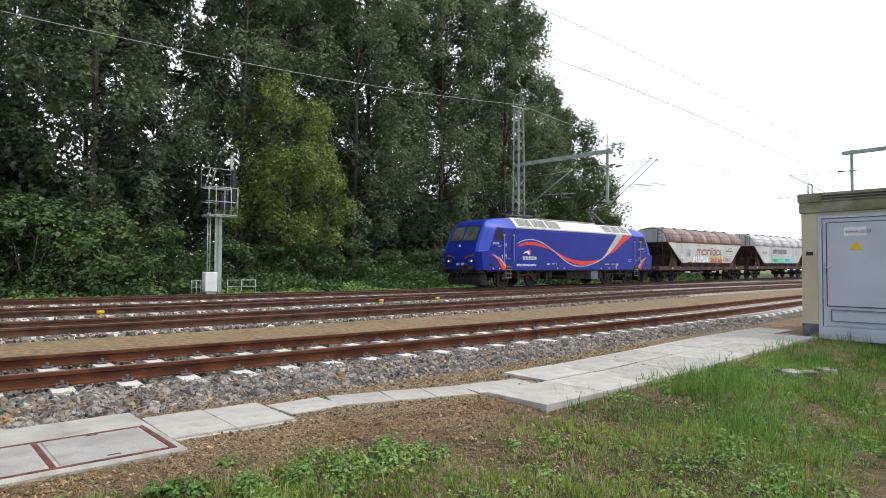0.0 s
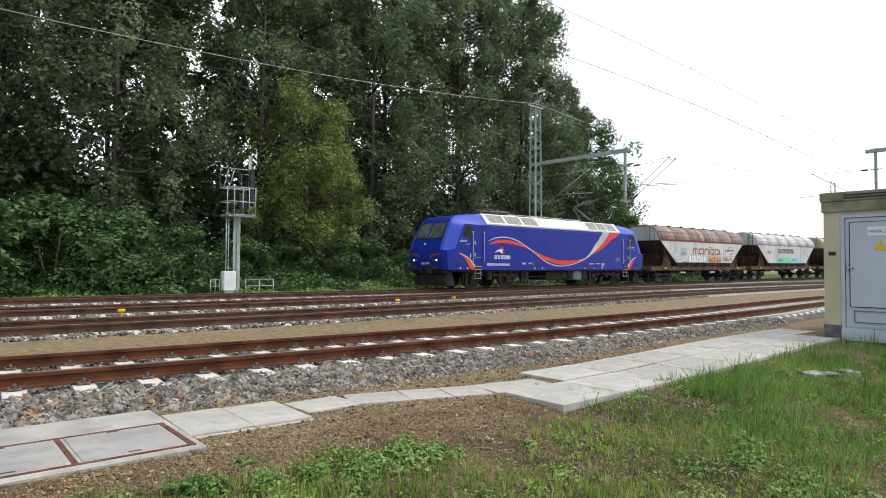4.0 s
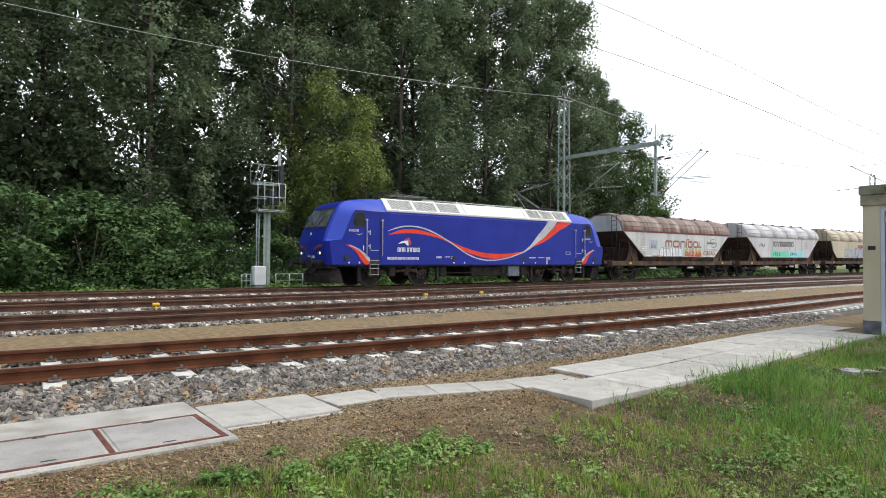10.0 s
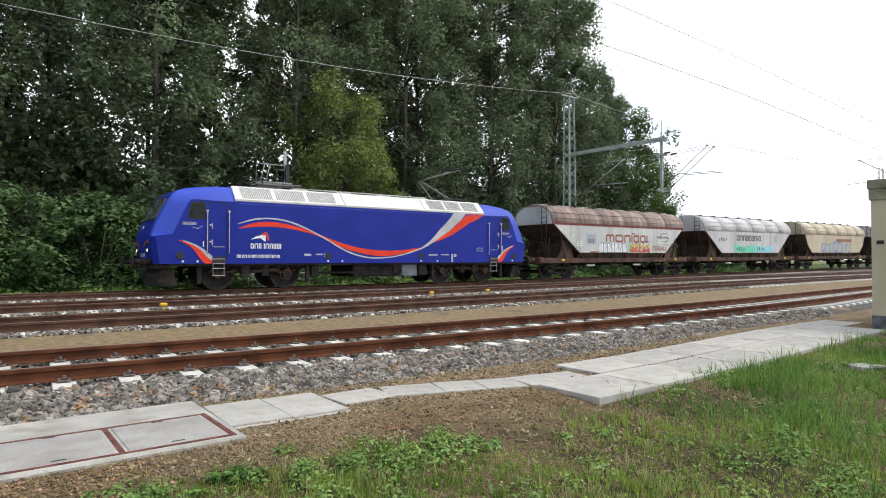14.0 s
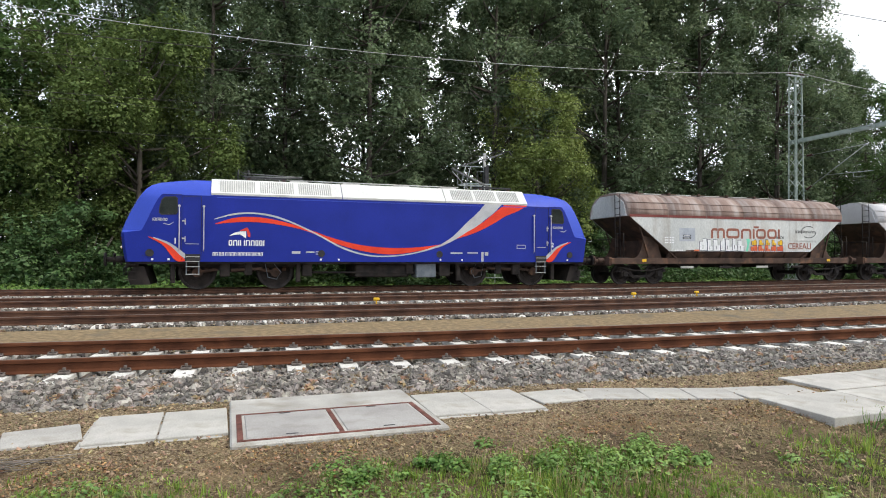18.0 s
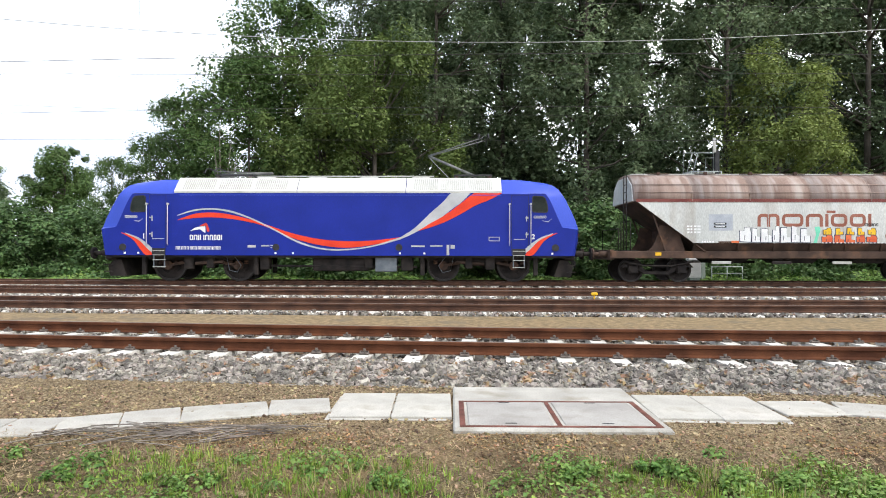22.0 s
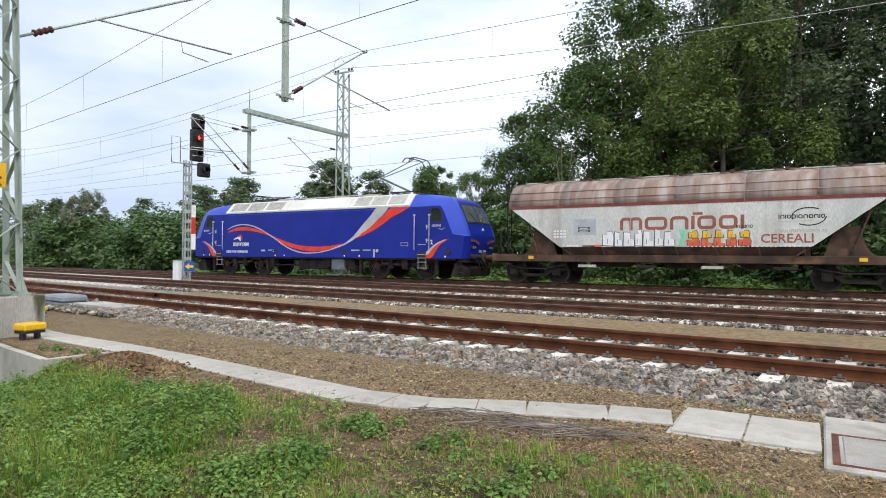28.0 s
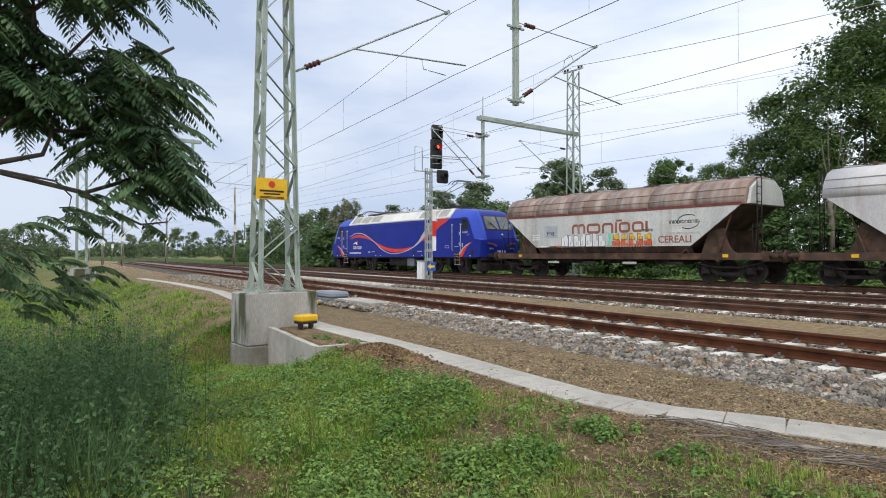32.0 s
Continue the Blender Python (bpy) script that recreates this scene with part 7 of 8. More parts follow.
def crown_places(kind, rng):
    """Places of leaves on many uneven tufts along limbs, the way each leaf faces, and the tufts' middles."""
    n, per, z0, z1, wide, size = KINDS[kind]
    if kind == "willow":
        # a few rounded masses, each of many tufts, with gaps between them
        lobes = 11
        lt = np.linspace(0.16, 0.93, lobes)
        la = np.arange(lobes) * 2.4 + rng.uniform(-0.5, 0.5, lobes)
        lr = wide * np.sin(np.pi * np.clip(0.20 + 0.70 * lt, 0, 1)) * 0.62
        mid = np.stack([lr * np.cos(la), lr * np.sin(la), z0 + (z1 - z0) * lt], 1)
        big = wide * rng.uniform(0.34, 0.52, lobes)
        which = rng.integers(0, lobes, n)
        d = rng.normal(size=(n, 3))
        d /= np.linalg.norm(d, axis=1, keepdims=True)
        c = mid[which] + d * (big[which] * rng.uniform(0.55, 1.0, n))[:, None] * np.array([1, 1, 0.9])
        a = rng.uniform(0, 6.28, n)
    else:
        t = rng.uniform(0, 1, n) ** (1.2 if kind in ("bush", "thin", "cone") else 0.9)
        if kind == "cone":
            r_at = wide * np.clip(1.03 - t, 0.05, 1) ** 0.8
        elif kind in ("bush", "thin"):
            r_at = wide * np.sqrt(np.clip(1 - t**2, 0, 1))
        else:
            r_at = wide * np.sin(np.pi * np.clip(0.14 + 0.83 * t, 0, 1)) ** 0.55
        a = rng.uniform(0, 2 * np.pi, n)
        lobe = 1 + 0.22 * np.sin(3 * a + 5 * t * 3.1) + 0.15 * np.sin(7 * a + 9 * t)
        rr = r_at * lobe * rng.uniform(0.2, 1.0, n) ** 0.5
        c = np.stack([rr * np.cos(a), rr * np.sin(a), z0 + (z1 - z0) * t], 1)
    grow = size * rng.uniform(0.45, 1.35, n)
    d = rng.normal(size=(n * per, 3))
    d[:, 2] += 0.25
    d /= np.linalg.norm(d, axis=1, keepdims=True)
    tall = {"willow": 1.25, "cone": 0.95, "bush": 0.8, "thin": 0.8, "poplar": 1.15}.get(kind, 0.85)
    shell = rng.uniform(0.25, 1.0, n * per) ** 0.45
    ruffle = 1 + 0.22 * np.sin(d[:, 0] * 6 + 9 * np.repeat(a, per)) + 0.16 * np.sin(d[:, 2] * 9 + d[:, 1] * 7)
    pts = np.repeat(c, per, 0) + d * (shell * ruffle * np.repeat(grow, per))[:, None] * np.array([1, 1, tall])
    face = d * np.array([1, 1, 1 / tall]) + np.array([0, 0, 0.35])
    face /= np.linalg.norm(face, axis=1, keepdims=True)
    k = pts[:, 2] > (0.05 if kind in ("bush", "thin", "far", "cone") else 0.8)
    return pts[k], face[k], c


def make_tree(name, kind, label, m_leaf, m_bark, leaf, seed):
    rng = np.random.default_rng(seed)
    pts, face, c = crown_places(kind, rng)
    tree = thing(name, pose(0, 0, 0), label, "tree" if kind not in ("bush", "thin") else "bush", "lineside woods" if kind not in ("bush", "thin") else "lineside bushes")
    bm = bmesh.new()
    if kind in ("bush", "thin"):
        for k in range(7):
            a = rng.uniform(0, 6.28)
            tube(bm, [(0.1 * math.cos(a), 0.1 * math.sin(a), -0.3), (0.5 * math.cos(a), 0.5 * math.sin(a), 1.0), (1.1 * math.cos(a), 1.1 * math.sin(a), 2.2)], 0.035, 5, 0.012)
    else:
        top = c[:, 2].max()
        lean = rng.normal(size=2) * 0.4
        line = [(lean[0] * (z / top) ** 2, lean[1] * (z / top) ** 2, z) for z in np.linspace(-0.4, top * 0.92, 9)]
        tube(bm, line, 0.21 if kind == "poplar" else 0.22, 9, 0.03)
        for k in rng.choice(len(c), 34, replace=False):
            q = c[k]
            z = max(1.2, q[2] - rng.uniform(1.0, 3.5))
            b = np.array([lean[0] * (z / top) ** 2, lean[1] * (z / top) ** 2, z])
            mid = (b + q) / 2 + np.array([0, 0, -0.3])
            tube(bm, [tuple(b), tuple(mid), tuple(q)], 0.085, 5, 0.018)
    part("trunk", bm, m_bark, tree, "grey-brown trunk and limbs" if kind not in ("bush", "thin") else "thin stems")
    me = leaves("crown", pts, np.full(len(pts), leaf), m_leaf, rng, up=0.25, droop=0.6 if kind == "willow" else 0.2, long=2.2 if kind == "willow" else 1.5, out=face, delta=kind != "willow")
    ob = new("crown", me)
    ob.parent = tree
    return tree


POPLARS = [make_tree("poplar_tree", "poplar", "tall dark green poplar at the edge of the woods", M_LEAFDARK, M_BARK, 0.185, s) for s in (1, 2, 3)]
BACKS = [make_tree("poplar_tree", "back", "tall dark poplar deep in the woods", M_LEAFDARK, M_BARK, 0.50, s) for s in (13, 14)]
MIDS = [make_tree("broadleaf_tree", "wide", "mid-green broadleaf tree at the edge of the woods", M_LEAFMID, M_BARK, 0.25, s) for s in (4, 5)]
WILLOWS = [make_tree("willow_tree", "willow", label, leaf, M_BARK, 0.20, seed) for label, leaf, seed in (("yellow-green willow in front of dark trees", M_LEAFYEL, 6), ("olive-green willow at the edge of the wood", M_LEAFOLIVE, 7))]
BUSHES = [make_tree("bush", "bush", "leafy green bush beside the railway", M_LEAFBUSH, M_BARK, 0.145, s) for s in (8, 9)]
THINS = [make_tree("bush", "thin", "distant green lineside bush", M_LEAFBUSH, M_BARK, 0.19, s) for s in (18, 19)]
FARS = [make_tree("broadleaf_tree", "far", "distant broadleaf tree across the fields", M_LEAFDARK, M_BARK, 0.85, s) for s in (15, 16)]


def put(proto, used, x, y, scale=1.0, turn=None, wide=1.0):
    z = float(ground_z(x, y)) - 0.05
    turn = random.uniform(0, 360) if turn is None else turn
    m = pose(x, y, z, 0, 0, turn)
    if id(proto) not in used:
        used[id(proto)] = proto
        proto.matrix_basis = m
        ob = proto
    else:
        ob = copy_thing(proto, m)
    ob.scale = (scale * wide, scale * wide, scale)
    return ob


USED = {}
WOODS = [
    (0, -6.0, 41, 0.86), (1, -1.0, 38, 0.92), (2, 3.5, 42, 0.98), (0, 8.0, 37, 1.0), (1, 12.5, 41, 1.05), (2, 16.0, 36.5, 1.02), (0, 20.5, 40, 1.08), (1, 24.5, 37, 1.05),
    (2, 28.5, 41, 1.1), (0, 33.1, 37.5, 1.08), (1, 36.5, 41, 1.1), (2, 40.0, 37, 1.02), (0, 44.0, 40, 0.96), (1, 46.6, 37.5, 0.68), (2, 49.5, 45, 0.78), (0, 53.5, 42, 0.66),
]
for k, x, y, s in WOODS:
    put(POPLARS[k], USED, x, y, s, wide=random.uniform(0.95, 1.12))
for k, x, y, s in ((0, 1.0, 48, 0.9), (1, 6.0, 50, 0.95), (0, 12.5, 48, 0.9), (1, 21.8, 50, 1.0), (0, 25.5, 48, 1.0), (1, 29.0, 50, 1.0), (0, 35.4, 48, 0.95), (1, 43.6, 49, 0.85), (0, -4.0, 49, 0.8),
                   (1, 9.5, 46, 1.0)):
    put(BACKS[k], USED, x, y, s)
for k, x, y, s in ((0, -10.3, 38.5, 0.86), (1, -11.8, 36.0, 0.60), (1, -13.2, 43, 0.74), (0, -3.5, 45, 0.95), (1, 50.2, 37.5, 0.82), (0, 54.8, 39, 0.64), (1, 58.6, 41, 0.50), (0, 62.0, 42, 0.36)):
    put(MIDS[k], USED, x, y, s)
for k, x, y, s in ((1, -4.2, 34.0, 0.90), (1, -7.0, 34.8, 0.86), (0, 17.6, 33.4, 0.80)):
    put(WILLOWS[k], USED, x, y, s, wide=1.12)
BUSH_ROWS = [(x, 30.8 + random.uniform(-0.6, 1.6), random.uniform(0.55, 1.05)) for x in np.arange(-22, 12, 2.0)]
BUSH_ROWS += [(4.2, 30.0, 1.15), (1.2, 30.3, 1.2), (7.0, 30.2, 1.05), (9.6, 30.6, 0.9)]
BUSH_ROWS += [(x, 31.6 + random.uniform(-0.6, 1.4), random.uniform(0.45, 0.9)) for x in np.arange(13, 62, 2.6)]
for k, (x, y, s) in enumerate(BUSH_ROWS):
    put(BUSHES[k % 2], USED, float(x), y, s, wide=1.25)

# ---- hedges and trees along the line to the left, and far across the fields ----
HEDGE = []
for x in np.arange(-62, -14, 2.2):
    HEDGE.append((x, 32.5 + 0.02 * (x + 14) + random.uniform(-1, 1.2), random.uniform(0.85, 1.35)))
for x in np.arange(-110, -60, 4.0):
    HEDGE.append((x, 33 + (-60 - x) * 0.12 + random.uniform(-1, 1.5), random.uniform(0.6, 0.95)))
for k, (x, y, s) in enumerate(HEDGE):
    put((BUSHES if x > -34 else THINS)[k % 2], USED, float(x), y, s, wide=1.25)
for k, x, y, s in ((0, -15.5, 36.0, 0.50), (1, -17.8, 38, 0.42), (0, -20.5, 37.5, 0.34), (1, -13.6, 35.0, 0.40)):
    put(MIDS[k], USED, x, y, s)
LONE = [make_tree("broadleaf_tree", "wide", "lone broadleaf tree beyond the hedge", M_LEAFMID, M_BARK, 0.40, 21)]
for x, y, s in ((-41.5, 66, 0.60), (-45.0, 70, 0.52)):
    put(LONE[0], USED, x, y, s)
CONIFERS = [make_tree("spruce_tree", "back", "dark green spruce behind the hedge", M_LEAFDARK, M_BARK, 0.55, 22)]
for x, y, s in ((-64, 56, 0.40), (-68, 58, 0.42), (-72, 56, 0.38), (-76, 58, 0.40), (-52, 60, 0.46), (-55.5, 62, 0.50), (-49.5, 64, 0.44), (-58.5, 63, 0.40), (-80, 52, 0.32)):
    put(CONIFERS[0], USED, x, y, s, wide=1.5)
for k, (x, y, s) in enumerate(((-53.5, 62, 0.48), (-57.0, 65, 0.50), (-50.5, 66, 0.46), (-66, 61, 0.42), (-70, 60, 0.44), (-74, 62, 0.42), (-60.5, 64, 0.40))):
    put(FARS[k % 2], USED, x, y, s)
for k, x in enumerate(np.arange(-86, -46, 2.6)):
    put(FARS[k % 2], USED, float(x), 57 + 3 * math.sin(k * 1.7), 0.27 + 0.05 * math.sin(k * 2.3))
GREY = make_tree("willow_tree", "willow", "grey-green sallow beside the railway", M_LEAFGREY, M_BARKPALE, 0.30, 23)
put(GREY, USED, -57.0, 31.5, 0.46)
for k, (x, y, s) in enumerate(((-66, 33, 0.32), (-72, 34, 0.30), (-80, 35, 0.36), (-88, 36, 0.30), (-98, 38, 0.34))):
    put(FARS[k % 2], USED, x, y, s)
for k, a in enumerate(np.linspace(-79, -64.5, 13)):
    d = 235 + 25 * ((k * 7) % 3)
    put(FARS[k % 2], USED, d * math.sin(radians(a)), d * math.cos(radians(a)), random.uniform(0.40, 0.56))
for k, a in enumerate(np.linspace(-93, -84.0, 9)):
    d = 120 + 12 * (k % 3)
    put(FARS[k % 2], USED, d * math.sin(radians(a)), d * math.cos(radians(a)), random.uniform(0.25, 0.34))


def far_woods():
    rng = np.random.default_rng(31)
    a = np.radians(rng.uniform(-96, -40, 26000))
    d = 560 + rng.uniform(0, 60, len(a))
    h = 9 + 3 * np.sin(a * 40) + 2 * np.sin(a * 97)
    z = rng.uniform(0, 1, len(a)) ** 0.8 * h
    pts = np.stack([d * np.sin(a), d * np.cos(a), z], 1)
    ob = new("far_woods", leaves("far_woods", pts, np.full(len(a), 2.4), M_LEAFDARK, rng))
    tagged(ob, "dark line of distant woods across the fields", "woods", kind="stuff")


far_woods()


def dead_tree(x, y, h):
    t = thing("bare_tree", pose(x, y, float(ground_z(x, y))), "slender half-dead tree with bare pale stems", "tree")
    rng = np.random.default_rng(5)
    bm = bmesh.new()
    tube(bm, [(0, 0, -0.3), (0.1, 0, h * 0.3), (0.0, 0.05, h * 0.55)], 0.14, 8, 0.10)
    for k in range(8):
        a, z = rng.uniform(-0.7, 0.7), h * rng.uniform(0.28, 0.6)
        tube(bm, [(0.05, 0, z), (0.05 + a * 0.7, 0.1 * a, z + h * 0.14), (0.05 + a * 1.05, 0.2 * a, min(h, z + h * rng.uniform(0.28, 0.42)))], 0.045, 6, 0.010)
    part("trunk", bm, M_BARKDEAD, t)
    pts = np.stack([rng.normal(0, 0.7, 260), rng.normal(0, 0.5, 260), rng.uniform(h * 0.6, h * 1.05, 260)], 1)
    ob = new("crown", leaves("crown", pts, np.full(260, 0.16), M_LEAFMID, rng))
    ob.parent = t


dead_tree(-11.3, 30.3, 7.6)


def brush_floor():
    """The low tangle of bramble and saplings that fills the foot of the woods."""
    rng = np.random.default_rng(41)
    n = 60000
    x = rng.uniform(-30, 66, n)
    y = 28.4 + rng.uniform(0, 1, n) ** 1.4 * 9
    clump = 0.5 + 0.5 * np.sin(x * 0.9) * np.sin(x * 0.37 + 1.3)
    h = 0.25 + (y - 28.4) * 0.14 + 0.55 * clump
    z = ground_z(x, y) + rng.uniform(0, 1, n) ** 0.7 * h
    ob = new("undergrowth", leaves("undergrowth", np.stack([x, y, z], 1), np.full(n, 0.20), M_LEAFBUSH, rng))
    tagged(ob, "low green brambles and nettles at the foot of the woods", "undergrowth", kind="stuff")
    n = 52000
    x = rng.uniform(-40, 64, n)
    y = 26.9 + rng.uniform(0, 1, n) ** 1.3 * 2.6
    h = 0.10 + (y - 26.9) * 0.20 * (0.55 + 0.45 * np.sin(x * 1.3 + 1.7 * np.sin(x * 0.41)))
    z = ground_z(x, y) + rng.uniform(0, 1, n) ** 0.6 * h
    out = rng.normal(size=(n, 3)) * 0.5 + np.array([0, -0.35, 0.9])
    ob = new("lineside_weeds", leaves("lineside_weeds", np.stack([x, y, z], 1), np.full(n, 0.15), M_WEED, rng, out=out))
    tagged(ob, "fresh green low weeds along the edge of the ballast", "weeds", kind="stuff")
    n = 70000
    x = rng.uniform(-13, 60, n)
    y = 38 + rng.uniform(0, 1, n) * 16
    z = ground_z(x, y) + rng.uniform(0, 1, n) * (7.5 + 2.0 * np.sin(x * 0.5) + 1.5 * np.sin(x * 1.3))
    ob = new("woodland_understorey", leaves("woodland_understorey", np.stack([x, y, z], 1), np.full(n, 0.42), M_LEAFDARK, rng))
    tagged(ob, "dense dark saplings between the trunks of the woods", "undergrowth", kind="stuff")


brush_floor()

# ---- sumac at the lineside, close to the camera's far turn ----
def fronds(base, out, length, rng, pairs=12, leaflet=0.074):
    """Corner points of one drooping feather-shaped leaf: paired pointed leaflets along a curved stalk."""
    base, out = np.array(base), np.array(out) / np.linalg.norm(out)
    side = np.cross(out, (0, 0, 1))
    side /= np.linalg.norm(side) + 1e-9
    quads, spine = [], []
    for k in range(pairs + 1):
        t = k / pairs
        p = base + out * length * t + np.array([0, 0, -0.62 * length * t * t])
        spine.append(p)
        if k == 0:
            continue
        d = out + np.array([0, 0, -0.7 * t])
        d /= np.linalg.norm(d)
        ll = leaflet * (0.55 + 0.9 * math.sin(math.pi * (0.12 + 0.8 * t)))
        for s in (-1, 1):
            v = side * s * 0.75 + d * 0.45 + np.array([0, 0, -0.60 + rng.normal(0, 0.18)])
            v /= np.linalg.norm(v)
            w = np.cross(v, np.cross(d, v) + rng.normal(0, 0.25, 3))
            w = d - v * np.dot(d, v)
            w /= np.linalg.norm(w) + 1e-9
            m = p + v * ll * 0.45
            quads.append((p, m + w * ll * 0.15, p + v * ll, m - w * ll * 0.15))
    return quads, spine


def build_sumac():
    rng = np.random.default_rng(51)
    s = thing("sumac_tree", pose(0, 0, 0), "stag's horn sumac with drooping feathery leaves and dark red cones", "tree")
    root = Vector((-5.9, -2.6, -0.7))
    # tips of the crown, thick towards the tracks and thinning below
    tips = []
    while len(tips) < 70:
        y, z = rng.uniform(0.05, 1.70), rng.uniform(1.48, 3.40)
        edge = np.interp(z, (1.48, 1.66, 1.87, 2.1, 2.37, 2.75, 3.0, 3.4), (1.55, 1.60, 1.68, 1.58, 1.63, 1.50, 1.44, 1.30))
        floor = np.interp(y, (0.0, 0.4, 0.6, 0.9, 1.3, 1.6), (2.10, 2.02, 1.92, 1.66, 1.52, 1.52))
        if y < edge and z > floor:
            tips.append((-5.1 + rng.uniform(-0.4, 0.4), float(y), float(z)))
    bm = bmesh.new()
    fork = root + Vector((0.1, 0.9, 1.9))
    tube(bm, [root, root + Vector((0.05, 0.3, 1.0)), fork], 0.09, 9, 0.06)
    part("trunk", bm, M_BARK, s)
    quads, stalks, limbs = [], [], []
    low, high = (-1.0, 1.45), (-0.8, 1.75)
    for way, thick in (((high, (0.20, 1.99), (0.40, 2.08), (0.55, 2.20), (0.98, 2.48), (1.30, 2.70)), 0.030), ((low, (0.20, 1.71), (0.44, 1.78), (0.50, 1.95), (0.87, 2.00), (1.35, 2.13)), 0.024),
                       ((low, (0.20, 1.645), (0.70, 1.53), (1.03, 1.66), (1.38, 1.80)), 0.026), (((0.70, 1.53), (0.84, 1.42), (1.07, 1.31), (1.28, 1.34)), 0.014), ((high, (0.19, 2.52), (0.38, 2.76), (0.60, 3.0), (0.90, 3.30)), 0.026),
                       (((0.55, 2.20), (0.85, 2.24), (1.15, 2.34), (1.42, 2.40)), 0.014), (((0.40, 2.08), (0.55, 2.45), (0.85, 2.85), (1.18, 3.08)), 0.016), (((0.20, 1.645), (0.52, 1.60), (0.62, 1.50), (0.60, 1.42)), 0.009)):
        line = [Vector((-5.15 + rng.normal(0, 0.05), y, z)) for y, z in way]
        if way[0] in (low, high):
            line[0].x = -5.6
            line.insert(0, fork)
        bm = bmesh.new()
        tube(bm, line, thick, 7, thick * 0.4)
        part("branch", bm, M_BARK, s, "dark bare limb")
        limbs.append([p.lerp(q, f) for p, q in zip(line[-3:], line[-2:]) for f in (0, 0.33, 0.67)] + [line[-1]])
    for k, tip in enumerate(tips):
        tip = Vector(tip) + Vector((0, -0.22, 0.02))
        joints = [p for line in limbs for p in line]
        mid = min(joints, key=lambda p: (p - tip).length + (0.6 if p.y > tip.y + 0.1 else 0))
        bm = bmesh.new()
        tube(bm, [mid, mid.lerp(tip, 0.5) + Vector((rng.normal(0, 0.03), 0, -0.05)), tip], 0.011, 5, 0.005)
        part("twig", bm, M_BARK, s)
        for j in range(11):
            t = rng.uniform(0.66, 1.0) if j > 5 else 1.0
            b = np.array(mid.lerp(tip, t)) + rng.normal(0, 0.05, 3)
            a = rng.uniform(0, 6.283)
            out = np.array([math.cos(a), 0.45 + math.sin(a), rng.uniform(-0.15, 0.40)])
            q, sp = fronds(b, out, rng.uniform(0.28, 0.42), rng)
            quads += q
            stalks.append(sp)
        if k % 6 == 1:
            bm = bmesh.new()
            c = tip + Vector((0, 0.02, 0.06))
            tube(bm, [c, c + Vector((0, 0.01, 0.04)), c + Vector((0.01, 0.01, 0.08)), c + Vector((0.01, 0.02, 0.11))], 0.028, 8, 0.006)
            part("seed_cone", bm, M_INSUL, s, "dark red upright seed cone")
    for y, z, n in ((1.15, 1.48, 9), (0.85, 1.46, 8), (0.56, 1.42, 8), (0.50, 0.90, 9), (0.34, 0.80, 9), (0.10, 1.12, 12), (0.06, 0.95, 12)):
        for j in range(n):
            q, sp = fronds((-5.1 + rng.normal(0, 0.15), y + rng.normal(0, 0.12), z + rng.normal(0, 0.08)), (rng.uniform(-0.5, 0.9), rng.uniform(0.2, 1.0), rng.uniform(0.0, 0.5)), 0.27, rng)
            quads += q
            stalks.append(sp)
    ob = new("foliage", quads_mesh("foliage", np.array(quads), 4, M_LEAFSUMAC))
    ob.parent = s
    tagged(ob, "long drooping leaves of many leaflets")
    bm = bmesh.new()
    for sp in stalks:
        tube(bm, [tuple(p) for p in sp[::4]], 0.005, 4, 0.002)
    part("stalk", bm, M_LEAFSUMAC, s)


build_sumac()


# ---- grass, weeds, stones ----
def lawn(x, y, rng):
    """How thick the grass stands at a place, 0 to 1."""
    edge = np.interp(x, (-80, -25, -12.5, -12, -8, -3, 0, 2, 5, 14, 60), (7.2, 6.9, 5.2, 4.2, 4.35, 4.4, 4.4, 4.4, 4.2, 4.1, 4.1))
    n = np.sin(x * 1.3 + 0.7 * y) * np.sin(y * 1.7 - 0.5 * x) * 0.5 + np.sin(x * 3.1 + 1.0) * np.sin(y * 2.6 + x) * 0.35
    front = 0.74 + 0.12 * smooth(-1.0, -3.5, x) - 0.16 * smooth(2.0, 4.0, x)
    return smooth(0.0, 0.7, edge - y + n * 0.5) * np.clip(front + n * 1.25, 0.03, 1)


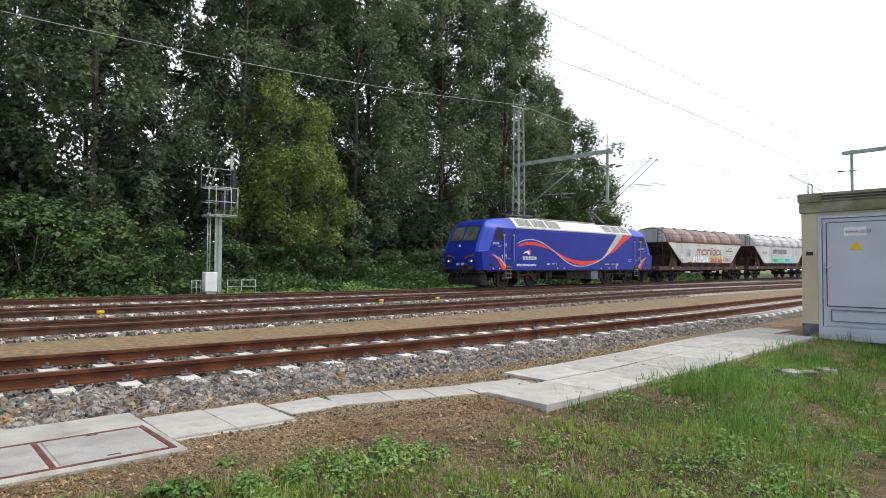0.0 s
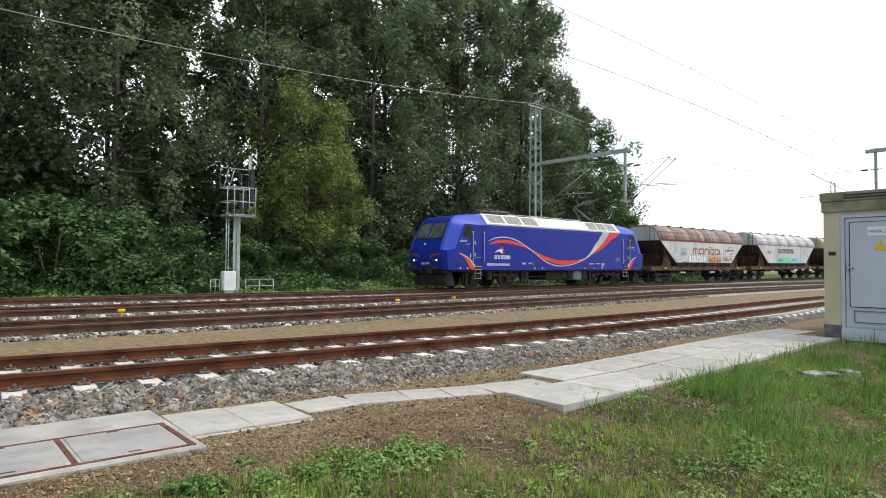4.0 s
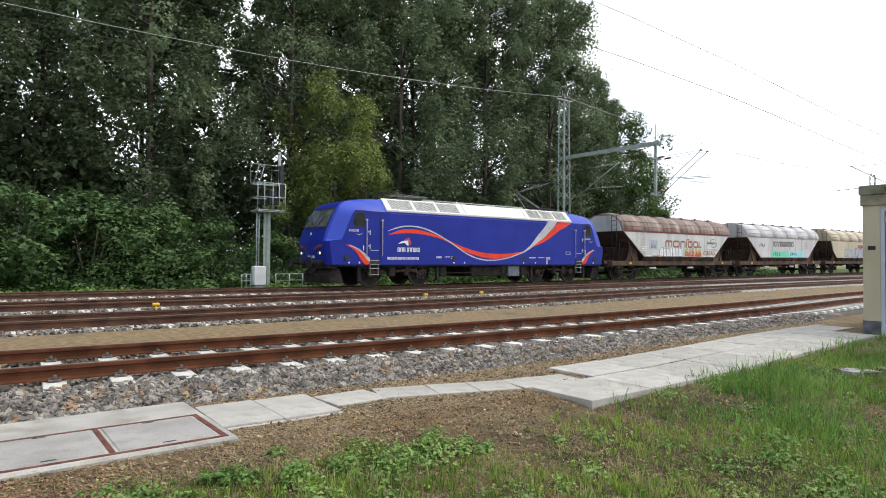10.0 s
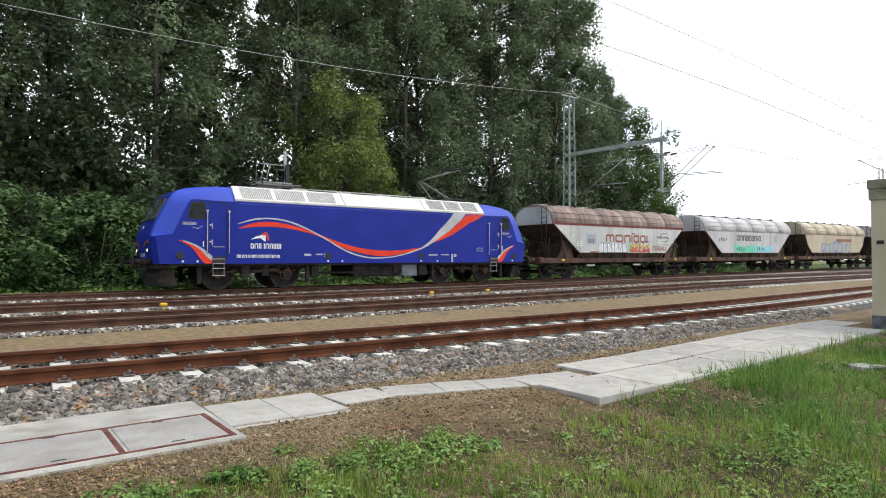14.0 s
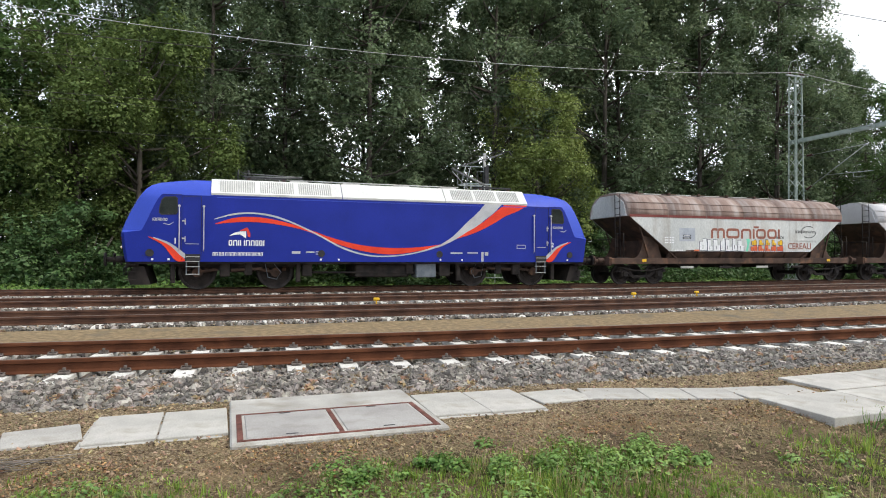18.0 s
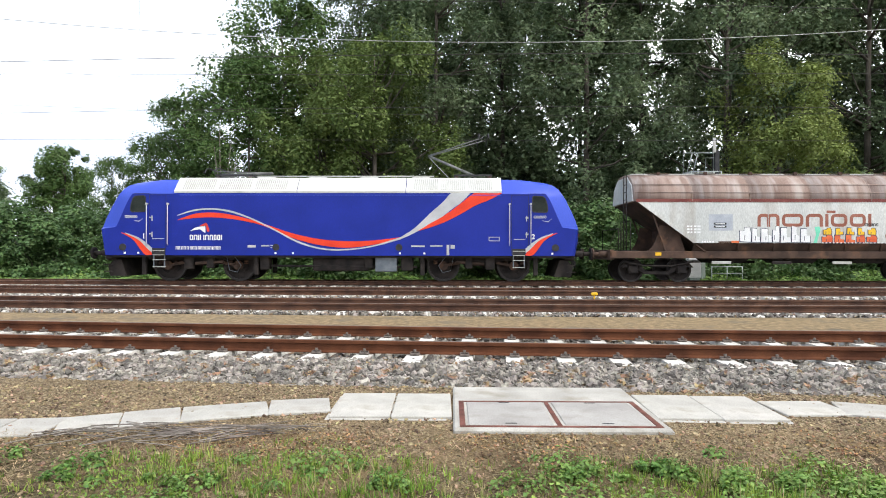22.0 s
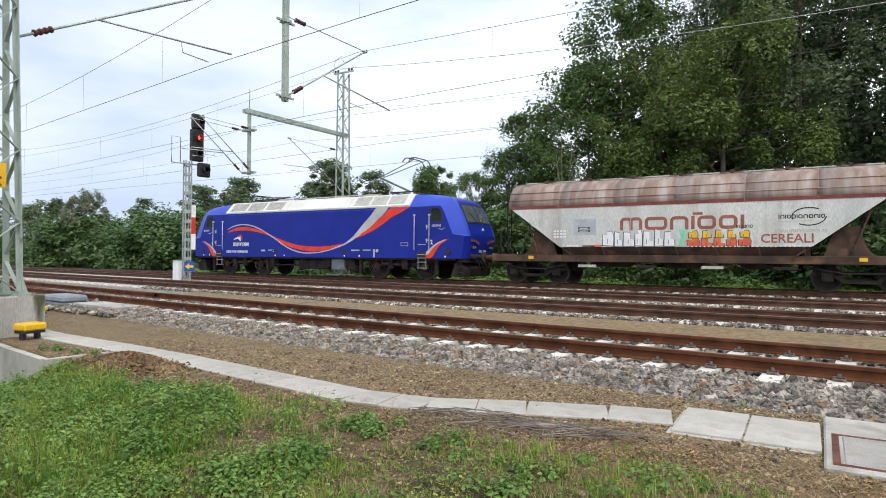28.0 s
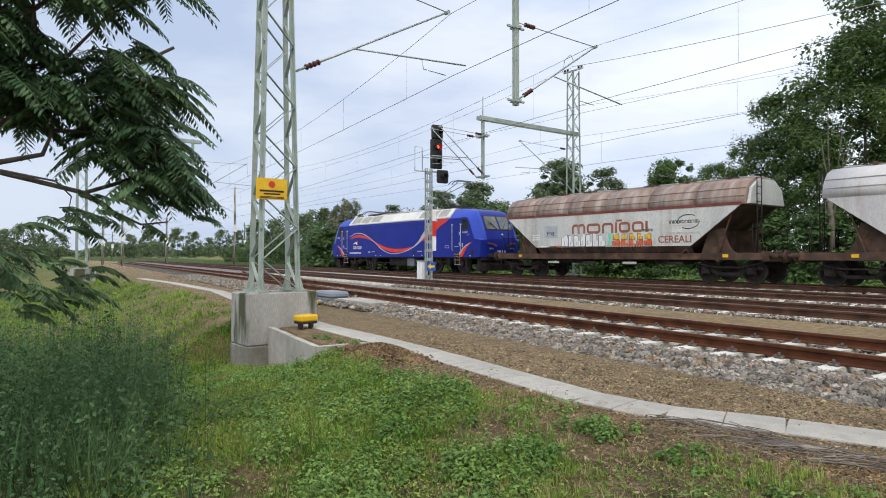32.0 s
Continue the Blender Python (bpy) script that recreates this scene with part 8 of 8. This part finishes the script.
def blades(name, n, area, tall, thin, mat, label, seed, keep=None, tuft=11, near=3.0):
    """Straight tapering blades that lean out of tufts; keep tells how thick they stand at a place."""
    rng = np.random.default_rng(seed)
    m = n // tuft
    cx, cy = rng.uniform(area[0], area[1], m), rng.uniform(area[2], area[3], m)
    thin_out = np.where(cy > 0.6, 1.0, 0.3)
    k = (rng.uniform(0, 1, m) < thin_out) & (rng.uniform(0, 1, m) < (lawn(cx, cy, rng) if keep is None else keep(cx, cy))) & ((cx * cx + cy * cy > near * near) | (rng.uniform(0, 1, m) < 0.15))
    cx, cy = cx[k], cy[k]
    m = len(cx)
    grow = rng.uniform(0.45, 1.35, m) * (0.72 + 0.45 * np.sin(cx * 2.3) * np.sin(cy * 2.9 + 1))
    cx, cy, grow = np.repeat(cx, tuft), np.repeat(cy, tuft), np.repeat(grow, tuft)
    n = len(cx)
    a = rng.uniform(0, 2 * np.pi, n)
    r = np.abs(rng.normal(0, 0.03, n)) * np.clip(tall / 0.1, 0.8, 2)
    dx, dy = np.cos(a), np.sin(a)
    x, y = cx + dx * r, cy + dy * r
    h = tall * grow * rng.uniform(0.5, 1.15, n)
    lean = h * np.clip(0.12 + r * 7 + rng.normal(0, 0.2, n), 0, 1.1)
    b = np.stack([x, y, ground_z(x, y) - 0.01], 1)
    w = np.stack([-dy, dx, 0 * dx], 1)
    turn = rng.uniform(-1.2, 1.2, n)[:, None]
    w = (w * np.cos(turn) + np.stack([dx, dy, 0 * dx], 1) * np.sin(turn)) * (thin * rng.uniform(0.6, 1.4, n))[:, None]
    tip = b + np.stack([dx * lean, dy * lean, h], 1)
    ob = new(name, quads_mesh(name, np.stack([b - w, b + w, tip + w * 0.15, tip - w * 0.15], 1), 4, mat))
    tagged(ob, label, "grass", kind="stuff")


def on_right(x, y):
    return smooth(4.0, 7.0, x) * smooth(4.15, 3.7, y) * np.clip(0.6 + np.sin(x * 1.9) * np.sin(y * 2.1 + x), 0.15, 1)


def on_left(x, y):
    return smooth(-2.2, -5.0, x) * lawn(x, y, None)


blades("short_grass", 620000, (-13, 13, -3.0, 4.8), 0.078, 0.0050, M_GRASS, "short uneven green grass growing in bare earth", 61)
blades("lush_grass", 150000, (-13, -2, 0.6, 4.6), 0.13, 0.0050, M_GRASS, "thick fresh grass on the slope below the tracks", 66, on_left)
blades("dry_grass", 60000, (-9, 13, 0.6, 4.8), 0.11, 0.0032, M_GRASSDRY, "sparse dry straw among the grass", 62)
blades("tall_grass", 60000, (4.0, 16, 0.6, 4.3), 0.20, 0.0056, M_GRASSRANK, "taller rank grass beside the walkway", 63, on_right)
blades("bank_grass", 110000, (-45, -7, 0.0, 8.0), 0.16, 0.009, M_GRASS, "rough grass on the railway bank", 64)


def weeds(name, spots, per, mat, leaf, label, seed, high=0.16, spread=0.11, flat=0.7, long=1.9):
    """Low mounds of leaves that face up and outwards."""
    rng = np.random.default_rng(seed)
    pts, face = [], []
    for x, y, s in spots:
        m = int(per * s)
        d = rng.normal(size=(m, 3))
        d[:, 2] = np.abs(d[:, 2])
        d /= np.linalg.norm(d, axis=1, keepdims=True)
        a = np.arctan2(d[:, 1], d[:, 0])
        lob = 1 + 0.3 * np.sin(3 * a + x * 9) + 0.2 * np.sin(5 * a + y * 7)
        p = d * (rng.uniform(0.25, 1, m) ** 0.5 * lob * s)[:, None] * np.array([spread * 1.5, spread * 1.5, high])
        p[:, 0] += x
        p[:, 1] += y
        p[:, 2] += ground_z(p[:, 0], p[:, 1]) + 0.01
        pts.append(p)
        face.append(d * 0.7 + np.array([0, 0, flat]))
    pts = np.concatenate(pts)
    ob = new(name, leaves(name, pts, np.full(len(pts), leaf), mat, rng, long=long, up=0.3, out=np.concatenate(face), delta=long > 3))
    tagged(ob, label, "weeds", kind="stuff")


def spots(n, area, seed, lo=0.6, hi=1.4, keep=None):
    rng = np.random.default_rng(seed)
    out = []
    while len(out) < n:
        x, y = rng.uniform(area[0], area[1]), rng.uniform(area[2], area[3])
        ok = float(lawn(np.array([x]), np.array([y]), rng)[0]) if keep is None else float(keep(np.array([x]), np.array([y]))[0])
        if rng.uniform() < ok:
            out.append((x, y, rng.uniform(lo, hi)))
    return out


CLOVER = [p for k, p in enumerate(spots(1000, (-12, 9, 0.8, 4.35), 71)) if p[0]**2 + p[1]**2 > 9.5 and (p[0] < -3 or k % 3 == 0)]
weeds("broad_leaf_weeds", CLOVER, 95, M_WEED, 0.034, "low broad-leaved weeds among the grass", 72, 0.07, 0.10)
FRONT = [(1.35, 4.05, 1.5), (1.75, 3.95, 1.6), (2.05, 3.85, 1.4), (0.75, 3.95, 1.1), (1.05, 3.9, 1.2), (2.5, 3.85, 1.6), (2.85, 3.95, 1.5), (3.1, 3.7, 1.4), (-3.3, 4.1, 1.5), (-3.0, 4.0, 1.3), (-2.5, 3.9, 1.3), (-4.6, 3.9, 1.5),
         (-5.6, 3.9, 1.5), (-6.4, 3.8, 1.5), (-1.6, 3.95, 1.1), (-0.4, 3.95, 1.1), (-9.3, 4.78, 1.1), (-8.75, 4.85, 1.0), (-5.2, 4.05, 1.4), (-6.0, 4.1, 1.3)]
CLUMPS = random.Random(9)
FRONT = [(x + CLUMPS.gauss(0, 0.13), y + CLUMPS.gauss(0, 0.10) - 0.05, s * CLUMPS.uniform(0.2, 0.62)) for x, y, s in FRONT for k in range(4)]
weeds("weed_clumps", FRONT, 260, M_WEED, 0.030, "fresh green weed clumps beside the gravel", 73, 0.13, 0.09)


MOUNDS = random.Random(19)
SLOPE = [(x + MOUNDS.gauss(0, 0.16), y + MOUNDS.gauss(0, 0.11), s * MOUNDS.uniform(0.5, 1.0)) for x, y, s in spots(60, (-9.0, -2.6, 1.9, 4.1), 74, 0.7, 1.5) for k in range(4)]
weeds("slope_weeds", [p for p in SLOPE if p[0]**2 + p[1]**2 > 11], 190, M_WEED, 0.033, "leafy weed mounds standing in the slope's grass", 75, 0.15, 0.09, flat=0.4)


def ground_cover():
    """Small clover-like leaves between the blades, thick on the slope and thin in the bare patches."""
    rng = np.random.default_rng(77)
    n = 330000
    x, y = rng.uniform(-13, 11, n), rng.uniform(0.8, 4.7, n)
    k = (rng.uniform(0, 1, n) < lawn(x, y, rng) ** 1.6 * (0.16 + 0.84 * smooth(-1.0, -5.0, x))) & (x * x + y * y > 9.6)
    x, y = x[k], y[k]
    lift = 0.02 + 0.05 * (0.5 + 0.5 * np.sin(x * 7.1 + 3 * np.sin(y * 5)) * np.sin(y * 8.3 + x))
    z = ground_z(x, y) + rng.uniform(0, 1, len(x)) * lift * (1 + 1.2 * smooth(-2, -6, x))
    out = rng.normal(size=(len(x), 3)) * 0.9 + np.array([0, -0.3, 0.7])
    ob = new("ground_cover", leaves("ground_cover", np.stack([x, y, z], 1), np.full(len(x), 0.025), M_CLOVER, rng, long=2.1, out=out, delta=True))
    tagged(ob, "low clover and small weeds covering the earth", "weeds", kind="stuff")


M_CLOVER = surface("small_weed_leaves", (0.120, 0.205, 0.032), (0.290, 0.370, 0.085), 1.6, 20, 0.6, 0, 0, jitter=0.55, island=True, translucent=0.3, spec=0.3)
ground_cover()


def thicket(x, y):
    return smooth(-2.6, -5.0, x) * smooth(1.9, 0.4, y + 0.22 * (x + 5)) ** 1.5


M_LEAFNETTLE = surface("nettle_leaves", (0.036, 0.088, 0.032), (0.098, 0.176, 0.066), 0.8, 20, 0.55, 0, 0, jitter=0.4, island=True, translucent=0.25, spec=0.3)


def nettles():
    """Upright stems with pairs of pointed leaves that grow smaller towards the top."""
    rng = np.random.default_rng(75)
    base = np.array(spots(2300, (-12, -3.0, -1.5, 2.8), 74, 0.55, 1.3, thicket))
    pts, size, face, stems = [], [], [], []
    for x, y, s in base:
        h = (0.44 + 0.40 * float(smooth(-4.4, -6.0, x))) * s * rng.uniform(0.6, 1.4)
        lean = rng.normal(0, 0.13, 2) * h
        z = float(ground_z(x, y))
        n = int(h / 0.042)
        t = np.linspace(0.12, 1, n)
        a = rng.uniform(0, 6.28) + np.arange(n) * 1.57 + rng.normal(0, 0.3, n)
        foot = np.stack([x + lean[0] * t, y + lean[1] * t, z + h * t], 1)
        out = np.stack([np.cos(a), np.sin(a), 0 * a], 1)
        reach = (0.085 * (1 - t) + 0.022) * rng.uniform(0.7, 1.2, n)
        for side in (-1, 1):
            pts.append(foot + out * (side * reach)[:, None] + rng.normal(0, 0.008, (n, 3)))
            face.append(out * side * 0.5 + np.array([0, 0, 0.55]) + rng.normal(0, 0.4, (n, 3)))
            size.append((0.060 * (1 - 0.62 * t)) * rng.uniform(0.7, 1.35, n))
        w = np.array([0.0022, 0.0022, 0])
        p, q = np.array([x, y, z - 0.03]), foot[-1]
        stems.append((p - w, p + w, q + w * 0.4, q - w * 0.4))
    pts = np.concatenate(pts)
    me = leaves("nettle_thicket", pts, np.concatenate(size), M_LEAFNETTLE, rng, long=2.3, up=0.3, out=np.concatenate(face))
    tagged(new("nettle_thicket", me), "tall dark green nettles and weeds in a thicket", "weeds", kind="stuff")
    tagged(new("nettle_stems", quads_mesh("nettle_stems", np.array(stems), 4, M_LEAFNETTLE)), "thin upright stems of the nettles", "weeds", kind="stuff")


nettles()
blades("thicket_stalks", 30000, (-12, -3.0, -1.5, 2.8), 0.72, 0.004, M_LEAFNETTLE, "tall grass stalks standing in the weeds", 76, thicket)


def stones(name, x, y, z, size, mat, seed, label):
    """One mesh of many separate angular stones."""
    rng = np.random.default_rng(seed)
    n = len(x)
    cube = np.array([(-1, -1, -1), (1, -1, -1), (1, 1, -1), (-1, 1, -1), (-1, -1, 1), (1, -1, 1), (1, 1, 1), (-1, 1, 1)], float)
    f = np.array([(0, 3, 2, 1), (4, 5, 6, 7), (0, 1, 5, 4), (1, 2, 6, 5), (2, 3, 7, 6), (3, 0, 4, 7)])
    v = cube[None] * rng.uniform(0.42, 1.0, (n, 8, 3))
    v *= (rng.uniform(0.7, 1.3, (n, 1, 3)) * np.array([1.25, 0.95, 0.62])) * (size * rng.uniform(0.6, 1.35, n))[:, None, None] * 0.5
    q = rng.normal(size=(n, 4)) * np.array([1.0, 0.38, 0.38, 1.0])
    q /= np.linalg.norm(q, axis=1, keepdims=True)
    w, a, b, c = q.T
    r = np.stack([np.stack([1 - 2 * (b * b + c * c), 2 * (a * b - c * w), 2 * (a * c + b * w)], 1), np.stack([2 * (a * b + c * w), 1 - 2 * (a * a + c * c), 2 * (b * c - a * w)], 1),
                  np.stack([2 * (a * c - b * w), 2 * (b * c + a * w), 1 - 2 * (a * a + b * b)], 1)], 1)
    v = np.einsum("nij,nkj->nki", r, v) + np.stack([x, y, z], 1)[:, None, :]
    me = bpy.data.meshes.new(name)
    nv, nf = n * 8, n * 6
    me.vertices.add(nv)
    me.vertices.foreach_set("co", v.astype(np.float32).ravel())
    idx = (f[None] + np.arange(n)[:, None, None] * 8).astype(np.int32)
    me.loops.add(nf * 4)
    me.loops.foreach_set("vertex_index", idx.ravel())
    me.polygons.add(nf)
    me.polygons.foreach_set("loop_start", np.arange(0, nf * 4, 4, dtype=np.int32))
    me.update(calc_edges=True)
    me.shade_flat()
    me.materials.append(mat)
    return tagged(new(name, me), label, "stones", kind="stuff")


def bed_stones():
    rng = np.random.default_rng(81)
    n = 84000
    x = rng.uniform(-13, 17, n)
    u = np.where(rng.uniform(0, 1, n) < 0.72, rng.uniform(-2.02, -0.70, n), rng.uniform(-0.70, 1.2, n))
    y = line_y(1, x) + u
    s = (x + 29.78) % 0.6
    over = (np.minimum(s, 0.6 - s) < 0.16) & (np.abs(u) < 1.06) & (np.abs(u) > 0.12)
    rail = np.abs(np.abs(u) - 0.7525) < 0.085
    k = ~(over | rail)
    x, y, u = x[k], y[k], u[k]
    top = np.interp(u, (-2.02, -1.75, -1.42, -1.22, -1.06, -0.8, -0.35, 0.35, 3), (-0.325, -0.270, -0.200, -0.188, -0.212, -0.215, -0.205, -0.205, -0.21))
    z = top + rng.uniform(-0.030, 0.016, len(x))
    stones("ballast_stones", x, y, z, np.full(len(x), 0.058), M_STONE, 82, "grey angular ballast stones with some rusty brown ones")
    # the wide stone shoulder beside the switch, beyond the mast
    n = 15000
    x = -13 - 30 * rng.uniform(0, 1, n) ** 1.4
    low = np.interp(x, (-43, -24, -17, -13), (-2.6, -2.5, -2.3, -2.0))
    u = low + (1.4 - low) * rng.uniform(0, 1, n)
    k = np.abs(np.abs(u) - 0.7525) > 0.09
    x, u = x[k], u[k]
    z = np.interp(u, (-2.6, -1.6, -1.3, 3), (-0.27, -0.22, -0.19, -0.20)) + rng.uniform(-0.02, 0.02, len(x))
    stones("ballast_stones", x, line_y(1, x) + u, z, np.full(len(x), 0.09), M_STONE, 88, "grey ballast stones along the switch")
    for kk, m, x0, x1 in ((2, 11000, -22, 28), (3, 7000, -28, 34), (4, 5000, -30, 36)):
        x = rng.uniform(x0, x1, m)
        u = rng.uniform(-STRIP_EDGE if kk == 2 else -2.1, -0.3, m)
        s = (x + (40, 42, 44)[kk - 2]) % 0.6
        k = ~(((np.minimum(s, 0.6 - s) < 0.15) & (np.abs(u) < 1.0) & (np.abs(u) > 0.12)) | (np.abs(np.abs(u) - 0.7525) < 0.09))
        x, u = x[k], u[k]
        z = np.interp(u, (-2.1, -1.55, -1.2, -1.0, 3), (-0.36, -0.20, -0.17, -0.215, -0.205)) + rng.uniform(-0.02, 0.02, len(x))
        stones("ballast_stones", x, line_y(kk, x) + u, z, np.full(len(x), 0.075), M_STONE, 83 + kk, "grey angular ballast stones between the rails")


def scattered():
    rng = np.random.default_rng(91)
    n = 30000
    x = rng.uniform(-9, 10, n)
    y = rng.uniform(1.6, 6.4, n)
    k = (y < line_y(1, x) - 1.9) & (rng.uniform(0, 1, n) < smooth(0.9, 0.2, lawn(x, y, rng)) + 0.1)
    x, y = x[k], y[k]
    stones("path_pebbles", x, y, ground_z(x, y) + 0.003, rng.uniform(0.013, 0.030, len(x)), M_PEBBLE, 92, "small ochre and grey pebbles on the earth path")
    x, y = rng.normal(-7.35, 0.38, 3600), rng.normal(4.60, 0.16, 3600)
    h = 0.15 * np.exp(-((x + 7.35) / 0.6) ** 2 - ((y - 4.62) / 0.3) ** 2)
    stones("soil_heap", x, y, ground_z(x, y) + h * rng.uniform(0.3, 1, len(x)), np.full(len(x), 0.04), M_SOIL, 93, "small heap of brown earth against the kerb")


M_PEBBLE = surface("ochre_pebbles", (0.110, 0.078, 0.046), (0.37, 0.28, 0.165), 9, 60, 0.9, 0, 0.2, jitter=0.6, island=True)
M_SOIL = surface("brown_soil_crumbs", (0.11, 0.07, 0.035), (0.22, 0.15, 0.08), 3, 50, 0.95, 0, 0.4, jitter=0.4, island=True)
bed_stones()
scattered()
for x, y, a in ((9.95, 3.02, 20), (9.25, 3.12, -14)):
    bm = bmesh.new()
    prism(bm, [(-0.32, -0.14), (0.05, -0.17), (0.30, -0.08), (0.27, 0.13), (-0.05, 0.16), (-0.30, 0.10)], -0.03, 0.04, axis="y")
    bmesh.ops.rotate(bm, verts=bm.verts[:], matrix=Matrix.Rotation(radians(90), 3, "X"))
    ob = new("broken_slab", mesh_of("broken_slab", bm, M_CONCOLD))
    ob.matrix_basis = pose(x, y, float(ground_z(x, y)) + 0.005, 2, 3, a)
    tagged(ob, "broken piece of old concrete slab lying in the grass", "slab", "broken slabs")


def litter():
    """Brown fallen leaves and bits of bark on the strip beside the trough."""
    rng = np.random.default_rng(111)
    n = 10000
    x = rng.uniform(-8.5, 7, n)
    y = 4.45 + rng.normal(0, 0.22, n) - 0.25 * smooth(-2, -6, x)
    k = rng.uniform(0, 1, n) < 0.25 + 0.75 * (np.sin(x * 2.1 + 1) * np.sin(x * 0.9) > 0.1)
    k &= ~((y > 4.72) & (x > -0.2) & (x < 1.9)) & (y < np.interp(x, (-9, -5.6, -3.9, -3.1, -2.3, 2, 5, 7), (4.9, 4.7, 4.45, 4.55, 4.9, 5.0, 4.7, 4.5)))
    x, y = x[k], y[k]
    out = rng.normal(size=(len(x), 3)) * 0.35 + np.array([0, 0, 1.0])
    ob = new("leaf_litter", leaves("leaf_litter", np.stack([x, y, ground_z(x, y) + 0.012], 1), np.full(len(x), 0.021), M_LITTER, rng, long=1.5, out=out))
    tagged(ob, "scattered brown and orange fallen leaves on gravel", "leaf litter", kind="stuff")


def straw():
    """Dead grass and thin stalks lying flat in the gaps of the sward."""
    rng = np.random.default_rng(117)
    n = 42000
    x, y = rng.uniform(-9, 11, n), rng.uniform(1.5, 4.75, n)
    k = (rng.uniform(0, 1, n) < 0.12 + 0.88 * smooth(0.9, 0.3, lawn(x, y, rng))) & (x * x + y * y > 9)
    x, y = x[k], y[k]
    n = len(x)
    a, l = rng.uniform(0, np.pi, n), rng.uniform(0.03, 0.13, n)
    d = np.stack([np.cos(a), np.sin(a), 0 * a], 1) * (l / 2)[:, None]
    w = np.stack([-np.sin(a), np.cos(a), 0 * a], 1) * rng.uniform(0.0012, 0.0030, n)[:, None]
    p = np.stack([x, y, ground_z(x, y) + rng.uniform(0.006, 0.022, n)], 1)
    up = np.array([0, 0, 1.0]) * rng.normal(0, 0.010, n)[:, None]
    me = quads_mesh("dead_straw", np.stack([p - d - w - up, p - d + w - up, p + d + w * 0.5 + up, p + d - w * 0.5 + up], 1), 4, M_STRAW)
    tagged(new("dead_straw", me), "brown dead grass stalks lying on the bare earth", "straw", kind="stuff")


M_STRAW = surface("dead_straw", (0.13, 0.085, 0.042), (0.36, 0.27, 0.15), 3, 40, 0.9, 0, 0, jitter=0.5, island=True)
straw()
M_LITTER = surface("fallen_leaves", (0.14, 0.08, 0.035), (0.36, 0.21, 0.09), 5, 40, 0.85, 0, 0, jitter=0.5, island=True)
litter()


def twigs():
    rng = np.random.default_rng(101)
    bm = bmesh.new()
    for k in range(70):
        x, y = rng.normal(-1.95, 0.5), rng.normal(4.68, 0.10)
        a = rng.normal(0.25, 0.35)
        l = rng.uniform(0.25, 0.75)
        z = float(ground_z(x, y)) + 0.012 + rng.uniform(0, 0.03)
        tube(bm, [(x - l / 2 * math.cos(a), y - l / 2 * math.sin(a), z), (x, y + rng.normal(0, 0.02), z + 0.015), (x + l / 2 * math.cos(a), y + l / 2 * math.sin(a), z)], 0.0045, 4, 0.002)
    me = mesh_of("twig_heap", bm, M_TWIG)
    tagged(new("twig_heap", me), "loose heap of dry grey twigs on the ground", "twigs", kind="stuff")


twigs()


# ---- what moves ----
TRAIN = [(0, 31.84), (1, 31.06), (2, 30.21), (3, 29.29), (4, 28.29), (5, 27.22), (6, 26.06), (7, 24.83), (8, 23.51), (9, 22.11), (10, 20.62), (11, 19.05), (12, 17.38), (13, 15.63), (14, 13.79), (15, 11.85), (16, 9.83), (17, 7.71), (18, 5.5), (19, 3.2), (20, 0.83), (21, -1.62), (22, -4.17), (23, -6.84), (24, -9.62), (25, -12.51), (26, -15.48), (27, -18.53), (28, -21.67), (29, -24.89), (30, -28.18), (31, -31.55), (32, -35.0)]


def rolling(r):
    """Seconds and the turn of a wheel of radius r that rolls along with the train."""
    ts = np.arange(0, 32.001, 0.16)
    xs = np.interp(ts, [t for t, x in TRAIN], [x for t, x in TRAIN])
    return [(float(t), math.degrees((x - TRAIN[0][1]) / r)) for t, x in zip(ts, xs)]


def on_rails(x, half):
    """The pose of a vehicle whose middle is at x on the last track."""
    a, b = x - half, x + half
    ya, yb, za, zb = float(line_y(4, a)), float(line_y(4, b)), float(rise(4, a)), float(rise(4, b))
    return pose(x, (ya + yb) / 2, (za + zb) / 2, 0, -math.degrees(math.atan2(zb - za, 2 * half)), math.degrees(math.atan2(yb - ya, 2 * half)))


def motions():
    walk(locomotive, [(t, on_rails(x, 5.2)) for t, x in TRAIN])
    for k, wagon in enumerate(wagons):
        off = LOCO_HALF + WAGON_HALF + WAGON_PITCH * k
        walk(wagon, [(t, on_rails(x + off, 5.4)) for t, x in TRAIN])
    for vehicle in (locomotive, *wagons):
        for wheel in [o for o in vehicle.children if o.name.split(".")[0] == "wheel"]:
            x, y, z = wheel.matrix_basis.translation
            walk(wheel, [(t, pose(x, y, z, 0, turn, 0)) for t, turn in rolling(z)])


motions()
